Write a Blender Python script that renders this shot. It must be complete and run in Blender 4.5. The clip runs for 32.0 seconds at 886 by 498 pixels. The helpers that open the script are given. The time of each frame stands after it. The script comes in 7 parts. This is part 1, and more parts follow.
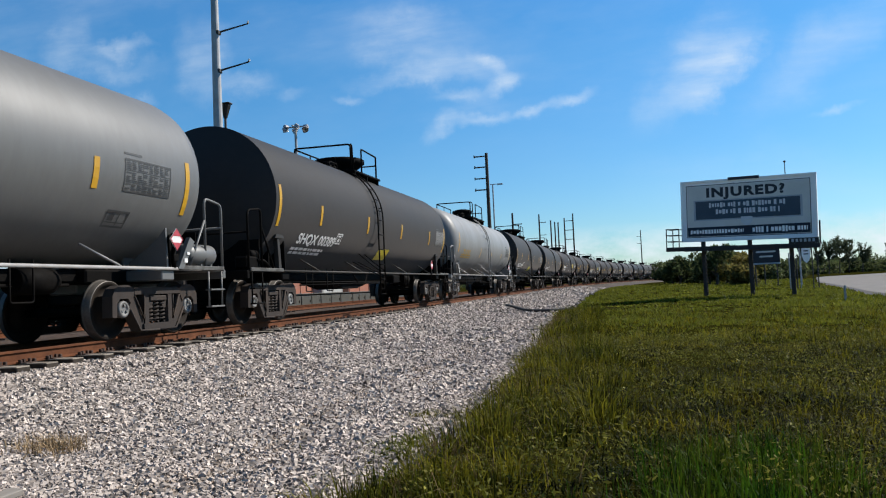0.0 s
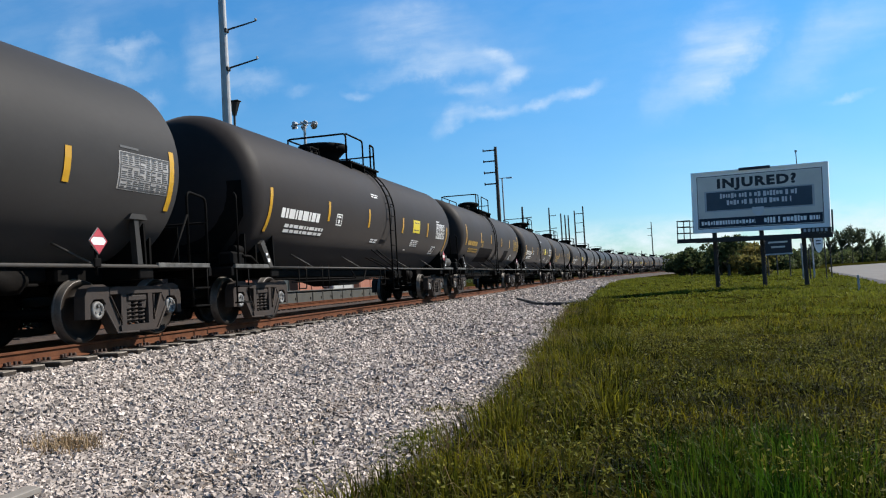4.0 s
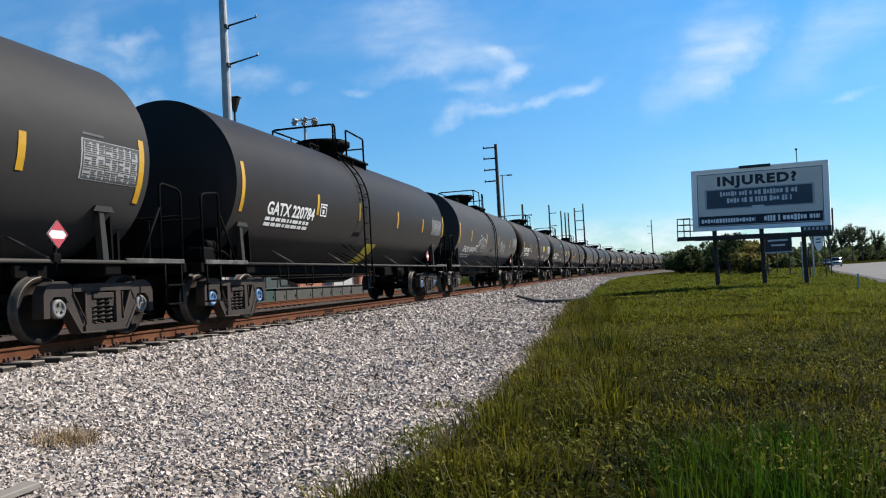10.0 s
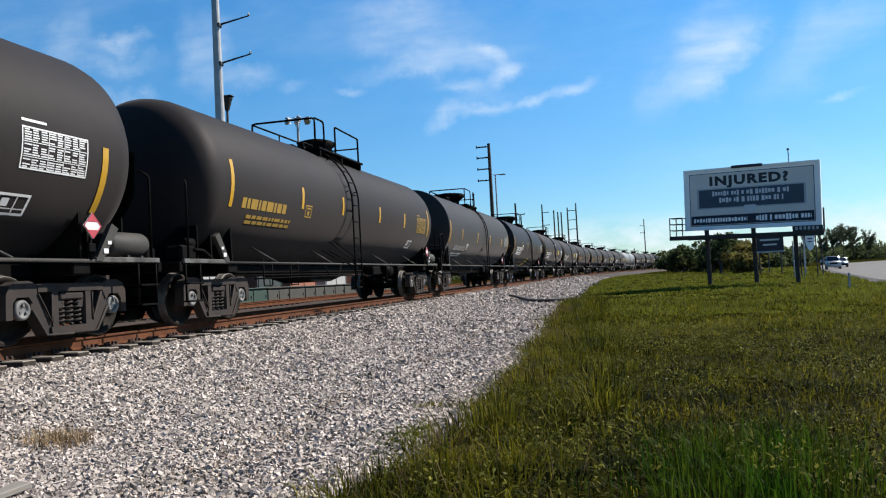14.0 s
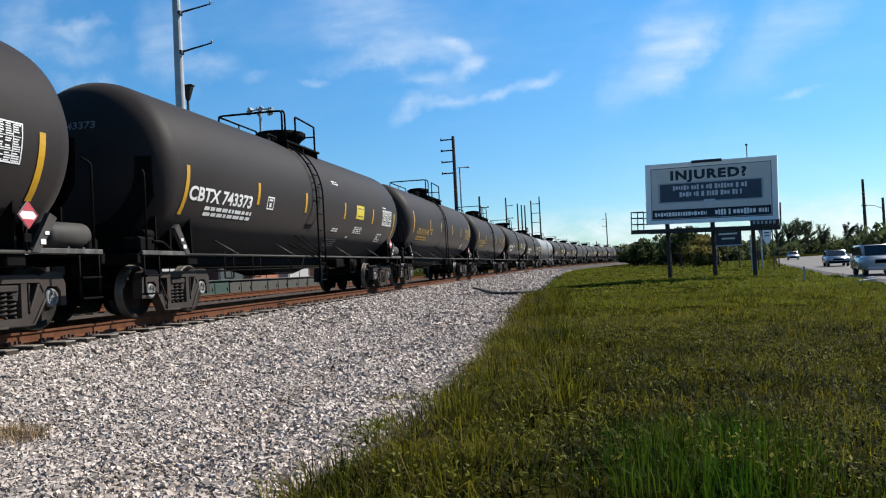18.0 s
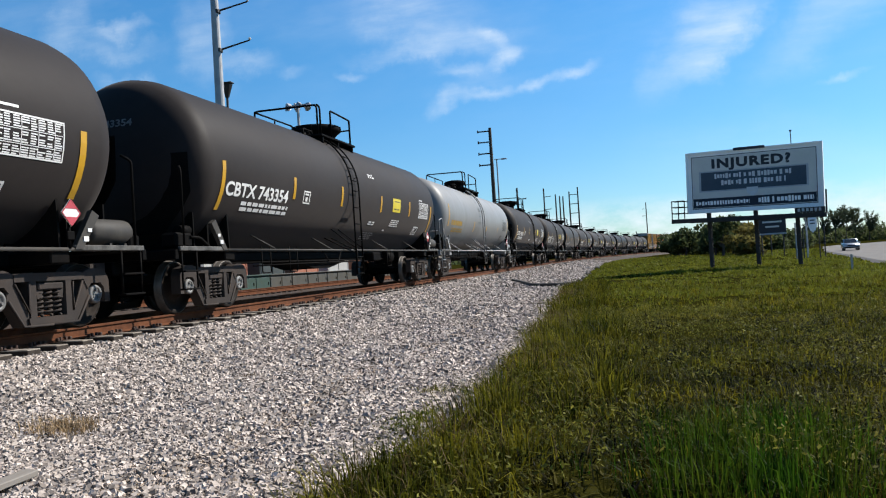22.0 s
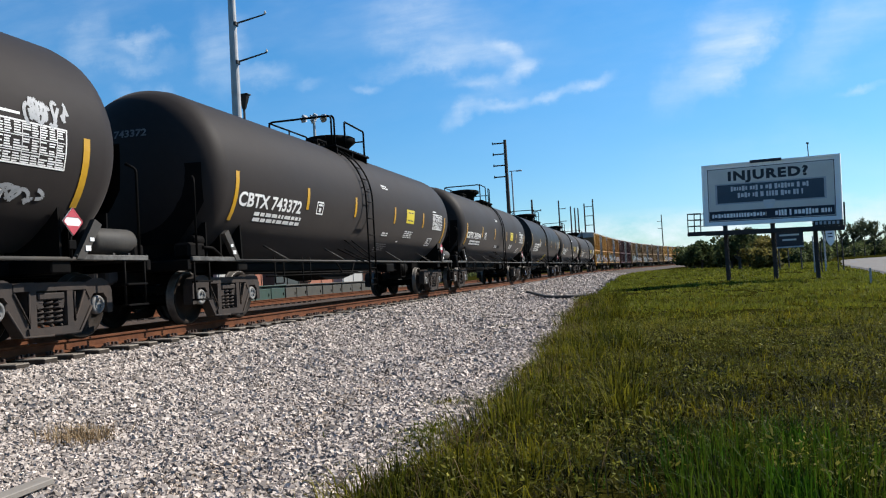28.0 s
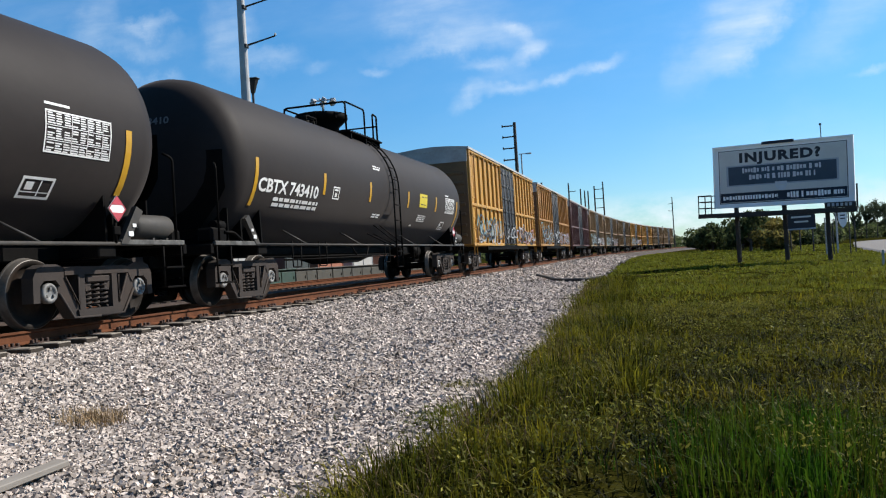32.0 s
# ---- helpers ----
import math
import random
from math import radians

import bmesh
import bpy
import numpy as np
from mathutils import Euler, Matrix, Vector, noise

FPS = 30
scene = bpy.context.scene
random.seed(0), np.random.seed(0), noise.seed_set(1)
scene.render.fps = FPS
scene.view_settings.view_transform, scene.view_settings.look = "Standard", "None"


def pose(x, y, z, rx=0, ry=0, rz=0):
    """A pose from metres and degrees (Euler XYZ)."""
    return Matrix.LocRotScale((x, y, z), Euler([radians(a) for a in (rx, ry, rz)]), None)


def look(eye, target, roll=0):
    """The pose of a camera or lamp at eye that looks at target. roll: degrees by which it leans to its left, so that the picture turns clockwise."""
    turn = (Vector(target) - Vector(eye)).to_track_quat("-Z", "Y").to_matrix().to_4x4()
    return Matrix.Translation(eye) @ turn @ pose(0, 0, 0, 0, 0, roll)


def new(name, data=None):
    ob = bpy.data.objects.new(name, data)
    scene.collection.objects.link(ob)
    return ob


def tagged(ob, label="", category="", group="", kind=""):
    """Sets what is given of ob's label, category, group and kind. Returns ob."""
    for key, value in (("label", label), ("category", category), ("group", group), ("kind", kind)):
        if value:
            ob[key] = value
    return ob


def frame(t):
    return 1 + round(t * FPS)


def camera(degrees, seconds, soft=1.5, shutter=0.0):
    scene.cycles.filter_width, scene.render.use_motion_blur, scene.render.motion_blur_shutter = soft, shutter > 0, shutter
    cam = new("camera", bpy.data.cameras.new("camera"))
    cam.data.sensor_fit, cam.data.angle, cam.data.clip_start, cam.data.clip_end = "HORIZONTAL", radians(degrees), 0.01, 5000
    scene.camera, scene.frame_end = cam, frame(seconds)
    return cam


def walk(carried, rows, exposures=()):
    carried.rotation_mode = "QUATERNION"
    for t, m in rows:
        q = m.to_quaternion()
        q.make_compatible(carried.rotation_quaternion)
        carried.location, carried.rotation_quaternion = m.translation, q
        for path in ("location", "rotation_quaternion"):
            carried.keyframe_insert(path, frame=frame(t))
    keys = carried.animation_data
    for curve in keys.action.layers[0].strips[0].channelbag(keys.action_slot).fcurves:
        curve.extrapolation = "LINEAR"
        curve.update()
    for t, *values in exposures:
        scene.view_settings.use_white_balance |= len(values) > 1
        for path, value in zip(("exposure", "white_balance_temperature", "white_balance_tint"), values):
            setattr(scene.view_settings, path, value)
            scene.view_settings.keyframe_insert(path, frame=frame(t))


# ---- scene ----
# ---------- camera: one standing place, a hand-held turn
EYE = (8.64, 0.0, 0.583)
cam = camera(59.2, 32.0, soft=1.15)
walk(cam, [(t, pose(*EYE, 90 + p, r, y)) for t, y, p, r in [
    (0, 13.41, 2.78, 2.58), (0.5, 13.14, 2.34, 2.90), (1, 13.09, 2.47, 2.83), (1.5, 13.63, 2.54, 3.23), (2, 13.84, 2.83, 3.24),
    (2.5, 13.73, 2.68, 3.07), (3, 14.42, 2.95, 3.24), (3.5, 14.26, 2.60, 3.34), (5.5, 14.16, 2.27, 3.07),
    (6, 14.22, 2.26, 3.10), (6.5, 13.99, 2.36, 3.15), (7, 13.62, 2.36, 3.01), (7.5, 14.00, 2.61, 3.37), (8, 14.15, 2.73, 3.40),
    (8.5, 14.19, 2.78, 3.46), (9, 14.10, 2.85, 3.26), (9.5, 14.18, 2.43, 3.15), (10, 14.18, 2.21, 3.08), (10.5, 14.35, 2.45, 3.21),
    (11, 13.96, 2.57, 3.17), (11.5, 14.04, 2.50, 3.18), (12, 14.09, 2.53, 3.05), (12.5, 14.13, 2.43, 2.99),
    (13, 13.90, 2.21, 3.12), (13.5, 13.83, 2.23, 3.18), (15.5, 11.95, 1.46, 2.69), (16, 11.30, 1.41, 2.88),
    (16.5, 11.17, 1.58, 2.85), (17, 12.08, 1.72, 2.82), (17.5, 10.82, 1.56, 2.95), (18, 11.01, 1.45, 2.95),
    (18.5, 10.69, 1.74, 2.97), (19, 10.70, 1.12, 2.74), (19.5, 11.14, 0.86, 3.22), (20, 11.01, 1.13, 3.24),
    (20.5, 11.75, 1.09, 3.16), (21, 12.95, 1.26, 3.62), (21.5, 14.04, 1.27, 3.76), (22, 13.83, 1.05, 3.61),
    (22.5, 14.41, 1.37, 3.83), (23, 14.55, 1.31, 3.80), (23.5, 15.06, 1.44, 3.76), (24, 15.25, 1.59, 3.63),
    (24.5, 15.38, 1.66, 3.82), (25, 15.61, 1.87, 3.82), (25.5, 15.38, 1.83, 3.60), (27.5, 15.62, 1.85, 3.18),
    (28, 14.89, 1.96, 3.29), (28.5, 14.23, 1.76, 3.40), (29, 14.63, 1.87, 3.63), (29.5, 14.70, 2.04, 3.49),
    (30, 14.71, 1.58, 3.65), (30.5, 14.78, 1.19, 3.88), (31, 14.84, 1.16, 3.88), (31.5, 15.34, 0.84, 3.67),
    (32, 15.61, 0.78, 3.49),
]], [(0, 0.53), (1, 0.57), (3, 0.64), (6, 0.68), (32, 0.68)])

# ---------- daylight: high sun ahead and to the right, blue sky with thin cirrus
SUN_EL, SUN_AZ = radians(40), radians(50)      # azimuth from +y towards +x
sun_way = Vector((math.sin(SUN_AZ) * math.cos(SUN_EL), math.cos(SUN_AZ) * math.cos(SUN_EL), math.sin(SUN_EL)))
sun_data = bpy.data.lights.new("sun", "SUN")
sun_data.energy, sun_data.angle, sun_data.color = 5.0, radians(0.53), (1.0, 0.95, 0.87)
sun = new("sun", sun_data)
sun.matrix_world = look(sun_way * 300, (0, 0, 0))

world = bpy.data.worlds.new("sky")
scene.world = world
world.use_nodes = True
wn, wl = world.node_tree.nodes, world.node_tree.links
for n in list(wn):
    wn.remove(n)


def wmath(op, a, b=None, c=None, clamp=False):
    n = wn.new("ShaderNodeMath")
    n.operation, n.use_clamp = op, clamp
    for i, v in enumerate((a, b, c)):
        if v is None:
            continue
        if isinstance(v, (int, float)):
            n.inputs[i].default_value = v
        else:
            wl.new(v, n.inputs[i])
    return n.outputs[0]


sky = wn.new("ShaderNodeTexSky")
sky.sky_type, sky.sun_disc = "NISHITA", False
sky.sun_elevation, sky.sun_rotation = SUN_EL, SUN_AZ
sky.air_density, sky.dust_density, sky.ozone_density = 1.0, 0.15, 2.5
coord = wn.new("ShaderNodeTexCoord")
sep = wn.new("ShaderNodeSeparateXYZ")
wl.new(coord.outputs["Generated"], sep.inputs[0])
# cirrus: streaks laid out on the plane of x/y and z/y ahead, frayed by noise
yy = wmath("MAXIMUM", sep.outputs[1], 0.05)
flat = wn.new("ShaderNodeCombineXYZ")
wl.new(wmath("DIVIDE", sep.outputs[0], yy), flat.inputs[0]), wl.new(wmath("DIVIDE", sep.outputs[2], yy), flat.inputs[1])


def sky_noise(scale, detail, stretch=(1, 1, 1), turn=0, rough=0.6):
    mp = wn.new("ShaderNodeMapping")
    mp.inputs["Rotation"].default_value, mp.inputs["Scale"].default_value = (0, 0, radians(turn)), stretch
    wl.new(flat.outputs[0], mp.inputs[0])
    n = wn.new("ShaderNodeTexNoise")
    n.inputs["Scale"].default_value, n.inputs["Detail"].default_value, n.inputs["Roughness"].default_value = scale, detail, rough
    wl.new(mp.outputs[0], n.inputs["Vector"])
    return n


def frayed(amount, scale):
    """The plane's coordinates, pushed about by noise."""
    sub, scl, add = wn.new("ShaderNodeVectorMath"), wn.new("ShaderNodeVectorMath"), wn.new("ShaderNodeVectorMath")
    sub.operation, scl.operation = "SUBTRACT", "SCALE"
    sub.inputs[1].default_value, scl.inputs["Scale"].default_value = (0.5, 0.5, 0.5), amount
    wl.new(sky_noise(scale, 6).outputs["Color"], sub.inputs[0])
    wl.new(sub.outputs[0], scl.inputs[0]), wl.new(flat.outputs[0], add.inputs[0]), wl.new(scl.outputs[0], add.inputs[1])
    return add.outputs[0]


soft_way, fine_way = frayed(0.15, 7.0), frayed(0.058, 13.0)
fibres = wmath("MULTIPLY", wmath("SUBTRACT", sky_noise(16, 8, (0.35, 1.6, 1), -28).outputs["Fac"], 0.3), 2.2, clamp=True)


def streak(x0, z0, x1, z1, wide, strength, way=None, power=1.0):
    """A wisp from one end to the other, fading towards its rim."""
    length, turn = math.hypot(x1 - x0, z1 - z0), math.atan2(z1 - z0, x1 - x0)
    mp = wn.new("ShaderNodeMapping")
    mp.vector_type = "TEXTURE"
    mp.inputs["Location"].default_value = ((x0 + x1) / 2, (z0 + z1) / 2, 0)
    mp.inputs["Rotation"].default_value, mp.inputs["Scale"].default_value = (0, 0, turn), (length / 2 + wide * 0.4, wide, 1)
    wl.new(way or fine_way, mp.inputs[0])
    ln = wn.new("ShaderNodeVectorMath")
    ln.operation = "LENGTH"
    wl.new(mp.outputs[0], ln.inputs[0])
    fade = wn.new("ShaderNodeMapRange")
    fade.interpolation_type = "SMOOTHSTEP"
    fade.inputs[1].default_value, fade.inputs[2].default_value = 1.15, -0.1
    fade.inputs[3].default_value, fade.inputs[4].default_value = 0.0, strength
    wl.new(ln.outputs["Value"], fade.inputs[0])
    return fade.outputs[0]


WISPS = [streak(-0.244, 0.247, -0.169, 0.258, 0.0119565, 0.45), streak(-0.173, 0.257, -0.115, 0.271, 0.012, 0.58),
         streak(-0.189, 0.302, -0.119, 0.270, 0.0127536, 0.5), streak(-0.227, 0.317, -0.131, 0.277, 0.0358696, 0.32, soft_way),
         streak(-0.256, 0.199, -0.207, 0.225, 0.0127536, 0.5), streak(-0.220, 0.224, -0.130, 0.221, 0.0111594, 0.55),
         streak(-0.137, 0.221, -0.082, 0.228, 0.0115, 0.6), streak(-0.088, 0.228, -0.030, 0.249, 0.0105, 0.62),
         streak(-0.247, 0.221, -0.133, 0.229, 0.0271014, 0.2, soft_way), streak(0.031, 0.192, 0.162, 0.330, 0.0398551, 0.6, soft_way),
         streak(0.079, 0.205, 0.181, 0.325, 0.023913, 0.42, soft_way), streak(0.040, 0.241, 0.121, 0.339, 0.0318841, 0.3, soft_way),
         streak(0.145, 0.182, 0.263, 0.301, 0.0438406, 0.3, soft_way), streak(0.223, 0.175, 0.275, 0.190, 0.00717391, 0.45),
         streak(0.203, 0.266, 0.352, 0.331, 0.0478261, 0.28, soft_way), streak(-0.802, 0.392, -0.656, 0.383, 0.0175362, 0.5, soft_way),
         streak(-0.592, 0.417, -0.564, 0.278, 0.0438406, 0.42, soft_way), streak(-0.760, 0.315, -0.660, 0.290, 0.0191304, 0.5, soft_way),
         streak(-0.571, 0.302, -0.452, 0.306, 0.0207246, 0.35, soft_way), streak(-0.351, 0.364, -0.227, 0.313, 0.0398551, 0.42, soft_way),
         streak(-0.349, 0.388, -0.165, 0.336, 0.0358696, 0.35, soft_way), streak(-0.374, 0.292, -0.175, 0.284, 0.0207246, 0.38, soft_way),
         streak(-0.384, 0.270, -0.325, 0.262, 0.00797101, 0.5), streak(-0.420, 0.286, -0.470, 0.280, 0.00956522, 0.25),
         streak(-0.842, 0.372, -0.622, 0.344, 0.023913, 0.3, soft_way), streak(-0.843, 0.346, -0.782, 0.440, 0.0398551, 0.35, soft_way),
         streak(-0.290, 0.290, -0.197, 0.310, 0.0318841, 0.3, soft_way), streak(-0.016, 0.117, 0.339, 0.104, 0.0478261, 0.14, soft_way),
         streak(0.1, 0.45, 0.6, 0.6, 0.16, 0.4, soft_way), streak(-0.9, 0.55, -0.1, 0.6, 0.14, 0.4, soft_way)]
total = WISPS[0]
for w in WISPS[1:]:
    total = wmath("ADD", total, w)
veil = wmath("MULTIPLY", wmath("SUBTRACT", sky_noise(3.2, 6, (0.6, 1.5, 1), -20).outputs["Fac"], 0.42), 1.1, clamp=True)
total = wmath("ADD", wmath("MULTIPLY", total, 0.85), wmath("MULTIPLY", veil, wmath("MULTIPLY", wmath("SUBTRACT", sep.outputs[2], 0.1), 3.0, clamp=True)))
wisps = wmath("MULTIPLY", total, wmath("MULTIPLY_ADD", fibres, 0.85, 0.25), clamp=True)
low = wmath("MULTIPLY", wmath("MULTIPLY", wmath("SUBTRACT", sky_noise(11, 7, (1, 1.8, 1)).outputs["Fac"], 0.41), 6, clamp=True),
            wmath("MULTIPLY", wmath("SUBTRACT", 0.07, sep.outputs[2]), 26, clamp=True))
ahead = wmath("MULTIPLY", wmath("SUBTRACT", sep.outputs[1], 0.05), 10, clamp=True)
cover = wmath("MULTIPLY", wmath("MAXIMUM", wisps, wmath("MULTIPLY", low, 0.85)), ahead)
tone = wn.new("ShaderNodeHueSaturation")
tone.inputs["Saturation"].default_value = 1.22
wl.new(sky.outputs[0], tone.inputs["Color"])
# clear subtropical air: deeper towards the zenith
tint = wn.new("ShaderNodeMix")
tint.data_type, tint.blend_type = "RGBA", "MULTIPLY"
tint.inputs["Factor"].default_value = 1.0
ramp = wn.new("ShaderNodeMapRange")
ramp.inputs[1].default_value, ramp.inputs[2].default_value, ramp.inputs[3].default_value, ramp.inputs[4].default_value = 0.45, 0.9, 1.0, 0.6
haze = wn.new("ShaderNodeMapRange")
haze.inputs[1].default_value, haze.inputs[2].default_value, haze.inputs[3].default_value, haze.inputs[4].default_value = 0.0, 0.36, 0.84, 1.16
deep = wn.new("ShaderNodeVectorMath")
deep.operation = "SCALE"
blue = wn.new("ShaderNodeMix")
blue.data_type = "RGBA"
blue.inputs["A"].default_value, blue.inputs["B"].default_value = (0.7, 0.94, 1.2, 1), (0.61, 1.01, 1.14, 1)
wl.new(wmath("MULTIPLY", sep.outputs[2], 3.6, clamp=True), blue.inputs["Factor"])
wl.new(blue.outputs["Result"], deep.inputs[0])
# clear sky is brighter on the sun's side
facing = wn.new("ShaderNodeVectorMath")
facing.operation = "DOT_PRODUCT"
facing.inputs[1].default_value = sun_way
wl.new(coord.outputs["Generated"], facing.inputs[0])
away = wn.new("ShaderNodeMapRange")
away.inputs[1].default_value, away.inputs[2].default_value, away.inputs[3].default_value, away.inputs[4].default_value = -0.7, 0.0, 0.62, 1.0
wl.new(facing.outputs["Value"], away.inputs[0])
wl.new(sep.outputs[2], ramp.inputs[0]), wl.new(sep.outputs[2], haze.inputs[0])
wl.new(wmath("MULTIPLY", wmath("MULTIPLY", ramp.outputs[0], haze.outputs[0]), away.outputs[0]), deep.inputs["Scale"])
wl.new(tone.outputs[0], tint.inputs["A"]), wl.new(deep.outputs[0], tint.inputs["B"])
mixc = wn.new("ShaderNodeMix")
mixc.data_type = "RGBA"
mixc.inputs["B"].default_value = (7.5, 8.3, 9.0, 1)
wl.new(cover, mixc.inputs["Factor"]), wl.new(tint.outputs["Result"], mixc.inputs["A"])
bg = wn.new("ShaderNodeBackground")
bg.inputs["Strength"].default_value = 0.076
wl.new(mixc.outputs["Result"], bg.inputs[0])
wout = wn.new("ShaderNodeOutputWorld")
wl.new(bg.outputs[0], wout.inputs[0])

# ---------- materials
MATS = {}


def mat(name, a, b=None, rough=0.6, metal=0.0, scale=6.0, fine=60.0, bump=0.0, dirt=None, dirt_amount=0.5, rough_var=0.1,
        stretch=(1, 1, 1), spread=0.0, spec=0.5, clear=0.0, dust=0.0):
    """A surface of two tones mixed by broad and fine noise, with worn gloss, fine relief and optional streaks of dirt."""
    if name in MATS:
        return MATS[name]
    m = bpy.data.materials.new(name)
    m.use_nodes = True
    nt = m.node_tree
    n, l = nt.nodes, nt.links
    bsdf = n["Principled BSDF"]
    b = b or tuple(c * 0.75 for c in a)
    tc = n.new("ShaderNodeTexCoord")
    info = n.new("ShaderNodeObjectInfo")
    off = n.new("ShaderNodeVectorMath")
    off.operation = "MULTIPLY_ADD"
    mp = n.new("ShaderNodeMapping")
    mp.inputs["Scale"].default_value = stretch
    l.new(tc.outputs["Object"], mp.inputs[0])
    rnd = n.new("ShaderNodeCombineXYZ")
    for i in range(3):
        l.new(info.outputs["Random"], rnd.inputs[i])
    off.inputs[1].default_value = (31, 17, 23)
    l.new(rnd.outputs[0], off.inputs[0]), l.new(mp.outputs[0], off.inputs[2])
    n1, n2 = n.new("ShaderNodeTexNoise"), n.new("ShaderNodeTexNoise")
    for q, s, d in ((n1, scale, 5), (n2, fine, 3)):
        q.inputs["Scale"].default_value, q.inputs["Detail"].default_value = s, d
        l.new(off.outputs[0], q.inputs["Vector"])
    add = n.new("ShaderNodeMath")
    add.operation = "MULTIPLY_ADD"
    add.inputs[1].default_value, add.inputs[2].default_value = 0.45, -0.2
    l.new(n2.outputs["Fac"], add.inputs[0])
    add2 = n.new("ShaderNodeMath")
    add2.operation, add2.use_clamp = "ADD", True
    l.new(n1.outputs["Fac"], add2.inputs[0]), l.new(add.outputs[0], add2.inputs[1])
    ramp = n.new("ShaderNodeMapRange")
    ramp.inputs[1].default_value, ramp.inputs[2].default_value = 0.3, 0.7
    l.new(add2.outputs[0], ramp.inputs[0])
    mix = n.new("ShaderNodeMix")
    mix.data_type = "RGBA"
    mix.inputs["A"].default_value, mix.inputs["B"].default_value = (*a, 1), (*b, 1)
    l.new(ramp.outputs[0], mix.inputs["Factor"])
    colour = mix.outputs["Result"]
    if dirt:
        n3 = n.new("ShaderNodeTexNoise")
        n3.inputs["Scale"].default_value, n3.inputs["Detail"].default_value = scale * 0.6, 8
        n3.inputs["Roughness"].default_value = 0.7
        l.new(off.outputs[0], n3.inputs["Vector"])
        r3 = n.new("ShaderNodeMapRange")
        r3.inputs[1].default_value, r3.inputs[2].default_value, r3.inputs[4].default_value = 0.48, 0.72, dirt_amount
        l.new(n3.outputs["Fac"], r3.inputs[0])
        mx = n.new("ShaderNodeMix")
        mx.data_type = "RGBA"
        mx.inputs["B"].default_value = (*dirt, 1)
        l.new(r3.outputs[0], mx.inputs["Factor"]), l.new(colour, mx.inputs["A"])
        colour = mx.outputs["Result"]
    if spread:
        hs = n.new("ShaderNodeHueSaturation")
        mr = n.new("ShaderNodeMapRange")
        mr.inputs[3].default_value, mr.inputs[4].default_value = 1 - spread, 1 + spread
        geo = n.new("ShaderNodeNewGeometry")
        l.new(geo.outputs["Random Per Island"], mr.inputs[0])
        l.new(mr.outputs[0], hs.inputs["Value"]), l.new(colour, hs.inputs["Color"])
        colour = hs.outputs[0]
    l.new(colour, bsdf.inputs["Base Color"])
    rr = n.new("ShaderNodeMapRange")
    rr.inputs[3].default_value, rr.inputs[4].default_value = max(0.03, rough - rough_var), min(1, rough + rough_var)
    l.new(n1.outputs["Fac"], rr.inputs[0]), l.new(rr.outputs[0], bsdf.inputs["Roughness"])
    bsdf.inputs["Metallic"].default_value = metal
    bsdf.inputs["Specular IOR Level"].default_value = spec
    if dust:
        bsdf.inputs["Sheen Weight"].default_value, bsdf.inputs["Sheen Roughness"].default_value = dust, 0.45
        bsdf.inputs["Sheen Tint"].default_value = (1.0, 0.92, 0.88, 1)
    if clear:
        bsdf.inputs["Coat Weight"].default_value, bsdf.inputs["Coat Roughness"].default_value = clear, 0.15
    if bump:
        bp = n.new("ShaderNodeBump")
        bp.inputs["Strength"].default_value, bp.inputs["Distance"].default_value = 1.0, bump
        l.new(add2.outputs[0], bp.inputs["Height"]), l.new(bp.outputs[0], bsdf.inputs["Normal"])
    MATS[name] = m
    return m


BLACK_PAINT = mat("tank_black_paint", (0.018, 0.0147, 0.0138), (0.0225, 0.0186, 0.0173), 0.62, scale=0.8, fine=9, dirt=(0.034, 0.028, 0.025), dirt_amount=0.35, bump=0.002, stretch=(1, 0.6, 1), spec=0.1, dust=0.055)
SLATE_PAINT = mat("tank_slate_paint", (0.025, 0.0238, 0.0236), (0.031, 0.0297, 0.0293), 0.6, scale=0.9, fine=9, dirt=(0.04, 0.035, 0.031), dirt_amount=0.35, bump=0.002, stretch=(1, 0.6, 1), spec=0.1, dust=0.075)
GLOSS_PAINT = mat("tank_gloss_black", (0.0185, 0.0162, 0.0154), (0.023, 0.0203, 0.0193), 0.5, scale=0.9, fine=9, dirt=(0.034, 0.03, 0.026), dirt_amount=0.3, bump=0.002, spec=0.07, dust=0.04)
WHITE_PAINT = mat("tank_white_paint", (0.22, 0.221, 0.219), (0.178, 0.177, 0.173), 0.5, scale=0.7, fine=8, dirt=(0.1, 0.087, 0.071), dirt_amount=0.45, bump=0.002, stretch=(1, 1.2, 0.35), spec=0.3)
GREY_PAINT = mat("tank_grey_paint", (0.116, 0.116, 0.113), (0.093, 0.093, 0.0896), 0.5, scale=0.7, fine=8, dirt=(0.0755, 0.0639, 0.0523), dirt_amount=0.45, bump=0.002, stretch=(1, 1.2, 0.35))
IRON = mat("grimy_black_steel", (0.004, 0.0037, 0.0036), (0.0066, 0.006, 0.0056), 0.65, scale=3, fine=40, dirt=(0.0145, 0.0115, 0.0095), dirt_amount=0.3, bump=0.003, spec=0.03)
TRUCK = mat("truck_cast_steel", (0.037, 0.0325, 0.0305), (0.05, 0.042, 0.038), 0.8, scale=3, fine=40, dirt=(0.07, 0.049, 0.037), dirt_amount=0.45, bump=0.004, spec=0.05)
WHEEL = mat("wheel_steel", (0.00996, 0.00788, 0.00664), (0.0199, 0.0149, 0.0116), 0.7, 0.1, scale=4, fine=30, dirt=(0.0456, 0.0266, 0.0166), dirt_amount=0.4, bump=0.003, spec=0.12)
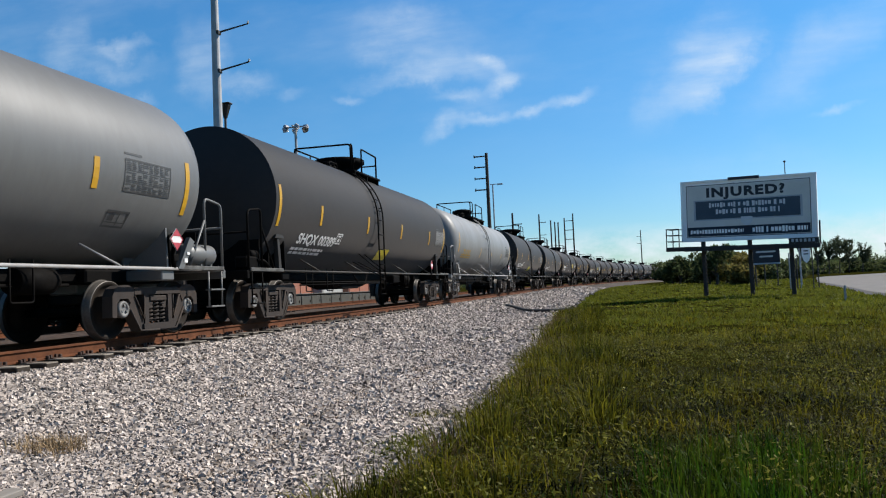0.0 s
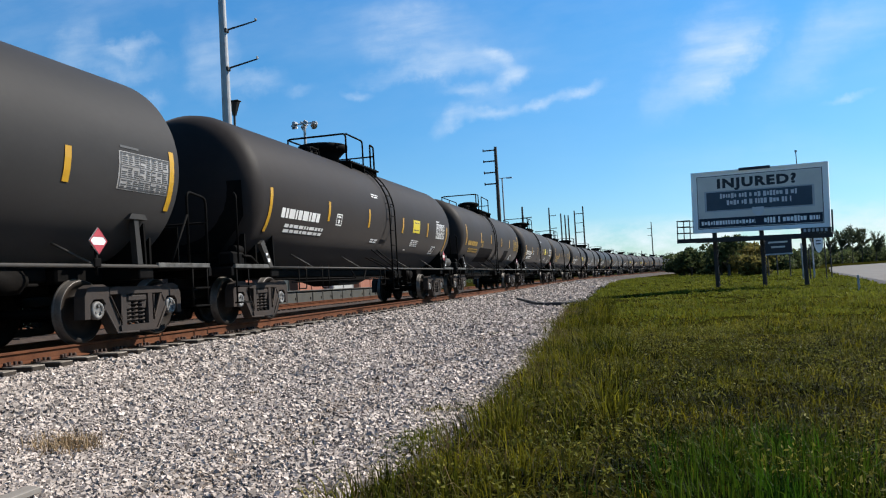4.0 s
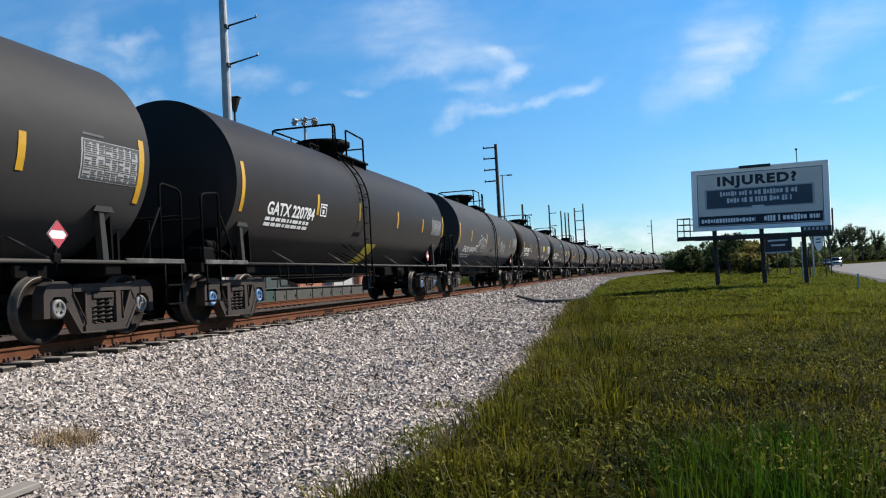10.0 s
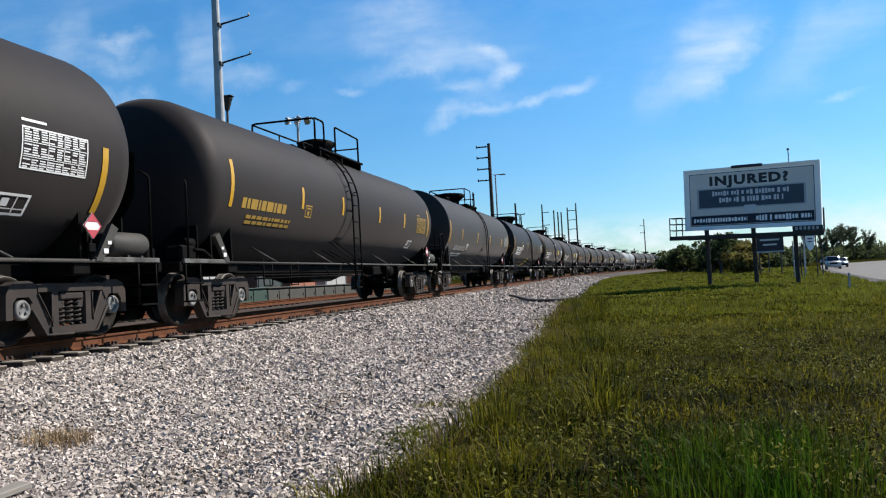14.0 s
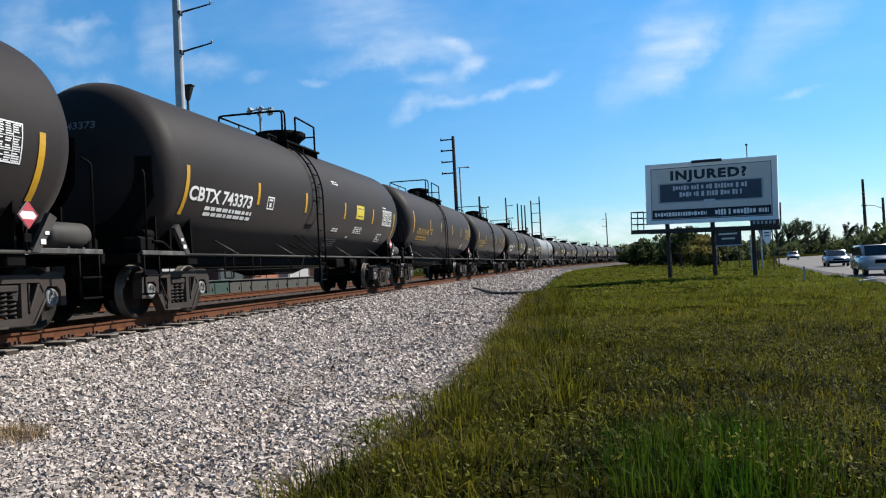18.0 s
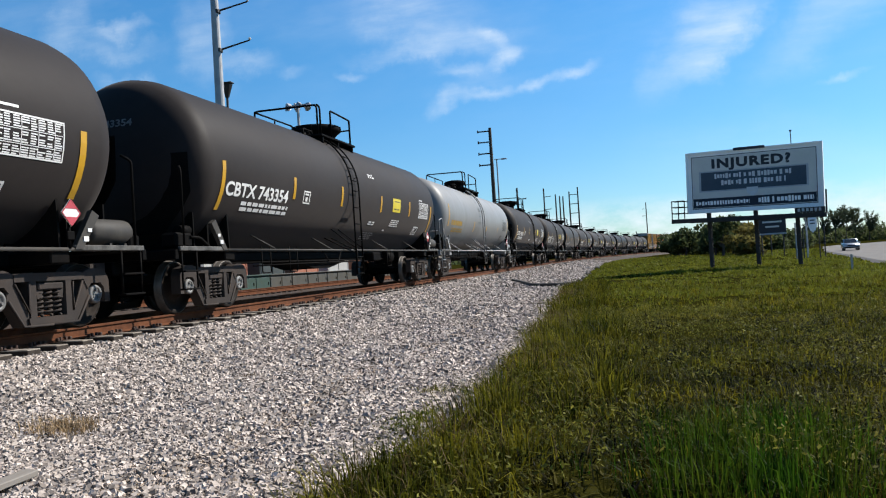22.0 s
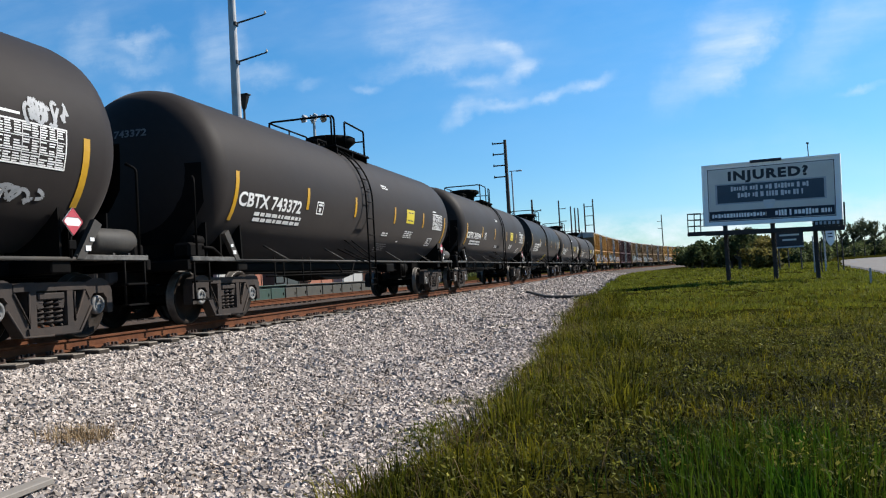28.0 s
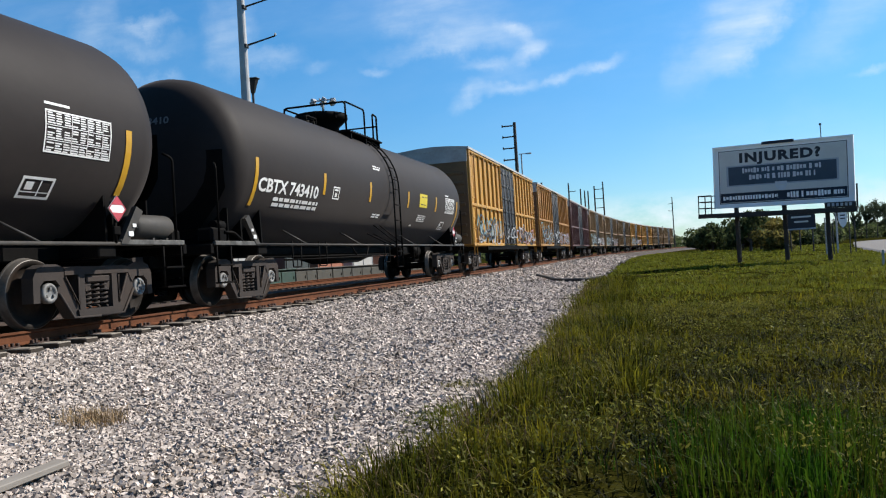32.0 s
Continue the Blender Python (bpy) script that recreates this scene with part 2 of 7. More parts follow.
TREAD = mat("bright_tread", (0.108, 0.0979, 0.0871), (0.0581, 0.0498, 0.0432), 0.5, 0.4, scale=6, fine=40)
YELLOW = mat("reflective_yellow", (0.498, 0.274, 0.0124), (0.432, 0.232, 0.0124), 0.4, scale=3, fine=30, dirt=(0.249, 0.149, 0.0415), dirt_amount=0.25)
SIGN_YELLOW = mat("label_yellow", (0.598, 0.473, 0.0249), (0.548, 0.432, 0.0249), 0.45, scale=3, fine=30)
LETTER_WHITE = mat("letter_white", (0.72, 0.72, 0.7), (0.58, 0.57, 0.55), 0.6, scale=4, fine=40)
LETTER_GREY = mat("letter_grey", (0.299, 0.29, 0.282), (0.216, 0.207, 0.199), 0.6, scale=4, fine=40)
LETTER_YELLOW = mat("letter_yellow", (0.349, 0.209, 0.0232), (0.29, 0.174, 0.0232), 0.6, scale=4, fine=40)
RED = mat("placard_red", (0.42, 0.045, 0.06), (0.36, 0.04, 0.052), 0.45)
RAIL_RUST = mat("rail_rust", (0.135, 0.052, 0.024), (0.085, 0.032, 0.016), 0.85, scale=5, fine=50, dirt=(0.055, 0.026, 0.017), dirt_amount=0.45, bump=0.003, spec=0.1)
TIE_WOOD = mat("tie_wood", (0.23, 0.2, 0.168), (0.15, 0.127, 0.106), 0.9, scale=4, fine=25, dirt=(0.3, 0.27, 0.235), dirt_amount=0.5, bump=0.01, stretch=(0.3, 2, 2), spec=0.1)
TIE_END = mat("dark_tie_wood", (0.03, 0.024, 0.02), (0.055, 0.045, 0.037), 0.9, scale=8, fine=40, bump=0.006, spec=0.1)
# GRAVEL is darker than the stones: the shade of their gaps is in its colour
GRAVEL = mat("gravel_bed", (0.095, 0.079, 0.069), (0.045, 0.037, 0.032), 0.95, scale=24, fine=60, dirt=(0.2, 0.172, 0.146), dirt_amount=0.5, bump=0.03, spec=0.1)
GRIT = mat("sandy_grit", (0.45, 0.365, 0.29), (0.33, 0.265, 0.21), 0.9, scale=7, fine=40, bump=0.002, spread=0.3, spec=0.05)
STONE = mat("ballast_stone", (0.43, 0.368, 0.322), (0.3, 0.253, 0.219), 0.85, scale=9, fine=40, bump=0.004, spread=0.6, spec=0.1)
# SOIL is coloured nearly black to paint the shade between grass blades
SOIL = mat("shade_dark_soil", (0.0249, 0.0241, 0.00415), (0.0149, 0.0149, 0.00249), 1.0, scale=1.2, fine=18, dirt=(0.0373, 0.0332, 0.00747), dirt_amount=0.5, bump=0.03, spec=0.0, rough_var=0.0)
ASPHALT = mat("asphalt", (0.165, 0.15, 0.136), (0.13, 0.119, 0.109), 0.9, scale=0.8, fine=30, bump=0.004, spec=0.2)
STEEL_POLE = mat("galvanised_pole", (0.4, 0.405, 0.41), (0.3, 0.305, 0.31), 0.55, 0.15, scale=2, fine=20, spec=0.3)
WOOD_POLE = mat("wood_pole", (0.0755, 0.0581, 0.0436), (0.0465, 0.036, 0.0291), 0.9, scale=3, fine=25, bump=0.006, stretch=(4, 4, 0.4))
BED = mat("oily_ballast", (0.0697, 0.0494, 0.0378), (0.0407, 0.0291, 0.0232), 0.95, scale=6, fine=45, dirt=(0.105, 0.0755, 0.0581), dirt_amount=0.5, bump=0.03, spec=0.1)
SPIKE = mat("rusty_plate", (0.0581, 0.0291, 0.0174), (0.0349, 0.0174, 0.0116), 0.85, scale=6, fine=50, bump=0.003)


def leaf_mat(name, a, b, glow_through=0.35, scale=0.5, spread=0.35, rough=0.6):
    """Leaves and blades: matt, and lit through from behind."""
    m = bpy.data.materials.new(name)
    m.use_nodes = True
    nt = m.node_tree
    n, l = nt.nodes, nt.links
    bsdf, out = n["Principled BSDF"], n["Material Output"]
    tc, ns = n.new("ShaderNodeTexCoord"), n.new("ShaderNodeTexNoise")
    ns.inputs["Scale"].default_value, ns.inputs["Detail"].default_value = scale, 4
    l.new(tc.outputs["Object"], ns.inputs["Vector"])
    mr = n.new("ShaderNodeMapRange")
    mr.inputs[1].default_value, mr.inputs[2].default_value = 0.35, 0.65
    l.new(ns.outputs["Fac"], mr.inputs[0])
    mix = n.new("ShaderNodeMix")
    mix.data_type = "RGBA"
    mix.inputs["A"].default_value, mix.inputs["B"].default_value = (*a, 1), (*b, 1)
    l.new(mr.outputs[0], mix.inputs["Factor"])
    geo, hs, vr = n.new("ShaderNodeNewGeometry"), n.new("ShaderNodeHueSaturation"), n.new("ShaderNodeMapRange")
    vr.inputs[3].default_value, vr.inputs[4].default_value = 1 - spread, 1 + spread
    l.new(geo.outputs["Random Per Island"], vr.inputs[0])
    l.new(vr.outputs[0], hs.inputs["Value"]), l.new(mix.outputs["Result"], hs.inputs["Color"])
    l.new(hs.outputs[0], bsdf.inputs["Base Color"])
    bsdf.inputs["Roughness"].default_value, bsdf.inputs["Specular IOR Level"].default_value = rough, 0.06
    tr, ms = n.new("ShaderNodeBsdfTranslucent"), n.new("ShaderNodeMixShader")
    l.new(hs.outputs[0], tr.inputs["Color"])
    ms.inputs[0].default_value = glow_through
    l.new(bsdf.outputs[0], ms.inputs[1]), l.new(tr.outputs[0], ms.inputs[2]), l.new(ms.outputs[0], out.inputs["Surface"])
    return m


GRASS = leaf_mat("meadow_grass", (0.158, 0.134, 0.00996), (0.0415, 0.0481, 0.00498), 0.4, 1.3, 0.8)
LUSH = leaf_mat("lush_grass", (0.02, 0.062, 0.004), (0.05, 0.066, 0.006), 0.4, 1.6, 0.7)
TUSSOCK = leaf_mat("tussock_grass", (0.125, 0.112, 0.01), (0.03, 0.037, 0.004), 0.4, 1.8, 0.9)
WEEDY = leaf_mat("weedy_grass", (0.06, 0.052, 0.008), (0.014, 0.018, 0.003), 0.35, 2.6, 0.95)
FARGRASS = leaf_mat("short_turf", (0.175, 0.18, 0.02), (0.1, 0.112, 0.012), 0.35, 0.5, 0.5)
SEED = leaf_mat("weed_leaf", (0.17, 0.155, 0.03), (0.08, 0.085, 0.016), 0.35, 1.2, 0.6)
STRAW = leaf_mat("dry_grass", (0.16, 0.115, 0.055), (0.1, 0.072, 0.034), 0.3, 2.0, 0.4)
DRY_WEED = leaf_mat("dry_weed", (0.34, 0.25, 0.15), (0.22, 0.155, 0.09), 0.3, 3.0, 0.5)
LEAF = leaf_mat("tree_leaf", (0.062, 0.082, 0.034), (0.088, 0.105, 0.04), 0.45, 0.3, 0.5)
PALE_LEAF = leaf_mat("pale_shrub_leaf", (0.183, 0.149, 0.0415), (0.083, 0.083, 0.0249), 0.45, 0.4, 0.5)
PINE = leaf_mat("feathery_leaf", (0.06, 0.075, 0.045), (0.08, 0.095, 0.055), 0.4, 0.3, 0.4)
BARK = mat("bark", (0.0697, 0.0552, 0.0436), (0.0407, 0.032, 0.0261), 0.9, scale=4, fine=20, bump=0.01, stretch=(3, 3, 0.5))
SIGN_PALE = mat("sign_pale", (0.62, 0.65, 0.68), (0.55, 0.58, 0.6), 0.55, scale=3, fine=20)
SIGN_GREY = mat("sign_grey", (0.66, 0.65, 0.61), (0.6, 0.59, 0.555), 0.6, scale=1.2, fine=12)
SIGN_WHITE = mat("sign_white", (0.95, 0.95, 0.94), (0.92, 0.92, 0.91), 0.55, scale=1.5, fine=14)
SIGN_NAVY = mat("sign_navy", (0.03, 0.036, 0.055), (0.024, 0.03, 0.045), 0.6, scale=1.5, fine=14, spec=0.25)
SIGN_SLATE = mat("sign_slate", (0.06, 0.088, 0.12), (0.05, 0.075, 0.105), 0.6, scale=1.5, fine=14, spec=0.25)
SIGN_INK = mat("sign_ink", (0.0124, 0.0149, 0.0249), (0.0166, 0.0183, 0.0291), 0.55)
SIGN_SILVER = mat("sign_silver", (0.42, 0.46, 0.5), (0.34, 0.38, 0.42), 0.55, scale=3, fine=20)
DARK_STEEL = mat("dark_sign_steel", (0.0203, 0.0203, 0.0209), (0.032, 0.0291, 0.0267), 0.6, 0.2, scale=3, fine=25, dirt=(0.0639, 0.0407, 0.0291), dirt_amount=0.4)
RUBBER = mat("black_rubber", (0.0166, 0.0166, 0.0166), (0.0249, 0.0249, 0.0249), 0.7, scale=5, fine=40)
GLASS = mat("tinted_glass", (0.0166, 0.0208, 0.0249), (0.0208, 0.0249, 0.0291), 0.08, spec=0.8)
CAR_WHITE = mat("car_white", (0.436, 0.442, 0.453), (0.407, 0.413, 0.424), 0.25, scale=2, fine=10, clear=0.8)
CAR_SILVER = mat("car_silver", (0.186, 0.203, 0.232), (0.163, 0.18, 0.209), 0.3, 0.5, scale=2, fine=10, clear=0.8)
CHROME = mat("chrome", (0.7, 0.7, 0.7), (0.6, 0.6, 0.6), 0.15, 1.0)
LAMP_GLASS = mat("lamp_glass", (0.42, 0.43, 0.45), (0.34, 0.35, 0.37), 0.4)
GREEN_PAINT = mat("green_cabinet_paint", (0.0291, 0.0622, 0.0481), (0.0208, 0.0456, 0.0357), 0.55, scale=1.5, fine=14, dirt=(0.0664, 0.0581, 0.0415), dirt_amount=0.4)
ORANGE = mat("faded_orange", (0.32, 0.116, 0.0639), (0.261, 0.093, 0.0523), 0.6, scale=1.2, fine=10, dirt=(0.232, 0.145, 0.105), dirt_amount=0.4)
OFF_WHITE = mat("off_white_paint", (0.378, 0.372, 0.354), (0.32, 0.314, 0.296), 0.6, scale=1.2, fine=10)
PLANK = mat("weathered_plank", (0.244, 0.221, 0.192), (0.186, 0.163, 0.139), 0.85, scale=3, fine=30, bump=0.004, stretch=(1, 0.2, 1))

# ---------- building tools
CACHE = {}


def part(name, bm, material, parent=None, label="", at=None, smooth=False):
    """Links a bmesh, or a mesh made before, as one mesh object under a thing or a part."""
    if isinstance(bm, bmesh.types.BMesh):
        me = bpy.data.meshes.new(name)
        for f in bm.faces:
            f.smooth = smooth
        bm.to_mesh(me)
        bm.free()
    else:
        me = bm
    if not me.materials:
        me.materials.append(material)
    ob = new(name, me)
    slot = ob.material_slots[0]
    slot.link = "OBJECT"
    slot.material = material
    if parent:
        ob.parent = parent
    if at is not None:
        ob.matrix_local = at if isinstance(at, Matrix) else Matrix.Translation(at)
    return tagged(ob, label)


def cached(key, make, smooth=False):
    """One mesh for all alike pieces."""
    if key not in CACHE:
        bm = bmesh.new()
        make(bm)
        me = bpy.data.meshes.new(key)
        for f in bm.faces:
            f.smooth = f.smooth or smooth
        bm.to_mesh(me)
        bm.free()
        CACHE[key] = me
    return CACHE[key]


def thing(name, label, category, group="", kind="", at=None):
    ob = new(name)
    ob.empty_display_size = 0.2
    if at is not None:
        ob.matrix_world = at if isinstance(at, Matrix) else Matrix.Translation(at)
    return tagged(ob, label, category, group, kind)


def box(bm, c, s, bevel=0.0, m=None):
    """A block of size s round c, with chamfered edges."""
    mat4 = (m or Matrix()) @ Matrix.LocRotScale(c, None, s)
    got = bmesh.ops.create_cube(bm, size=1, matrix=mat4)["verts"]
    if bevel:
        edges = list({e for v in got for e in v.link_edges})
        bmesh.ops.bevel(bm, geom=edges, offset=bevel, segments=1, affect="EDGES")
    return got


def rod(bm, a, b, r, seg=8, r2=None, caps=True):
    """A round bar from a to b, tapering to r2."""
    a, b = Vector(a), Vector(b)
    q = (b - a).to_track_quat("Z", "Y").to_matrix().to_4x4()
    got = bmesh.ops.create_cone(bm, cap_ends=caps, segments=seg, radius1=r, radius2=r if r2 is None else r2, depth=(b - a).length,
                                matrix=Matrix.Translation((a + b) / 2) @ q)["verts"]
    for f in {f for v in got for f in v.link_faces}:
        f.smooth = len(f.verts) == 4
    return got


def pipe(bm, pts, r, seg=6):
    """A bent round bar through pts."""
    pts = [Vector(p) for p in pts]
    rings = []
    side = None
    for i, p in enumerate(pts):
        way = (pts[min(i + 1, len(pts) - 1)] - pts[max(i - 1, 0)]).normalized()
        if side is None:
            side = way.orthogonal().normalized()
        side = (side - way * side.dot(way)).normalized()
        up = way.cross(side)
        rings.append([bm.verts.new(p + r * (math.cos(t) * side + math.sin(t) * up)) for t in [2 * math.pi * k / seg for k in range(seg)]])
    for p, q in zip(rings, rings[1:]):
        for k in range(seg):
            f = bm.faces.new((p[k], p[(k + 1) % seg], q[(k + 1) % seg], q[k]))
            f.smooth = True
    bm.faces.new(rings[0][::-1]), bm.faces.new(rings[-1])


def bend(corners, radius=0.1, steps=4):
    """Points along a line of corners with rounded bends."""
    corners = [Vector(c) for c in corners]
    out = [corners[0]]
    for a, b, c in zip(corners, corners[1:], corners[2:]):
        p, q = b + (a - b).normalized() * radius, b + (c - b).normalized() * radius
        for k in range(steps + 1):
            t = k / steps
            out.append(p * (1 - t) ** 2 + b * 2 * t * (1 - t) + q * t * t)
    return out + [corners[-1]]


def slab(bm, pts, x0, x1):
    """A plate: the outline pts (y, z) between x0 and x1."""
    a = [bm.verts.new((x0, y, z)) for y, z in pts]
    b = [bm.verts.new((x1, y, z)) for y, z in pts]
    k = len(pts)
    fs = [bm.faces.new(a[::-1]), bm.faces.new(b)]
    for i in range(k):
        fs.append(bm.faces.new((a[i], a[(i + 1) % k], b[(i + 1) % k], b[i])))
    return fs


def spin(bm, profile, seg=48, axis="y"):
    """Turns a profile of (along, radius) round the axis."""
    rings = []
    for along, r in profile:
        ring = []
        for k in range(seg):
            t = 2 * math.pi * k / seg
            c, s = r * math.cos(t), r * math.sin(t)
            ring.append(bm.verts.new((c, along, s) if axis == "y" else (along, c, s) if axis == "x" else (c, s, along)))
        rings.append(ring)
    for p, q in zip(rings, rings[1:]):
        for k in range(seg):
            f = bm.faces.new((p[k], p[(k + 1) % seg], q[(k + 1) % seg], q[k]))
            f.smooth = True
    for ring in (rings[0], rings[-1]):
        bm.faces.new(ring)
    bmesh.ops.recalc_face_normals(bm, faces=bm.faces)


def text_mesh(body, size, sx=1.0, bold=0.028, apart=1.0):
    """Flat letters as a mesh in x and y."""
    cu = bpy.data.curves.new("letters", "FONT")
    cu.body, cu.size, cu.resolution_u, cu.offset, cu.space_character = body, size, 3, size * bold, apart
    ob = bpy.data.objects.new("letters", cu)
    me = bpy.data.meshes.new_from_object(ob)
    bpy.data.objects.remove(ob)
    bm = bmesh.new()
    bm.from_mesh(me)
    bpy.data.meshes.remove(me)
    bmesh.ops.scale(bm, vec=(sx, 1, 1), verts=bm.verts)
    return bm

# ---------- the line: straight past the camera, then a long curve to the right
CURVE_AT, CURVE_R, CURVE_LEN = 76.0, 855.0, 140.0


def track(s):
    """Place and heading of the track's centre, s metres along."""
    if s <= CURVE_AT:
        return 0.0, s, 0.0
    a = min(s - CURVE_AT, CURVE_LEN) / CURVE_R
    x, y = CURVE_R * (1 - math.cos(a)), CURVE_AT + CURVE_R * math.sin(a)
    rest = max(0.0, s - CURVE_AT - CURVE_LEN)
    return x + rest * math.sin(a), y + rest * math.cos(a), a


def on_track(s, u, z):
    x, y, a = track(s)
    return Vector((x + u * math.cos(a), y - u * math.sin(a), z))


def grass_edge(s):
    """Where the gravel gives way to grass, measured from the track's centre."""
    base = np.interp(s, (-40, 2, 4, 5, 7.2, 10, 14, 20, 30, 45, 84, 120), (6.4, 6.95, 7.1, 7.22, 7.28, 7.15, 6.92, 6.5, 6.05, 5.7, 5.1, 4.7))
    return float(base + 0.16 * noise.noise((s * 0.45, 3.1, 0)) + 0.14 * noise.noise((s * 1.9, 7.7, 0)))


def bed(u, s):
    """Height of the ballast and of the trodden gravel beside it."""
    if u < 0:
        base = np.interp(-u, (0, 1.7, 2.8, 5.4, 6.3, 9.4, 12), (-0.225, -0.23, -0.5, -0.5, -0.25, -0.25, -0.4))
    else:
        base = np.interp(u, (0, 0.75, 1.05, 1.5, 2.0, 3.1, 4.2, 7.0, 9.0), (-0.225, -0.235, -0.262, -0.265, -0.3, -0.5, -0.6, -0.66, -0.7))
    if abs(u) > 1.7:
        base += 0.05 * noise.noise((u * 0.6, s * 0.35, 0)) + 0.025 * noise.noise((u * 2.1, s * 1.6, 4))
    return float(base)


def road_edge(y):
    """Where the road's near edge runs; far off it bends away to the right."""
    return np.interp(y, (-240, 0, 36, 52.8, 72, 98.4, 110.4, 168, 190, 210, 225, 400), (-25.7, 13.4, 20.35, 22.5, 25.75, 29.95, 32.35, 44.5, 54, 75, 110, 700))


ROAD_Z = -0.84


def ground_z(u, s):
    """Height of the grass verge and the land beyond; it sinks towards the road."""
    near = u + max(0.0, s - 76) ** 2 / 1710 - float(road_edge(s))
    fall = min(1.0, max(0.0, 1 + near / 6))
    fall = fall * fall * (3 - 2 * fall)
    z = -0.7 - 0.22 * fall + (1 - 0.7 * fall) * (0.09 * noise.noise((u * 0.22, s * 0.16, 9)) + 0.05 * noise.noise((u * 0.9, s * 0.8, 5)))
    if near > 0:
        z -= 0.12
    if s < 25 and u < 12:
        z += 0.08 * max(0, 1 - abs(u - 8.6) / 2.2)
    return z if u > 0 else z - 0.2


def sheet(name, us, ss, height, material, label, flat=True):
    """A strip of ground laid along the line."""
    vs, fs = [], []
    k = len(us(ss[0]))
    for s in ss:
        for u in us(s):
            vs.append(on_track(s, u, height(u, s)))
    for i in range(len(ss) - 1):
        for j in range(k - 1):
            a = i * k + j
            fs.append((a, a + 1, a + k + 1, a + k))
    me = bpy.data.meshes.new(name)
    me.from_pydata(vs, [], fs)
    me.polygons.foreach_set("use_smooth", [True] * len(fs))
    me.materials.append(material)
    return tagged(new(name, me), label, name.split("_")[0], kind="structure")


NEAR_S = list(np.arange(-30, 0, 2.0)) + list(np.arange(0, 24, 0.25)) + list(np.arange(24, 60, 0.8)) + list(np.arange(60, 140, 4.0)) + list(np.arange(140, 420, 14.0))
FAR_S = list(np.arange(-60, 0, 6.0)) + list(np.arange(0, 60, 1.5)) + list(np.arange(60, 200, 7.0)) + [220, 260, 320, 400, 520, 700, 1000, 1600, 2600]
GROUND_U = [-1500, -700, -300, -120, -60, -35, -20, -12, -4, 0, 3] + list(np.arange(4.5, 24, 0.75)) + [26, 29, 33, 38, 45, 55, 70, 90, 120, 180, 300, 700, 1500]
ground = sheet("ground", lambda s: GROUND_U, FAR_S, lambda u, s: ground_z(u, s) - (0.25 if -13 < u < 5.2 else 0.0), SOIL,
               "flat grassy railway land of short green turf over soil darkened with painted shade")
tagged(ground, category="ground")


def bed_us(s):
    e = grass_edge(s)
    return [0.9, 1.2, 1.6] + list(np.linspace(1.9, e, 16)) + [e + 0.25]


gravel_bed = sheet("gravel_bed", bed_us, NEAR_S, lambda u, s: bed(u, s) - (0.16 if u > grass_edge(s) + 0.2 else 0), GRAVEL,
                   "gravel bed beside the rails, coloured dark as shade between the stones")
tagged(gravel_bed, category="gravel")
track_bed = sheet("track_bed", lambda s: [-14, -12, -9.4, -7.8, -6.3, -5.4, -4, -2.8, -1.7, -0.7, 0, 0.7, 0.9], NEAR_S, bed, BED, "brown oil-stained ballast under and behind the track")
tagged(track_bed, category="ballast")

# ---------- rails
RAIL = [(-0.07, -0.17), (0.07, -0.17), (0.07, -0.155), (0.012, -0.135), (0.01, -0.04), (0.036, -0.03), (0.036, -0.004), (0.03, 0.0), (-0.03, 0.0),
        (-0.036, -0.004), (-0.036, -0.03), (-0.01, -0.04), (-0.012, -0.135), (-0.07, -0.155)]


def rail_line(name, u0, ss, z0, parent):
    bm = bmesh.new()
    rings = []
    for s in ss:
        rings.append([bm.verts.new(on_track(s, u0 + du, z + z0)) for du, z in RAIL])
    for p, q in zip(rings, rings[1:]):
        for i in range(len(RAIL)):
            bm.faces.new((p[i], q[i], q[(i + 1) % len(RAIL)], p[(i + 1) % len(RAIL)]))
    bmesh.ops.recalc_face_normals(bm, faces=bm.faces)
    return part(name, bm, RAIL_RUST, parent)


RAIL_S = [-40, 0, 40, 76] + list(np.arange(82, 420, 6.0))
railway = thing("railway_track", "rust-brown railway track on wooden ties in pale ballast", "railway track", kind="structure")
rail_line("rail", 0.753, RAIL_S, 0, railway)
rail_line("rail", -0.753, RAIL_S, 0, railway)
siding = thing("siding_track", "rusty unused siding track behind the main line", "railway track", kind="structure")
rail_line("rail", -7.05, RAIL_S, -0.05, siding)
rail_line("rail", -8.55, RAIL_S, -0.05, siding)

# ---------- rolling stock. A car's own space: y along it, x towards the road, z up from the rail's top
TANK_R, TANK_Z, CAR_L = 1.53, 2.65, 18.19
SHELL = 7.58


def shell_point(y, deg, lift=0.0):
    a = radians(deg)
    return Vector(((TANK_R + lift) * math.cos(a), y, TANK_Z + (TANK_R + lift) * math.sin(a)))


def make_tank(bm):
    prof = []
    for k in range(9):
        t = math.pi / 2 * (k / 8) ** 1.1
        prof.append((-SHELL - 0.7 * math.cos(t) ** 0.85, max(0.02, TANK_R * math.sin(t) ** 0.85)))
    for y in (-5.0, -4.99, -2.5, -2.49, 0.0, 0.01, 2.5, 2.51, 5.0, 5.01):
        prof.append((y, TANK_R))
    prof += [(-a, r) for a, r in prof[:9][::-1]]
    prof[:9] = [(a - 0.12, r) for a, r in prof[:9]]
    spin(bm, prof, 72)
    bmesh.ops.translate(bm, vec=(0, 0, TANK_Z), verts=bm.verts)


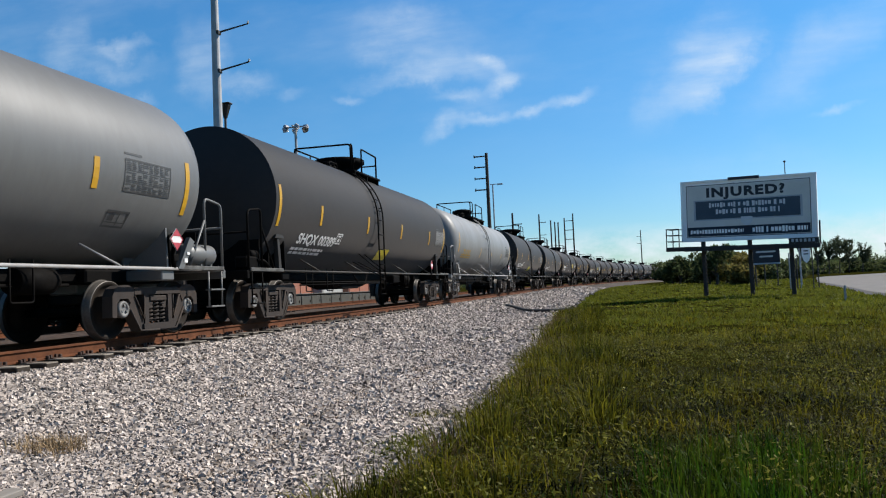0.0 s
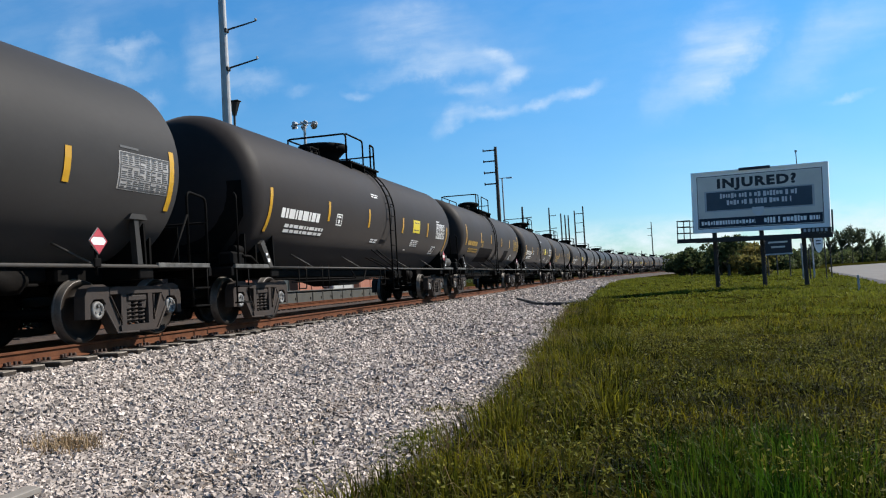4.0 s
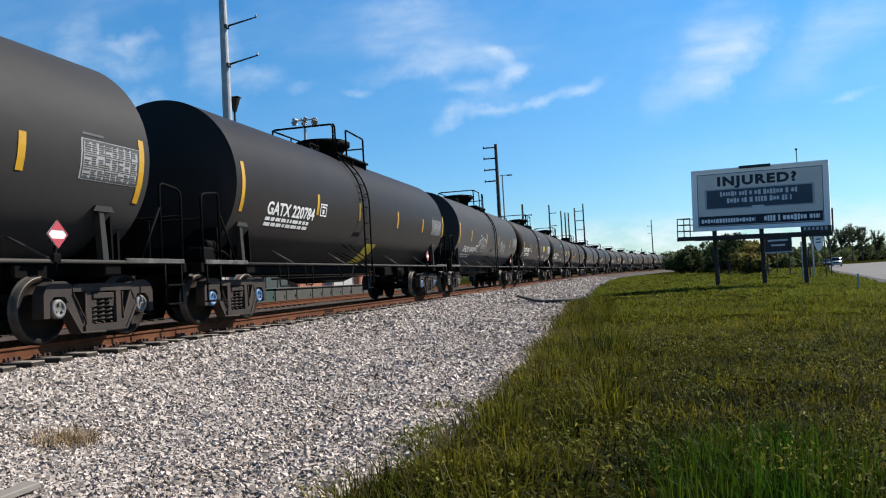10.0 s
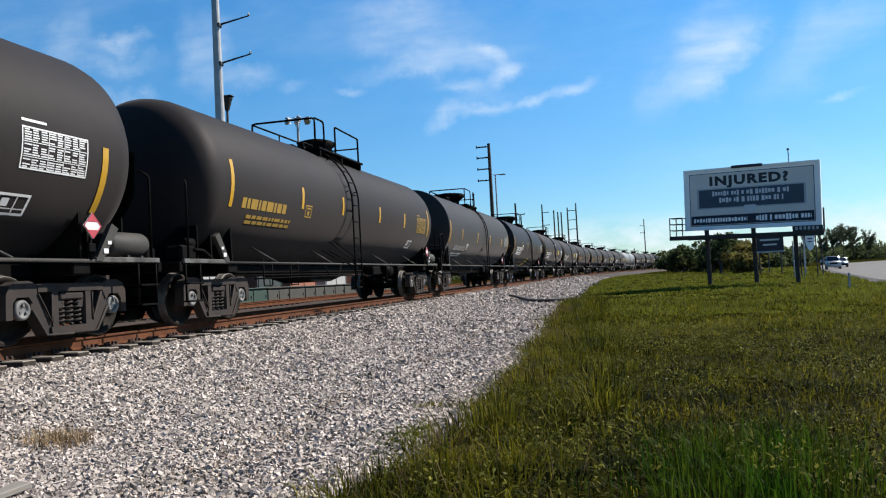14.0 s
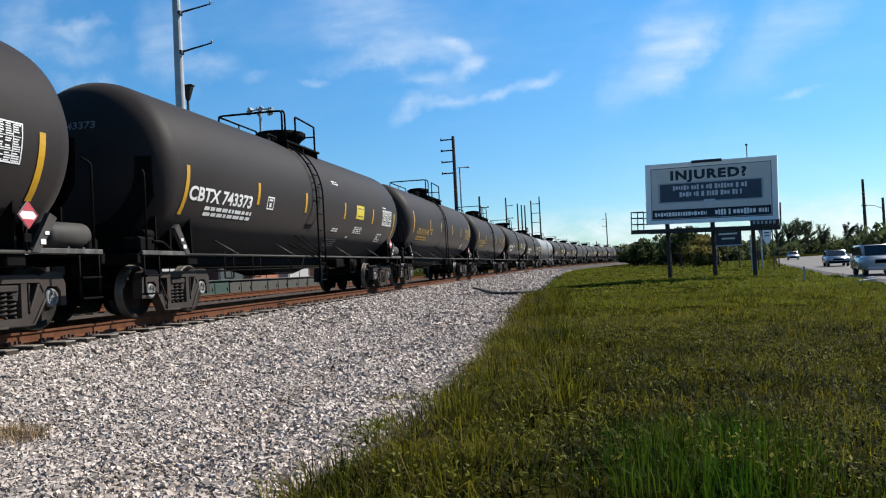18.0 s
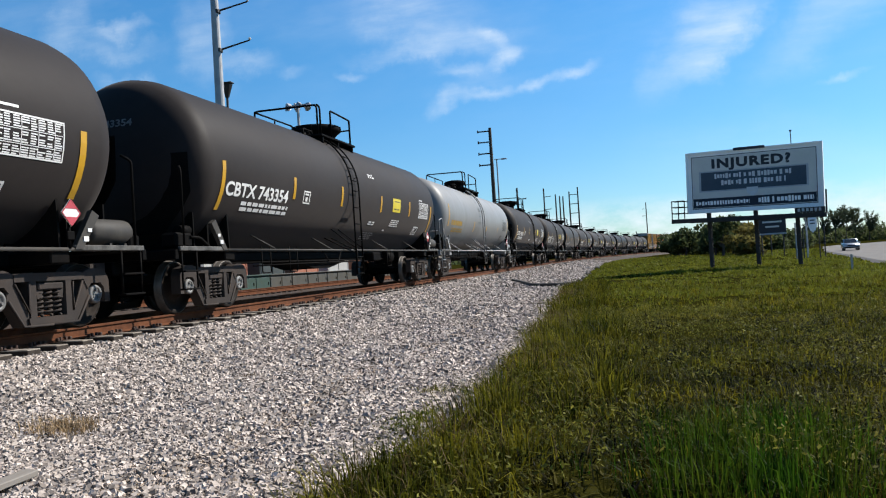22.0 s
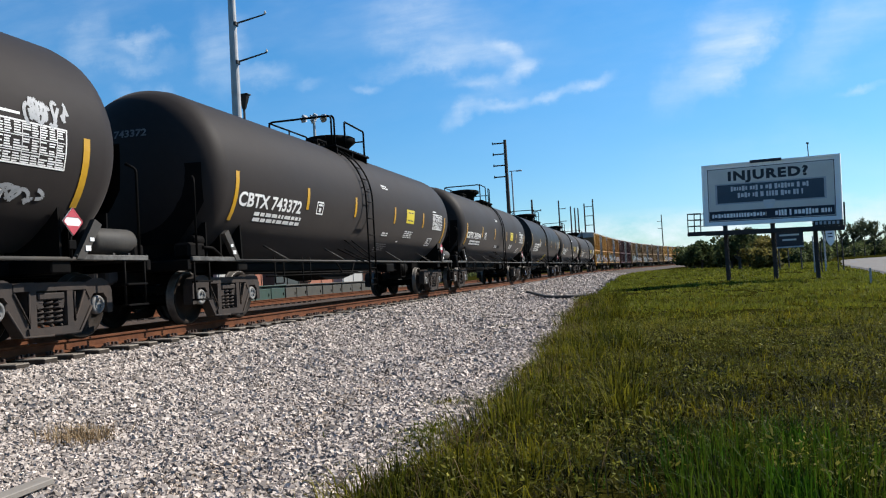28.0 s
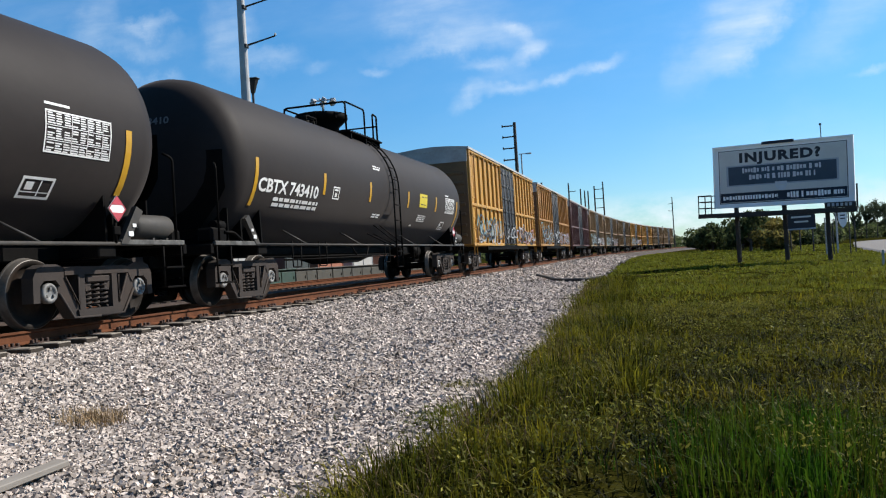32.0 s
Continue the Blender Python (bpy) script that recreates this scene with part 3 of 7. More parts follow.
def make_shield_tank(bm):
    """A tank jacketed with full head shields: a sharp rim and a shallow dished end."""
    prof = []
    ball = (TANK_R ** 2 + 0.45 ** 2) / 0.9
    for k in range(6):
        r = TANK_R * k / 5
        prof.append((math.sqrt(ball * ball - r * r) - ball + 0.45, max(0.02, r)))
    ends = [(-7.8 - a, r) for a, r in prof] + [(y, TANK_R) for y in (-5.0, -2.5, 0.0, 2.5, 5.0)] + [(7.55 + a, r) for a, r in prof[::-1]]
    spin(bm, ends, 72)
    for e in bm.edges:
        if len(e.link_faces) == 2 and e.calc_face_angle() > 0.4:
            e.smooth = False
    bmesh.ops.translate(bm, vec=(0, 0, TANK_Z), verts=bm.verts)


def make_head_shield(bm):
    """Half-height plate that covers the lower part of the head at +y."""
    xs, zs = np.linspace(-1, 1, 13), np.linspace(0, 1, 7)
    for back in (0.0, 0.015):
        grid = []
        for t in zs:
            half = 1.34 if t > 0.45 else 1.34 - 0.55 * (0.45 - t) / 0.45
            row = []
            for q in xs:
                x, z = q * half, -1.25 + 1.36 * t
                y = 7.85 + 0.5 * math.sqrt(max(0, 1 - (x * x + z * z) / 3.6)) - back
                row.append(bm.verts.new((x, y, TANK_Z + z)))
            grid.append(row)
        for p, q in zip(grid, grid[1:]):
            for i in range(len(xs) - 1):
                bm.faces.new((p[i], p[i + 1], q[i + 1], q[i]))


def make_belly(bm):
    """Dark skid and pan under the tank round the bottom outlet."""
    box(bm, (0, 0, 0.99), (1.1, 11.6, 0.2), 0.03)
    for y in (-6.9, 6.9):
        box(bm, (0, y, 0.98), (1.4, 2.2, 0.22), 0.03), box(bm, (0, y * 1.065, 1.4), (2.3, 0.05, 0.62))
    slab(bm, [(-2.4, 0.9), (-0.9, 0.66), (0.1, 0.66), (1.7, 0.9)], -0.45, 0.45)
    bmesh.ops.recalc_face_normals(bm, faces=bm.faces)


def patch(bm, y0, y1, a0, a1, lift=0.006):
    """A thin film on the tank's flank."""
    n = max(1, int(abs(a1 - a0) / 5))
    rows = [[bm.verts.new(shell_point(y, a0 + (a1 - a0) * i / n, lift)) for y in (y0, y1)] for i in range(n + 1)]
    for p, q in zip(rows, rows[1:]):
        bm.faces.new((p[0], p[1], q[1], q[0]))


def frame_patch(bm, y0, y1, a0, a1, w=0.03, lift=0.007):
    wa = math.degrees(w / TANK_R)
    patch(bm, y0, y1, a0, a0 + wa, lift), patch(bm, y0, y1, a1 - wa, a1, lift)
    patch(bm, y0, y0 + w, a0 + wa, a1 - wa, lift), patch(bm, y1 - w, y1, a0 + wa, a1 - wa, lift)


def flank_text(body, tall, y0, deg, width):
    """Letters that follow the tank's curve; y0: where they begin, deg: their foot."""
    bm = text_mesh(body, 1.0)
    xs, ys = [v.co.x for v in bm.verts], [v.co.y for v in bm.verts]
    kx, ky = width / (max(xs) - min(xs)), tall / max(ys)
    bmesh.ops.scale(bm, vec=(kx, ky, 1), verts=bm.verts)
    for i in range(1, 4):
        bmesh.ops.bisect_plane(bm, geom=bm.verts[:] + bm.edges[:] + bm.faces[:], plane_co=(0, tall * i / 4, 0), plane_no=(0, 1, 0))
    for v in bm.verts:
        v.co = shell_point(y0 + v.co.x - min(xs) * kx, deg + math.degrees(v.co.y / TANK_R), 0.008)
    return bm


def head_text(body):
    """A small number high on the tank's near head."""
    bm = text_mesh(body, 1.0)
    xs, ys = [v.co.x for v in bm.verts], [v.co.y for v in bm.verts]
    for v in bm.verts:
        x, z = -0.22 + 0.62 * (v.co.x - min(xs)) / (max(xs) - min(xs)), 0.62 + 0.12 * v.co.y / max(ys)
        v.co = (x, -SHELL - 0.135 - 0.7 * math.sqrt(1 - ((x * x + z * z) / TANK_R ** 2) ** 1.18) ** 0.85, TANK_Z + z)
    return bm


def make_stencil(bm):
    frame_patch(bm, 5.5, 6.02, -39.5, -28.5, 0.035), patch(bm, 5.58, 5.7, -35, -31), patch(bm, 5.8, 5.82, -38, -30), patch(bm, 5.52, 6.0, -36.4, -35.8)


def scribble(seed, y0, y1, a0, a1, loops=11, w=0.05):
    """A spray-painted tangle of strokes on the flank."""
    def make(bm):
        r = random.Random(seed)
        for k in range(loops):
            cy, ca = y0 + (y1 - y0) * (k + 0.5) / loops, (a0 + a1) / 2 + r.uniform(-0.2, 0.2) * (a1 - a0)
            ry, ra = (y1 - y0) / loops * r.uniform(0.5, 1.1), (a1 - a0) * r.uniform(0.25, 0.5)
            t0, t1, sk = r.uniform(0, 6.28), r.uniform(2.2, 6.0), r.uniform(-0.7, 0.7)
            last = None
            for i in range(14):
                t = t0 + t1 * i / 13
                y, a = cy + ry * math.cos(t) + sk * ry * math.sin(t * 2), ca + ra * math.sin(t * r.choice((1, 1, 1.02)))
                now = (y, a)
                if last:
                    dy, da = now[0] - last[0], radians(now[1] - last[1]) * TANK_R
                    ln = math.hypot(dy, da) or 1
                    ny, na = -da / ln * w / 2, math.degrees(dy / ln * w / 2 / TANK_R)
                    q = [(last[0] + ny, last[1] + na), (last[0] - ny, last[1] - na), (now[0] - ny, now[1] - na), (now[0] + ny, now[1] + na)]
                    bm.faces.new([bm.verts.new(shell_point(p[0], p[1], 0.009)) for p in q])
                last = now
    return make


def wall_scribble(seed, y0, y1, z0, z1, x):
    """Broad spray strokes on a flat side wall."""
    bm = bmesh.new()
    r = random.Random(seed)
    n = int((y1 - y0) / 0.42)
    for k in range(n):
        cy, cz = y0 + (y1 - y0) * (k + 0.5) / n, (z0 + z1) / 2 + r.uniform(-0.15, 0.15) * (z1 - z0)
        ry, rz, sk, w = r.uniform(0.15, 0.5), (z1 - z0) * r.uniform(0.2, 0.5), r.uniform(-0.8, 0.8), r.uniform(0.05, 0.13)
        t0, t1, last = r.uniform(0, 6.28), r.uniform(1.8, 5.5), None
        for i in range(11):
            t = t0 + t1 * i / 10
            now = (cy + ry * math.cos(t) + sk * ry * math.sin(2 * t), cz + rz * math.sin(t))
            if last:
                dy, dz = now[0] - last[0], now[1] - last[1]
                ln = math.hypot(dy, dz) or 1
                ny, nz = -dz / ln * w / 2, dy / ln * w / 2
                q = [(last[0] + ny, last[1] + nz), (last[0] - ny, last[1] - nz), (now[0] - ny, now[1] - nz), (now[0] + ny, now[1] + nz)]
                bm.faces.new([bm.verts.new((x, p[0], max(1.08, p[1]))) for p in q])
            last = now
    return bm


def make_bars(rows, y0, y1, deg, gap=2.6, tall=1.5, seed=1, lift=0.007):
    """Rows of short bars: small stencilled print."""
    def make(bm):
        r = random.Random(seed)
        for i in range(rows):
            y = y0 + r.uniform(0, 0.06)
            while y < y1 - 0.05:
                w = min(r.uniform(0.08, 0.3), y1 - y)
                patch(bm, y, y + w, deg - i * gap - tall, deg - i * gap, lift)
                y += w + 0.05
    return make


def make_table(bm):
    """The data table at a tank's end: a ruled panel of small print."""
    y0, y1, a0, a1 = 5.68, 6.86, -17, 2
    frame_patch(bm, y0, y1, a0, a1, 0.02)
    r = random.Random(4)
    for i in range(16):
        a = a1 - 1.0 - i * 1.1
        if i in (5, 11):
            patch(bm, y0 + 0.03, y1 - 0.03, a - 0.35, a)
            continue
        for k in range(8):
            if r.random() < 0.95:
                y = y0 + 0.04 + k * 0.14
                patch(bm, y, y + r.uniform(0.08, 0.128), a - 0.62, a)
    for k in (3, 5, 7):
        y = y0 + 0.028 + k * 0.14
        patch(bm, y, y + 0.01, a0 + 1, a1 - 1)
    patch(bm, y0, y0 + 0.42, a1 + 2.2, a1 + 3.4)


# ---- truck
def make_side_frame(bm):
    """Cast frame: hoods over the bearings, top chord, columns, slanted webs that leave three-cornered holes, and a flat bottom chord."""
    def plate(pts, thick, mirror=True):
        for k in (1, -1) if mirror else (1,):
            slab(bm, [(k * y, z) for y, z in pts], -thick, thick)
    plate([(-0.64, 0.68), (-0.64, 0.77), (-0.5, 0.79), (0.5, 0.79), (0.64, 0.77), (0.64, 0.68)], 0.1, False)
    plate([(-0.4, 0.09), (0.4, 0.09), (0.42, 0.21), (-0.42, 0.21)], 0.105, False)
    plate([(0.27, 0.21), (0.38, 0.21), (0.38, 0.68), (0.27, 0.68)], 0.095)
    plate([(0.38, 0.25), (0.61, 0.68), (0.73, 0.66), (0.75, 0.46), (0.52, 0.11), (0.4, 0.09)], 0.075)
    plate([(0.64, 0.68), (0.64, 0.78), (0.78, 0.83), (0.97, 0.83), (1.1, 0.78), (1.17, 0.66), (1.18, 0.34), (1.07, 0.34), (1.06, 0.55), (0.99, 0.62), (0.79, 0.62), (0.72, 0.54)], 0.09)
    bmesh.ops.recalc_face_normals(bm, faces=bm.faces)
    # raised rims round the holes and along the bottom
    for k in (1, -1):
        pipe(bm, [(0.1, k * 0.4, 0.66), (0.1, k * 0.4, 0.27), (0.085, k * 0.62, 0.66)], 0.018, 4)
        pipe(bm, [(0.09, k * 0.74, 0.45), (0.09, k * 0.5, 0.11), (0.1, 0.0, 0.1)], 0.02, 4)


def make_wedge(bm):
    """Bolster end and friction wedges above the springs."""
    box(bm, (0, 0, 0.61), (0.2, 0.46, 0.09), 0.015)
    for y in (-0.19, 0.19):
        slab(bm, [(y - 0.06, 0.57), (y + 0.06, 0.57), (y + 0.04, 0.45), (y - 0.04, 0.45)], -0.07, 0.07)
    bmesh.ops.recalc_face_normals(bm, faces=bm.faces)


def make_wheel(bm):
    # tread, flange on the inner side, dished plate and hub; the outer face looks to +x
    prof = [(-0.09, 0.16), (-0.085, 0.2), (-0.03, 0.25), (-0.02, 0.36), (-0.07, 0.385), (-0.075, 0.47), (-0.055, 0.482), (-0.04, 0.465), (-0.03, 0.4575),
            (0.06, 0.452), (0.068, 0.44), (0.068, 0.39), (0.02, 0.37), (0.012, 0.26), (0.05, 0.19), (0.085, 0.16), (0.09, 0.1)]
    spin(bm, prof, 40, "x")


def make_spring(bm):
    pts = [(0.066 * math.cos(t), 0.066 * math.sin(t), 0.22 + 0.34 * t / (2 * math.pi * 5.5)) for t in np.linspace(0, 2 * math.pi * 5.5, 56)]
    pipe(bm, pts, 0.017, 5)


def make_bolster(bm):
    box(bm, (0, 0, 0.63), (2.05, 0.4, 0.16), 0.03)
    rod(bm, (0, 0, 0.7), (0, 0, 0.86), 0.2, 16)
    for x in (-0.64, 0.64):
        box(bm, (x, 0, 0.76), (0.2, 0.24, 0.1), 0.02)


def make_cap(bm):
    spin(bm, [(0.0, 0.13), (0.07, 0.135), (0.09, 0.12), (0.092, 0.085), (0.075, 0.08), (0.075, 0.02)], 18, "x")
    for k in range(3):
        t = radians(90 + 120 * k)
        rod(bm, (0.07, 0.062 * math.cos(t), 0.062 * math.sin(t)), (0.1, 0.062 * math.cos(t), 0.062 * math.sin(t)), 0.02, 6)


def make_brake_beam(bm):
    rod(bm, (-0.72, 0, 0.36), (0.72, 0, 0.36), 0.035, 8)
    for x in (-0.75, 0.75):
        box(bm, (x, 0, 0.42), (0.09, 0.07, 0.34), 0.015)


WHEELS = {}


def truck(car, y, cap_mat):
    t = part("truck", cached("truck_bolster", make_bolster), TRUCK, car, "four-wheel cast steel railway truck", (0, y, 0))
    for x in (-1.0, 1.0):
        part("side_frame", cached("side_frame", make_side_frame), TRUCK, t, at=(x, 0, 0))
        part("friction_wedge", cached("wedge", make_wedge), TRUCK, t, at=(x, 0, 0))
        for y_spring in (-0.165, 0.0, 0.165):
            part("spring", cached("spring", make_spring), TRUCK, t, at=(x, y_spring, 0))
    for ay in (-0.89, 0.89):
        part("axle", cached("axle", lambda bm: rod(bm, (-1.0, 0, 0), (1.0, 0, 0), 0.075, 12)), IRON, t, at=(0, ay, 0.457))
        part("brake_beam", cached("brake_beam", make_brake_beam), IRON, t, at=(0, ay * 0.42, 0))
        for x in (-0.752, 0.752):
            w = part("wheel", cached("wheel", make_wheel), WHEEL, t, at=pose(x, ay, 0.457, 0, 0, 0 if x > 0 else 180))
            WHEELS.setdefault((x, ay), []).append(w)
        part("bearing_cap", cached("bearing_cap", make_cap), cap_mat, t, "round bolted axle bearing cap", at=(1.0, ay, 0.457))
        part("bearing_cap", cached("bearing_cap", make_cap), cap_mat, t, at=pose(-1.0, ay, 0.457, 0, 0, 180))
    wheel_mesh = CACHE["wheel"]
    if len(wheel_mesh.materials) < 2:
        wheel_mesh.materials.append(TREAD)
        for f in wheel_mesh.polygons:
            if math.hypot(f.center.y, f.center.z) > 0.425 and f.center.x > -0.05:
                f.material_index = 1
    return t


# ---- the parts of a tank car
def make_side_rail(bm):
    pipe(bm, [(1.38, -7.9, 1.08), (1.38, 7.9, 1.08)], 0.028, 6)
    for y in (-5.2, -2.1, 2.4, 5.6):
        a = shell_point(y, -52)
        pipe(bm, [(a.x, y - 0.25, a.z), (1.38, y + 0.1, 1.1)], 0.02, 5)


def make_ladder(bm):
    """Follows the shell down to its widest line, then hangs plumb past the side rail, held by slanted stays."""
    x = TANK_R + 0.13
    for y in (-0.24, 0.24):
        pts = [shell_point(y, a, 0.13) for a in np.linspace(64, 0, 12)]
        pipe(bm, pts + [Vector((x, y, 1.6)), Vector((x, y, 0.44))], 0.024, 6)
        pipe(bm, [shell_point(y - 0.55, -40), (x, y, 1.12)], 0.016, 5)
        rod(bm, (x, y, 0.98), shell_point(y - 0.5, -52), 0.014, 5)
    for a in np.arange(56, 0, -12):
        p = shell_point(0, a, 0.13)
        rod(bm, (p.x, -0.24, p.z), (p.x, 0.24, p.z), 0.014, 5)
    for z in np.arange(0.46, 2.66, 0.43):
        rod(bm, (x, -0.24, z), (x, 0.24, z), 0.016, 5)
    for a in (50, 12):
        for y in (-0.24, 0.24):
            rod(bm, shell_point(y, a, -0.01), shell_point(y, a, 0.13), 0.014, 5)


LAYOUTS = {  # ladder, railing from and to, gap in the near rail, manway and its width
    "A": (-0.78, -1.22, 1.15, (-1.02, -0.3), 0.75, 1.0),
    "B": (0.24, -1.24, 1.1, (0.12, 0.78), -0.85, 1.0),
    "S": (0.1, -1.15, 1.22, (0.26, 0.93), -0.84, 1.1),
    "T": (-1.0, -1.2, 1.15, (-1.05, -0.25), 0.15, 1.1),
    "W": (-0.87, -1.53, 1.72, (-0.92, -0.12), 0.62, 0.72),
}


def make_platform(y0, y1):
    def make(bm):
        for x in (-0.8, 0.8):
            box(bm, (x, (y0 + y1) / 2, 4.1), (0.42, y1 - y0 + 0.1, 0.05), 0.01)
            for y in (y0 + 0.1, (y0 + y1) / 2, y1 - 0.1):
                box(bm, (x, y, 4.0), (0.36, 0.06, 0.18))
        for y in np.arange(y0, y1, 0.18):
            box(bm, (0.8, y, 4.135), (0.4, 0.03, 0.02))
    return make


def make_handrail(y0, y1, gap):
    """The near side, open where the ladder comes up, with the end bars across the car."""
    def make(bm):
        z, x = 4.9, 0.88
        pipe(bm, bend([(-x, y0, 4.1), (-x, y0, z), (x, y0, z), (x, y0, 4.1)], 0.1), 0.028)
        pipe(bm, bend([(x, y0 + 0.02, z), (x, gap[0], z), (x, gap[0], 4.1)], 0.12), 0.026)
        pipe(bm, bend([(x, gap[1], 4.1), (x, gap[1], z), (x, y1, z - 0.04), (x, y1, 4.1)], 0.07), 0.028)
    return make


def make_far_rail(y0, y1):
    def make(bm):
        z, x = 4.88, 0.88
        pipe(bm, bend([(x, y1, z - 0.3), (-x, y1, z - 0.3)], 0.05), 0.022)
        pipe(bm, bend([(-x, y0, z), (-x, y1, z), (-x, y1, 4.1)], 0.1), 0.026)
        pipe(bm, [(-x, (y0 + y1) / 2, 4.1), (-x, (y0 + y1) / 2, z)], 0.022)
    return make


def make_manway(broad):
    """A bolted lid on a flared neck; the slim kind is a plain upright drum."""
    flare = 1.0 if broad < 0.9 else 0.72
    def make(bm):
        prof = [(4.05, 0.64 * flare), (4.32, 0.64 * flare + 0.02), (4.48, 0.64), (4.52, 0.7), (4.62, 0.71), (4.68, 0.68), (4.73, 0.4), (4.75, 0.05)]
        spin(bm, [(z, r * broad) for z, r in prof], 28, "z")
        for k in range(8):
            t = 2 * math.pi * k / 8 + 0.2
            box(bm, (0.69 * broad * math.cos(t), 0.69 * broad * math.sin(t), 4.58), (0.07, 0.07, 0.16), 0.01)
    return make


def make_valve(bm):
    rod(bm, (0, 0, 4.1), (0, 0, 4.34), 0.12, 12), rod(bm, (0, 0, 4.34), (0, 0, 4.42), 0.07, 10), rod(bm, (-0.14, 0, 4.43), (0.14, 0, 4.43), 0.02, 6)


def make_vent(bm):
    pipe(bm, bend([(0.3, -0.3, 4.12), (0.3, -0.3, 4.4), (0.3, 0.3, 4.4), (0.3, 0.3, 4.12)], 0.08), 0.025)


def make_valve_box(bm):
    box(bm, (0.0, 0, 4.2), (0.34, 0.34, 0.24), 0.04)


def make_end_sill(bm):
    """One end: stub sill, end beam, platform plate and steps; the end lies at +y."""
    box(bm, (0, 7.5, 0.9), (0.5, 2.7, 0.36), 0.02)
    box(bm, (0, 8.35, 1.07), (2.75, 0.75, 0.05), 0.01)
    box(bm, (0, 8.72, 1.0), (2.75, 0.1, 0.16), 0.01)
    for x in (-1.38, 1.38):
        for y in (8.15, 8.6):
            pipe(bm, bend([(x, y, 1.05), (x, y, 0.42)], 0.05), 0.018, 5)
        for z in (0.42, 0.72):
            box(bm, (x, 8.37, z), (0.12, 0.46, 0.03), 0.006)


def make_saddle(bm):
    """Body bolster that carries the tank over a truck."""
    box(bm, (0, 6.95, 0.98), (2.7, 0.36, 0.18), 0.02)
    for x in (-1, 1):
        slab_pts = [(6.8, 1.05), (7.1, 1.05), (7.1, 1.5), (6.8, 1.5)]
        slab(bm, slab_pts, x * 0.62 - 0.02, x * 0.62 + 0.02)
    # wing plates up the flanks
    for sx in (-1, 1):
        a = [(sx * 0.4, 1.05), (sx * 1.35, 1.05), (sx * 1.33, 1.75), (sx * 1.15, 1.55), (sx * 0.75, 1.28)]
        lo = [bm.verts.new((x, 6.93, z)) for x, z in a]
        hi = [bm.verts.new((x, 6.97, z)) for x, z in a]
        bm.faces.new(lo), bm.faces.new(hi)
        for i in range(len(a)):
            bm.faces.new((lo[i], lo[(i + 1) % len(a)], hi[(i + 1) % len(a)], hi[i]))
    bmesh.ops.recalc_face_normals(bm, faces=bm.faces)


def make_end_rail(bm):
    pipe(bm, bend([(1.36, 8.1, 1.08), (1.36, 8.1, 2.35), (1.36, 8.68, 2.28), (1.36, 8.68, 1.08)], 0.12), 0.024)


def make_cross_bar(bm):
    pipe(bm, [(-1.36, 8.66, 1.85), (1.36, 8.66, 1.85)], 0.022)


def make_brace(bm):
    """Slanted stay from the deck up to the end rail."""
    pipe(bm, [(1.37, 7.55, 1.1), (1.37, 8.08, 1.95)], 0.02)


def make_end_rod(bm):
    pipe(bm, bend([(1.38, 8.5, 1.06), (1.38, 8.5, 2.42), (1.28, 8.38, 2.5)], 0.06), 0.02)


def make_deck_box(bm):
    box(bm, (1.22, 8.5, 1.2), (0.3, 0.26, 0.2), 0.03)


def make_brake_stand(bm):
    pipe(bm, [(-0.95, 8.5, 1.1), (-0.95, 8.5, 2.0)], 0.03)
    spin(bm, [(8.56, 0.24), (8.6, 0.27), (8.64, 0.24)], 20)
    bmesh.ops.translate(bm, vec=(-0.95, 0, 2.0), verts=bm.verts[-60:])
    box(bm, (-0.95, 8.45, 1.85), (0.22, 0.16, 0.34), 0.03)


def make_valve_cluster(bm):
    """Control valve and pipes on the deck at the near end."""
    box(bm, (1.15, 8.35, 1.25), (0.3, 0.5, 0.26), 0.04)
    rod(bm, (1.2, 8.1, 1.42), (1.2, 8.4, 1.42), 0.09, 10)
    pipe(bm, bend([(1.3, 7.6, 1.15), (1.3, 7.9, 1.3), (1.3, 8.2, 1.3)], 0.08), 0.03)


def make_deck_plate(bm):
    """Worn edge plate of the end deck."""
    box(bm, (1.385, 7.92, 1.1), (0.05, 1.5, 0.075), 0.008)


def make_strut(bm):
    """Slanted strut from the shell down to the sill, under a welded pad."""
    slab(bm, [(6.68, 1.06), (6.8, 1.06), (6.72, 1.78), (6.62, 1.78)], 1.3, 1.4)
    slab(bm, [(6.48, 1.78), (6.92, 1.78), (6.86, 1.86), (6.54, 1.86)], 1.2, 1.42)
    bmesh.ops.recalc_face_normals(bm, faces=bm.faces)


def make_pad(bm):
    patch(bm, 6.36, 6.66, -29, -20, 0.02)


def make_gusset(bm):
    """Bright-edged web plate under the shell's end."""
    slab(bm, [(7.15, 1.08), (7.3, 1.08), (7.66, 1.55), (7.52, 1.62)], 1.34, 1.42)
    bmesh.ops.recalc_face_normals(bm, faces=bm.faces)


def make_tag(bm):
    box(bm, (1.428, 7.36, 1.22), (0.01, 0.1, 0.07), 0.0)


def make_small_tag(bm):
    box(bm, (1.428, 7.44, 1.34), (0.01, 0.08, 0.05), 0.0)


def make_coupler(bm):
    box(bm, (0, 8.78, 0.88), (0.2, 0.5, 0.2), 0.03)
    box(bm, (0.02, 9.02, 0.88), (0.34, 0.2, 0.28), 0.06)
    box(bm, (-0.1, 9.1, 0.88), (0.12, 0.16, 0.3), 0.04)


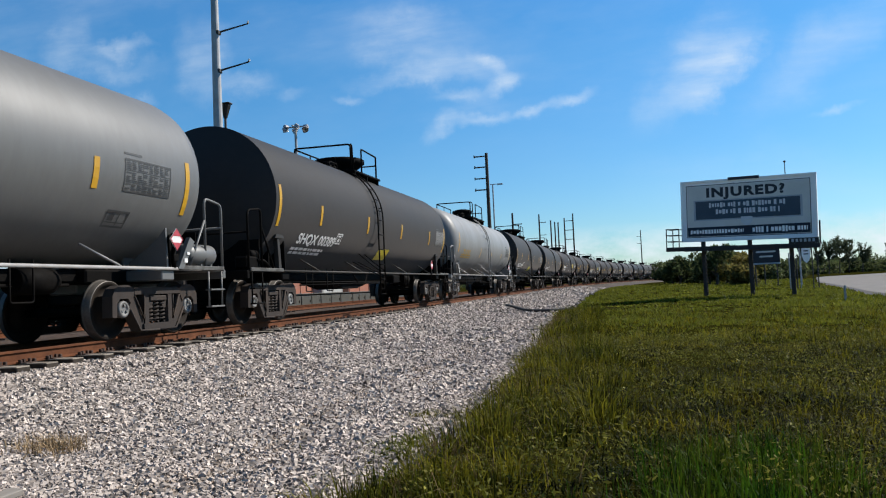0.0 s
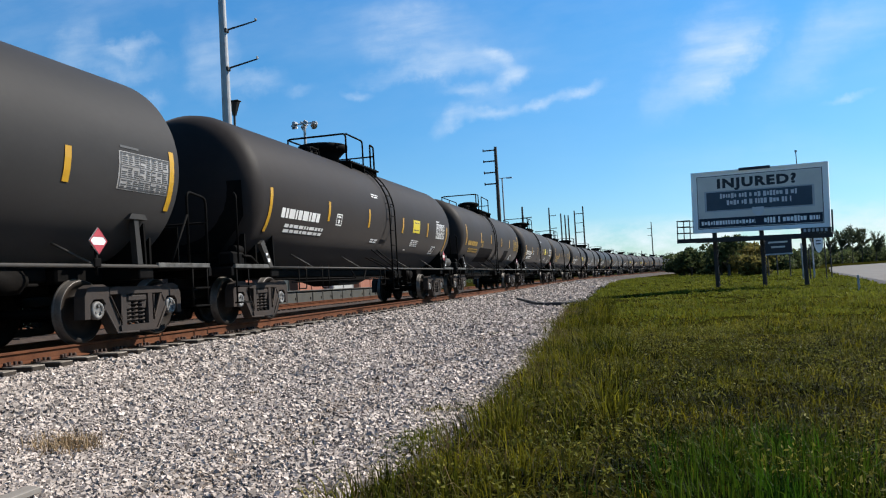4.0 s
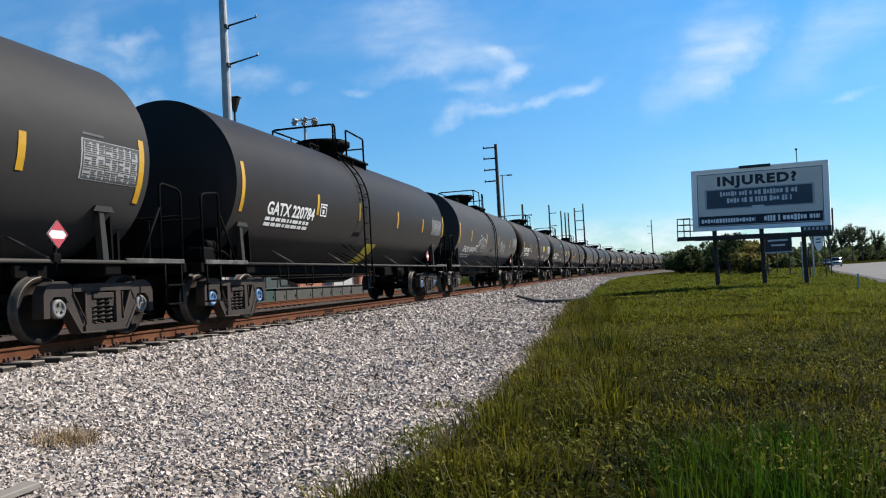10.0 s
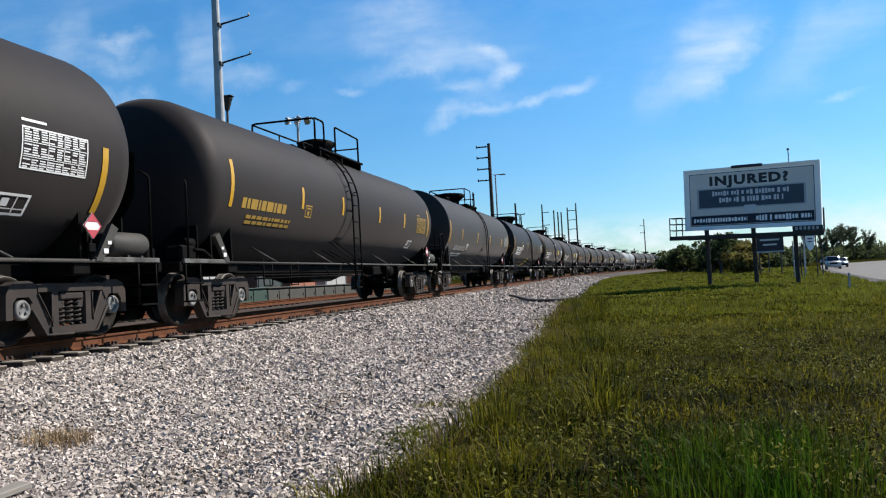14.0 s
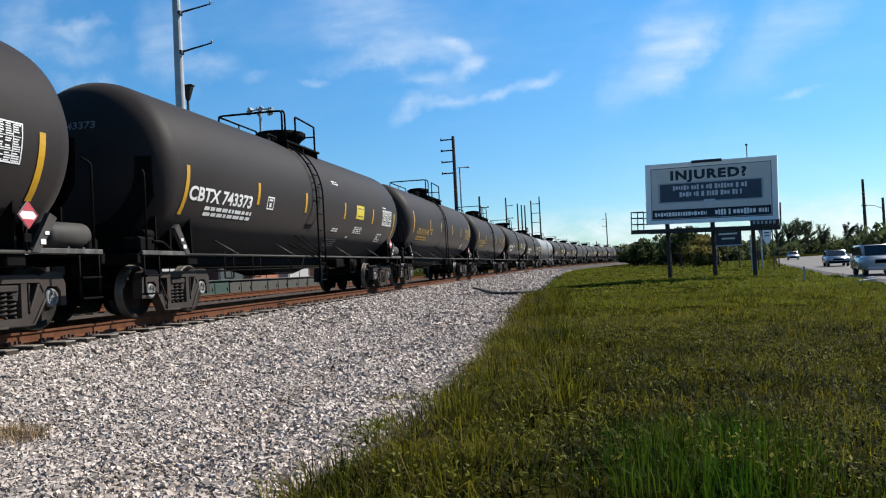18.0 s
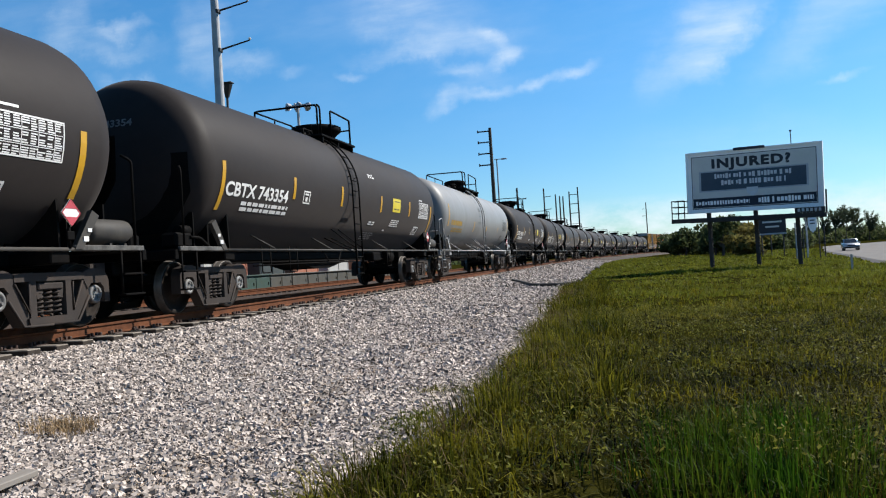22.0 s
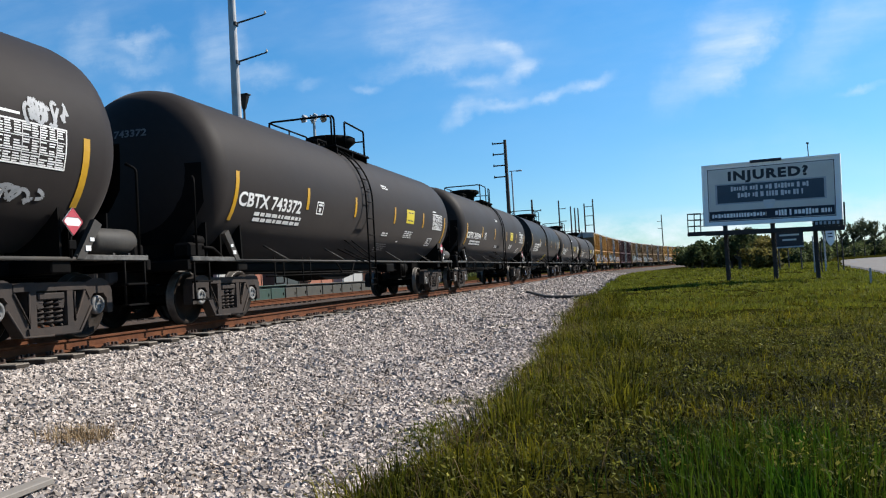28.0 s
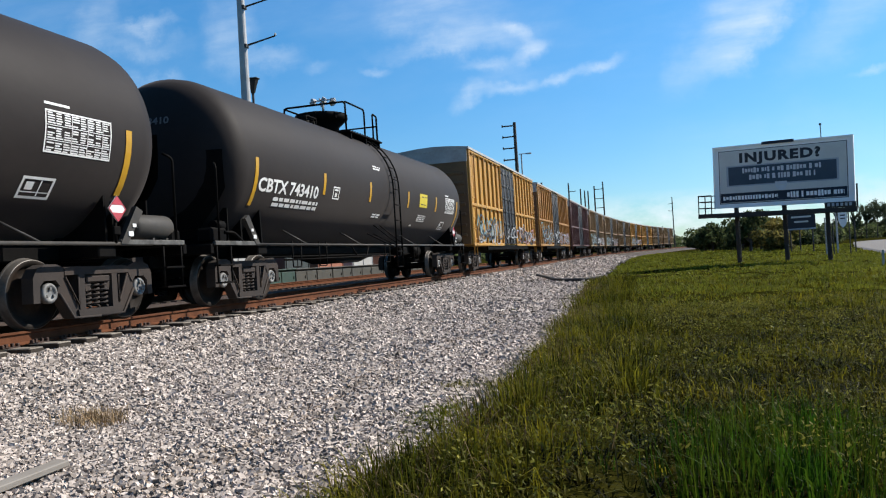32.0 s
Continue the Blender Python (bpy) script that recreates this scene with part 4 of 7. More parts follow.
def make_hose(bm):
    pipe(bm, [(0.3, 8.75, 0.8), (0.32, 8.9, 0.62), (0.3, 9.02, 0.45), (0.22, 9.08, 0.4), (0.1, 9.09, 0.42)], 0.022, 6)


def make_underside(bm):
    """Outlet valve, brake pipe, rods and levers below the tank."""
    pipe(bm, [(0.55, -6.0, 0.86), (0.55, 5.6, 0.86)], 0.025)
    pipe(bm, [(0.9, -5.2, 0.78), (0.9, -0.4, 0.8), (0.7, 2.6, 0.8)], 0.02)
    rod(bm, (0, -0.4, 1.2), (0, -0.4, 0.72), 0.2, 16)
    box(bm, (0, -0.4, 1.02), (0.9, 1.5, 0.14), 0.03)
    box(bm, (0.75, 2.9, 0.92), (0.3, 0.7, 0.26), 0.03)
    for y in (-4.6, -3.2, 1.4, 4.2):
        pipe(bm, bend([(0.8, y, 1.2), (0.8, y, 0.62), (0.8, y + 0.42, 0.62), (0.8, y + 0.42, 1.2)], 0.05), 0.016, 5)
    pipe(bm, [(0.8, -1.2, 1.1), (0.85, -0.9, 0.82), (0.85, -0.5, 0.74), (0.8, -0.1, 0.84), (0.8, 0.1, 1.1)], 0.02, 5)


def make_brake_cylinder(bm):
    rod(bm, (0.55, 4.5, 0.92), (0.55, 5.2, 0.92), 0.19, 16)
    rod(bm, (0.55, 5.2, 0.92), (0.55, 5.35, 0.92), 0.1, 12)


def make_reservoir(bm):
    spin(bm, [(7.55, 0.05), (7.59, 0.15), (7.65, 0.19), (8.43, 0.19), (8.5, 0.15), (8.54, 0.05)], 20)
    bmesh.ops.translate(bm, vec=(1.2, 0, 1.34), verts=bm.verts)
    for y in (7.95, 8.28):
        box(bm, (1.2, y, 1.12), (0.34, 0.05, 0.1))


def make_placard(bm):
    box(bm, (0, 0, 0), (0.012, 0.26, 0.26), 0.0, pose(1.44, 6.85, 1.52, 45))


def make_placard_red(bm):
    """Red upper and lower corners on either side of a white band, and a thin red rim."""
    for k in (1, -1):
        slab(bm, [(6.85, 1.52 + k * 0.18), (6.85 - 0.125, 1.52 + k * 0.055), (6.85 + 0.125, 1.52 + k * 0.055)], 1.447, 1.451)
    for k in range(4):
        box(bm, (0, 0, 0.122), (0.008, 0.25, 0.014), 0.0, pose(1.449, 6.85, 1.52, 45 + 90 * k))
    bmesh.ops.recalc_face_normals(bm, faces=bm.faces)


def make_holder(bm):
    rod(bm, (1.4, 6.85, 1.05), (1.4, 6.85, 1.4), 0.02, 6)
    box(bm, (1.41, 6.85, 1.52), (0.02, 0.2, 0.2), 0.004)
    box(bm, (1.42, 6.85, 1.22), (0.03, 0.14, 0.12), 0.01)


OVERPAINTED = []
OVERPAINT = mat("overpaint_black", (0.0125, 0.0105, 0.0105), (0.0155, 0.013, 0.013), 0.75, scale=0.8, fine=9, spec=0.04)
STYLES = {
    # paint, lettering, girth, words for the label
    "brown": (BLACK_PAINT, LETTER_WHITE, 1.035, "brown-black"),
    "slate": (SLATE_PAINT, LETTER_WHITE, 1.04, "slate-grey"),
    "gloss": (GLOSS_PAINT, LETTER_WHITE, 1.04, "glossy black"),
    "amber": (BLACK_PAINT, LETTER_YELLOW, 1.01, "brown-black"),
    "white": (WHITE_PAINT, LETTER_YELLOW, 0.985, "dusty white"),
    "grey": (GREY_PAINT, LETTER_WHITE, 0.985, "weathered grey"),
}
CAP = mat("bearing_cap_paint", (0.166, 0.166, 0.162), (0.083, 0.0764, 0.0706), 0.6, scale=9, fine=40)
CAP_BLUE = mat("bearing_cap_blue", (0.0465, 0.116, 0.244), (0.0581, 0.128, 0.232), 0.5, scale=9, fine=40)
SPRAY = mat("spray_paint", (0.36, 0.366, 0.372), (0.232, 0.238, 0.244), 0.6, scale=2, fine=14)


STRIPS = {  # place along the car, lower and upper end in degrees
    "brown": ((-7.4, -32, 1), (-4.37, -17, 0), (-1.53, -17, 1), (1.6, -17, 0), (4.52, -17, 0), (7.22, -34, 0)),
    "amber": ((-7.32, -20, 13), (-4.06, -13, 5), (-1.5, -12, 5), (1.55, -13, 4), (4.15, -14, 3), (7.2, -20, 15)),
    "slate": ((-7.6, -23, 9), (-5.3, -17, 0), (-1.85, -17, 0), (1.45, -17, 0), (5.05, -18, -1), (7.35, -26, 8)),
    "gloss": ((-7.55, -22, 12), (-4.05, -16, 1), (-1.3, -15, 2), (2.05, -16, 2), (4.85, -16, 0), (7.6, -18, 9)),
    "white": ((-7.4, -22, 12), (-2.2, -27, -9), (0.95, -27, -13), (4.2, -22, -12), (7.3, -22, 10)),
}


def tank_car(style, mark, layout="B", tags=()):
    paint, ink, girth, words = STYLES[style]
    pale = style in ("white", "grey")
    trim = paint if pale else IRON
    lettered = " marked " + mark if mark else " with faded letters"
    sprayed = " and graffiti" if tags else ""
    car = thing("tank_car", words + " railway tank car" + lettered + sprayed + " on main track", "tank car", "tank cars of the train")
    shielded = style in ("slate", "gloss")
    tank = part("tank", cached("shield_tank", make_shield_tank) if shielded else cached("tank", make_tank), paint, car)
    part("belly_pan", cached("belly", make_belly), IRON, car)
    if style == "brown":
        for turn in (0, 180):
            part("head_shield", cached("head_shield", make_head_shield), IRON, car, "half-height black steel head shield", at=pose(0, 0, 0, 0, 0, turn))
    centre = Matrix.Translation((0, 0, TANK_Z))
    tank.matrix_local = centre @ Matrix.Diagonal((girth, 0.98 if style == "amber" else 1, girth, 1)) @ centre.inverted()
    for y, a0, a1 in STRIPS.get(style, STRIPS["slate"]):
        part("reflector_strip", cached("strip%g_%g" % (y, a1), lambda bm: patch(bm, y - 0.06, y + 0.06, a0, a1, 0.009)), YELLOW, tank)
    table = part("data_table", cached("data_table", make_table), LETTER_WHITE if style == "brown" else ink if style == "amber" else SIGN_INK_BOX, tank, "ruled panel of small stencilled print")
    if style in ("slate", "gloss"):
        table.location.y = 0.42
        part("table_ground", cached("table_ground", lambda bm: patch(bm, 6.07, 7.31, -17.4, 2.4, 0.004)), LETTER_GREY, tank, "faded grey table ground")
    if style in ("brown", "amber", "grey", "white"):
        part("test_stencil", cached("test_stencil", make_stencil), SIGN_INK_BOX if pale else LETTER_WHITE, tank, at=(0, -0.5 if style == "amber" else 0, 0))
    low, gloss = style == "slate", style == "gloss"
    print_at = (-6.4, -4.5, -39) if low else (-6.5, -4.4, -23) if gloss else (-6.6, -4.55, -24)
    part("small_print", cached("weight_print%d%d" % (low, gloss), make_bars(2, *print_at, 4.2, 2.7, 3)), ink, tank)
    if mark:
        long = len(mark) > 8
        part("car_mark", flank_text(mark, 0.25 if long else 0.28 if style == "white" else 0.36, -6.3 if low else -6.5 if gloss else -6.6 if style == "amber" else -7.28 if long else -6.3, -35 if low else -26 if style == "white" else -20.8, 2.25 if low else 2.3 if gloss or style == "amber" else 2.62 if long else 1.6), ink, tank, "painted letters " + mark)
    else:
        part("car_mark", cached("mark_bars%d" % low, make_bars(1, -6.35, -4.1, -26.5, 9, 8, 9) if low else make_bars(1, -6.9, -4.9, -12, 9, 7.5, 9)), LETTER_GREY if style == "slate" else ink, tank)
    if style == "brown" and mark:
        part("head_number", head_text(mark[-6:]), LETTER_DIM, tank, "small faded number on the tank head")
    if style == "brown":
        part("warning_label", cached("warning_label", lambda bm: patch(bm, 2.72, 3.5, -14.5, 0.5)), SIGN_YELLOW, tank, "square yellow label")
        part("warning_print", cached("warning_print", make_bars(2, 2.8, 3.42, -2.2, 8.5, 1.2, 2, 0.0085)), SIGN_INK_BOX, tank)
        first = layout == "A"
        part("small_print", cached("print_b", make_bars(4, 2.75, 3.6, -23.5, 2.2, 1.2, 6)), ink, tank)
        part("small_print", cached("print_c", make_bars(1, 2.35, 2.6, -36, 2.2, 1.8, 16)), ink, tank)
        part("small_print", cached("print_d%d" % first, make_bars(2, 0.65 if first else -1.18, 1.2 if first else -0.6, 21 if first else 18.5, 2.4, 1.3, 8)), ink, tank)
        part("small_print", cached("print_e%d" % first, make_bars(2, 0.82 if first else -1.1, 1.35 if first else -0.5, -28, 2.4, 1.5, 17)), ink, tank)
        if first:
            part("small_print", cached("print_f", make_bars(4, 0.85, 1.8, -41, 2.6, 1.2, 18)), LETTER_GREY, tank)
    if style not in ("white", "grey"):
        y, a = (-4.02, -32) if low else (-3.9, -16.5) if gloss else (-3.88, -19.5)
        box_ink = LETTER_YELLOW if style == "amber" else LETTER_WHITE
        part("class_stencil", cached("class_stencil%g" % y, lambda bm: (frame_patch(bm, y, y + 0.36, a, a + 10.5, 0.03), patch(bm, y + 0.12, y + 0.23, a + 2, a + 5.5), patch(bm, y + 0.08, y + 0.28, a + 7, a + 8.5))), box_ink, tank, "small framed stencil")
    if style == "gloss" or mark in ("SHQX 00389", "SHQX 10402"):
        part("yellow_panel", cached("yellow_panel%d" % gloss, lambda bm: patch(bm, -0.05, 0.75, -66, -37) if gloss else patch(bm, -0.3, 0.72, -46, -31.5)), SIGN_YELLOW, tank, "yellow painted panel low on the flank")
    if layout == "W" and style == "amber" and not mark and not OVERPAINTED:
        OVERPAINTED.append(tank)
        for k, (y0, y1, a0, a1) in enumerate(((-4.15, -0.85, -50, -21), (-0.1, 0.5, -47, -5), (2.72, 4.03, -48, -20))):
            part("overpaint", cached("overpaint%d" % k, lambda bm: patch(bm, y0, y1, a0, a1, 0.004)), OVERPAINT, tank, "darker black overpainted field")
    for k, (y0, y1, a0, a1) in enumerate(tags):
        part("graffiti", cached("tag%g_%g" % (y0, a0), scribble(int(y0 * 10) + 77, y0, y1, a0, a1)), SPRAY, tank, "white spray-painted tangle")
    ladder_y, r0, r1, gap, man, broad = LAYOUTS[layout]
    part("ladder", cached("ladder", make_ladder), trim, car, at=(0, ladder_y, 0))
    part("top_platform", cached("platform" + layout, make_platform(r0, r1)), IRON, car)
    part("manway", cached("manway%g" % broad, make_manway(broad)), IRON, car, at=(0, man, 0))
    for y in (man - 0.95, man - 1.35):
        part("valve", cached("valve", make_valve), IRON, car, at=(0.15, y, 0))
    part("vent_pipe", cached("vent", make_vent), IRON, car, at=(0, man - 1.3, 0))
    part("valve_box", cached("valve_box", make_valve_box), IRON, car, at=(0, man - 1.8, 0))
    part("handrail", cached("handrail" + layout, make_handrail(r0, r1, gap)), IRON, car)
    part("handrail", cached("far_rail" + layout, make_far_rail(r0, r1)), IRON, car)
    part("side_rail", cached("side_rail", make_side_rail), LETTER_GREY if pale else SIDE_BAR, car)
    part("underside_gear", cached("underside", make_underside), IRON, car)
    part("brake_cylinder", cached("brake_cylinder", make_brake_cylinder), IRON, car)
    across = Matrix.Scale(-1, 4, (1, 0, 0))
    for turn in (0, 180):
        at = pose(0, 0, 0, 0, 0, turn)
        for side in (Matrix(), across):
            part("deck_plate", cached("deck_plate", make_deck_plate), DECK, car, at=at @ side)
        part("end_sill", cached("end_sill", make_end_sill), trim, car, at=at)
        part("body_bolster", cached("saddle", make_saddle), trim, car, at=at)
        if style in ("brown", "amber"):
            for side in (Matrix(), across):
                part("end_handrail", cached("end_rod", make_end_rod), IRON, car, at=at @ side)
            part("deck_box", cached("deck_box", make_deck_box), IRON, car, at=at)
        else:
            for side in (Matrix(), across):
                part("end_handrail", cached("end_rail", make_end_rail), trim, car, at=at @ side)
                part("end_brace", cached("end_brace", make_brace), trim, car, at=at @ side)
            part("cross_bar", cached("cross_bar", make_cross_bar), trim, car, at=at)
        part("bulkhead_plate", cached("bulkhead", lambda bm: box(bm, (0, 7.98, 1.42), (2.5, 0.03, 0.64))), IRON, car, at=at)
        part("coupler", cached("coupler", make_coupler), TRUCK, car, at=at)
        part("air_hose", cached("hose", make_hose), IRON, car, at=at)
    flip = Matrix.Scale(-1, 4, (0, 1, 0))
    for m in (Matrix(), flip):
        if style in ("slate", "gloss"):
            part("strut", cached("strut", make_strut), STRUT, car, at=m if m is not flip else Matrix.Translation((0, -14.05, 0)))
            part("strut_pad", cached("strut_pad", make_pad), STRUT, car, at=m)
            continue
        gusset = part("gusset", cached("gusset", make_gusset), trim if pale else SIDE_BAR, car, at=m)
        part("tag", cached("tag", make_tag), LETTER_WHITE, gusset)
        part("tag", cached("small_tag", make_small_tag), LETTER_WHITE, gusset)
    part("control_valve", cached("valve_cluster", make_valve_cluster), IRON, car, at=flip)
    part("brake_stand", cached("brake_stand", make_brake_stand), IRON, car)
    if style not in ("slate", "gloss"):
        part("air_reservoir", cached("reservoir", make_reservoir), trim if pale else SIDE_BAR, car, "horizontal air tank on the end deck")
    holder = part("placard_holder", cached("holder", make_holder), IRON, car, at=(0, -1.1, -0.1) if shielded and mark != "GATX 220825" else (0, 0.22, 0.04))
    part("placard", cached("placard", make_placard), LETTER_WHITE, holder, "white and red diamond hazard placard")
    part("placard_border", cached("placard_red", make_placard_red), RED, holder)
    for y in (-7.05, 7.05):
        truck(car, y, CAP_BLUE if style == "gloss" else CAP)
    return car


DECK = mat("worn_deck_edge", (0.133, 0.129, 0.12), (0.0415, 0.039, 0.0365), 0.6, scale=5, fine=30, dirt=(0.0415, 0.0332, 0.0249), dirt_amount=0.5, spec=0.2)
STRUT = mat("grimy_strut", (0.0183, 0.0174, 0.0166), (0.0332, 0.0307, 0.0282), 0.65, scale=4, fine=30, spec=0.2)
LETTER_DIM = mat("letter_dim", (0.166, 0.162, 0.158), (0.0996, 0.0954, 0.0913), 0.6, scale=9, fine=40)
SIGN_INK_BOX = mat("stencil_black", (0.0249, 0.0249, 0.0266), (0.0498, 0.0498, 0.0498), 0.6)
SIDE_BAR = mat("dusty_steel", (0.0332, 0.0312, 0.0292), (0.0498, 0.0452, 0.0398), 0.65, scale=4, fine=30, dirt=(0.0797, 0.0664, 0.0531), dirt_amount=0.35, spec=0.2)


# ---- boxcars
def make_box_body(bm):
    box(bm, (0, 0, 3.05), (2.76, 16.3, 3.9), 0.03)


def make_box_roof(bm):
    pts = [(-1.5, 4.96), (-1.5, 5.05), (-0.7, 5.13), (0, 5.16), (0.7, 5.13), (1.5, 5.05), (1.5, 4.96)]
    a = [bm.verts.new((x, -8.25, z)) for x, z in pts]
    b = [bm.verts.new((x, 8.25, z)) for x, z in pts]
    bm.faces.new(a), bm.faces.new(b[::-1])
    for i in range(len(pts)):
        bm.faces.new((a[i], b[i], b[(i + 1) % len(pts)], a[(i + 1) % len(pts)]))
    bmesh.ops.recalc_face_normals(bm, faces=bm.faces)
    for y in np.arange(-7.6, 7.7, 1.09):
        for k in (-1, 1):
            pipe(bm, [(0, y, 5.17), (k * 0.7, y, 5.14), (k * 1.46, y, 5.06)], 0.03, 5)


def make_box_end(bm):
    """Pressed ribs across the end at +y, under a plain gable plate."""
    box(bm, (0, 8.175, 3.0), (2.74, 0.03, 3.7))


def make_box_door(bm):
    for y0 in (-1.55, 0.05):
        box(bm, (1.42, y0 + 0.75, 3.0), (0.08, 1.5, 3.65), 0.01)
        for z in np.arange(1.5, 4.7, 0.62):
            box(bm, (1.475, y0 + 0.75, z), (0.04, 1.36, 0.1), 0.01)
        rod(bm, (1.5, y0 + 0.35, 1.2), (1.5, y0 + 0.35, 4.8), 0.025, 6), rod(bm, (1.5, y0 + 1.15, 1.2), (1.5, y0 + 1.15, 4.8), 0.025, 6)


def make_box_ladder(bm):
    for z in np.arange(1.35, 4.9, 0.42):
        rod(bm, (1.47, 7.55, z), (1.47, 8.02, z), 0.018, 5)
    for y in (7.53, 8.04):
        rod(bm, (1.46, y, 0.7), (1.46, y, 4.9), 0.02, 5)


def box_car(colour, words, sprayed, low=False):
    car = thing("box_car", words + " ribbed railway boxcar" + (" with spray paint" if sprayed else "") + " behind tank cars", "boxcar", "boxcars of the train")
    body = part("body", cached("box_body", make_box_body), colour, car)
    part("roof", cached("box_roof", make_box_roof), BOX_ROOF, car, "galvanised ribbed roof")
    for turn in (0, 180):
        panel = part("end_panel", cached("box_end", make_box_end), BOX_END, car, at=pose(0, 0, 0, 0, 0, turn))
        for z in np.arange(1.5, 4.4, 0.42):
            part("rib", cached("end_rib", lambda bm: box(bm, (0, 8.17, 0), (2.5, 0.12, 0.16), 0.04)), BOX_END, panel, at=(0, 0, z))
        part("gable_plate", cached("gable_plate", lambda bm: box(bm, (0, 8.2, 4.72), (2.8, 0.05, 0.5), 0.01)), BOX_ROOF, car, at=pose(0, 0, 0, 0, 0, turn))
        part("coupler", cached("coupler", make_coupler), TRUCK, car, at=pose(0, 0, 0, 0, 0, turn))
    post = cached("box_post", lambda bm: box(bm, (1.42, 0, 3.05), (0.1, 0.1, 3.85), 0.02))
    for y in list(np.linspace(-8.05, -1.75, 8)) + list(np.linspace(1.75, 8.05, 8)):
        part("side_post", post, colour, body, at=(0, y, 0))
    for z in (1.12, 2.75, 4.92):
        for y in (-4.9, 4.9):
            part("side_rail", cached("box_rail%g" % z, lambda bm: box(bm, (1.415, 0, z), (0.11, 6.3, 0.13), 0.02)), colour, body, at=(0, y, 0))
    part("door", cached("box_door", make_box_door), BOX_DOOR, car, "dark double plug doors")
    part("ladder", cached("box_ladder", make_box_ladder), colour, car)
    part("ladder", cached("box_ladder", make_box_ladder), colour, car, at=Matrix.Scale(-1, 4, (0, 1, 0)))
    part("sill", cached("box_sill", lambda bm: (box(bm, (0, 0, 0.95), (0.6, 15.5, 0.3), 0.02), box(bm, (1.38, 0, 1.0), (0.08, 10.5, 0.22), 0.01))), IRON, car)
    if sprayed:
        for k, (m, y0, y1, z0, z1) in enumerate(((TEAL, -7.3, -2.2, 1.15, 2.5), (SPRAY, -7.0, -2.0, 1.2, 2.2), (SPRAY_BLACK, -7.2, -2.4, 1.15, 2.4), (SPRAY_ROSE, 2.0, 7.4, 1.15, 2.0),
                                                 (SPRAY, 1.9, 7.6, 1.2, 2.1), (SPRAY_BLACK, 2.2, 7.2, 1.2, 1.9), (SPRAY, -1.4, 1.4, 1.3, 2.1))):
            part("graffiti", wall_scribble(sprayed * 10 + k, y0, y1, z0, z1, 1.476 + 0.004 * k if k < 6 else 1.53), m, body, "spray-painted tangle of strokes")
    for y in (-6.5, 6.5):
        truck(car, y, CAP)
    return car


BOX_ROOF = mat("galvanised_roof", (0.415, 0.415, 0.407), (0.332, 0.324, 0.315), 0.6, 0.0, scale=1.5, fine=12, dirt=(0.216, 0.183, 0.149), dirt_amount=0.4)
BOX_DOOR = mat("boxcar_door_navy", (0.00697, 0.00872, 0.0139), (0.0145, 0.0151, 0.0174), 0.6, scale=1.5, fine=12, dirt=(0.0697, 0.0465, 0.0291), dirt_amount=0.5)
BOX_END = mat("boxcar_end_brown", (0.174, 0.0871, 0.0291), (0.128, 0.0639, 0.0261), 0.65, scale=1.2, fine=12, dirt=(0.0697, 0.0407, 0.0232), dirt_amount=0.6)
SPRAY_BLACK = mat("spray_black", (0.00996, 0.0108, 0.0133), (0.0208, 0.0216, 0.0249), 0.6, scale=2, fine=12)
SPRAY_ROSE = mat("spray_rose", (0.315, 0.133, 0.116), (0.249, 0.166, 0.166), 0.6, scale=2, fine=12)
TEAL = mat("spray_teal", (0.0697, 0.174, 0.174), (0.116, 0.209, 0.221), 0.6, scale=2, fine=12)
TRAIN = [("grey", "", "W"), ("slate", "SHQX 00389", "T"), ("white", "71137", "W", ((5.1, 5.9, -28, -14),)), ("slate", "SHQX 10402", "T"), ("slate", "SHQX 10412", "S"), ("brown", "", "B"),
         ("amber", "", "W"), ("brown", "CBTX 743384", "A"), ("amber", "UTLX 212535", "W"), ("brown", "CBTX 743405", "B"),
         ("slate", "SHQX 10393", "S", ((-3.55, -1.6, -32, -5), (1.9, 3.7, -31, -4))), ("gloss", "GATX 220784", "T"), ("slate", "SHQX 10403", "S", ((-3.6, -1.7, -33, -8), (2.1, 3.7, -32, -6))),
         ("brown", "CBTX 743351", "A"), ("brown", "CBTX 743387", "B"), ("amber", "", "W"), ("slate", "", "S"), ("gloss", "GATX 220798", "S"), ("brown", "CBTX 743381", "A"),
         ("brown", "CBTX 743373", "A"), ("amber", "UTLX 211149", "W"), ("amber", "UTLX 206368", "W"), ("brown", "CBTX 743419", "A"), ("brown", "CBTX 743354", "A"),
         ("white", "", "W"), ("brown", "CBTX 743424", "B"), ("brown", "CBTX 743370", "A", ((-3.4, -2.2, -38, -11), (1.85, 2.6, -41, -24))), ("slate", "", "S"),
         ("brown", "", "S", ((-1.2, -0.2, -25, -3), (2.2, 3.4, -27, -14), (4.9, 5.8, -22, -12), (5.2, 6.6, -34, -26), (6.2, 6.9, 2, 14))), ("brown", "CBTX 743372", "A"),
         ("brown", "CBTX 743394", "B"), ("gloss", "GATX 220825", "T"), ("brown", "CBTX 743350", "A"), ("brown", "CBTX 743410", "B")]
BOX_YELLOW = mat("boxcar_yellow", (0.465, 0.244, 0.0349), (0.383, 0.192, 0.0291), 0.6, scale=1.2, fine=12, dirt=(0.163, 0.0697, 0.0291), dirt_amount=0.5, bump=0.003, stretch=(1, 1, 0.4))
BOX_AMBER = mat("boxcar_amber", (0.382, 0.183, 0.0291), (0.307, 0.141, 0.0249), 0.6, scale=1.2, fine=12, dirt=(0.128, 0.0581, 0.0291), dirt_amount=0.6, bump=0.003, stretch=(1, 1, 0.4))
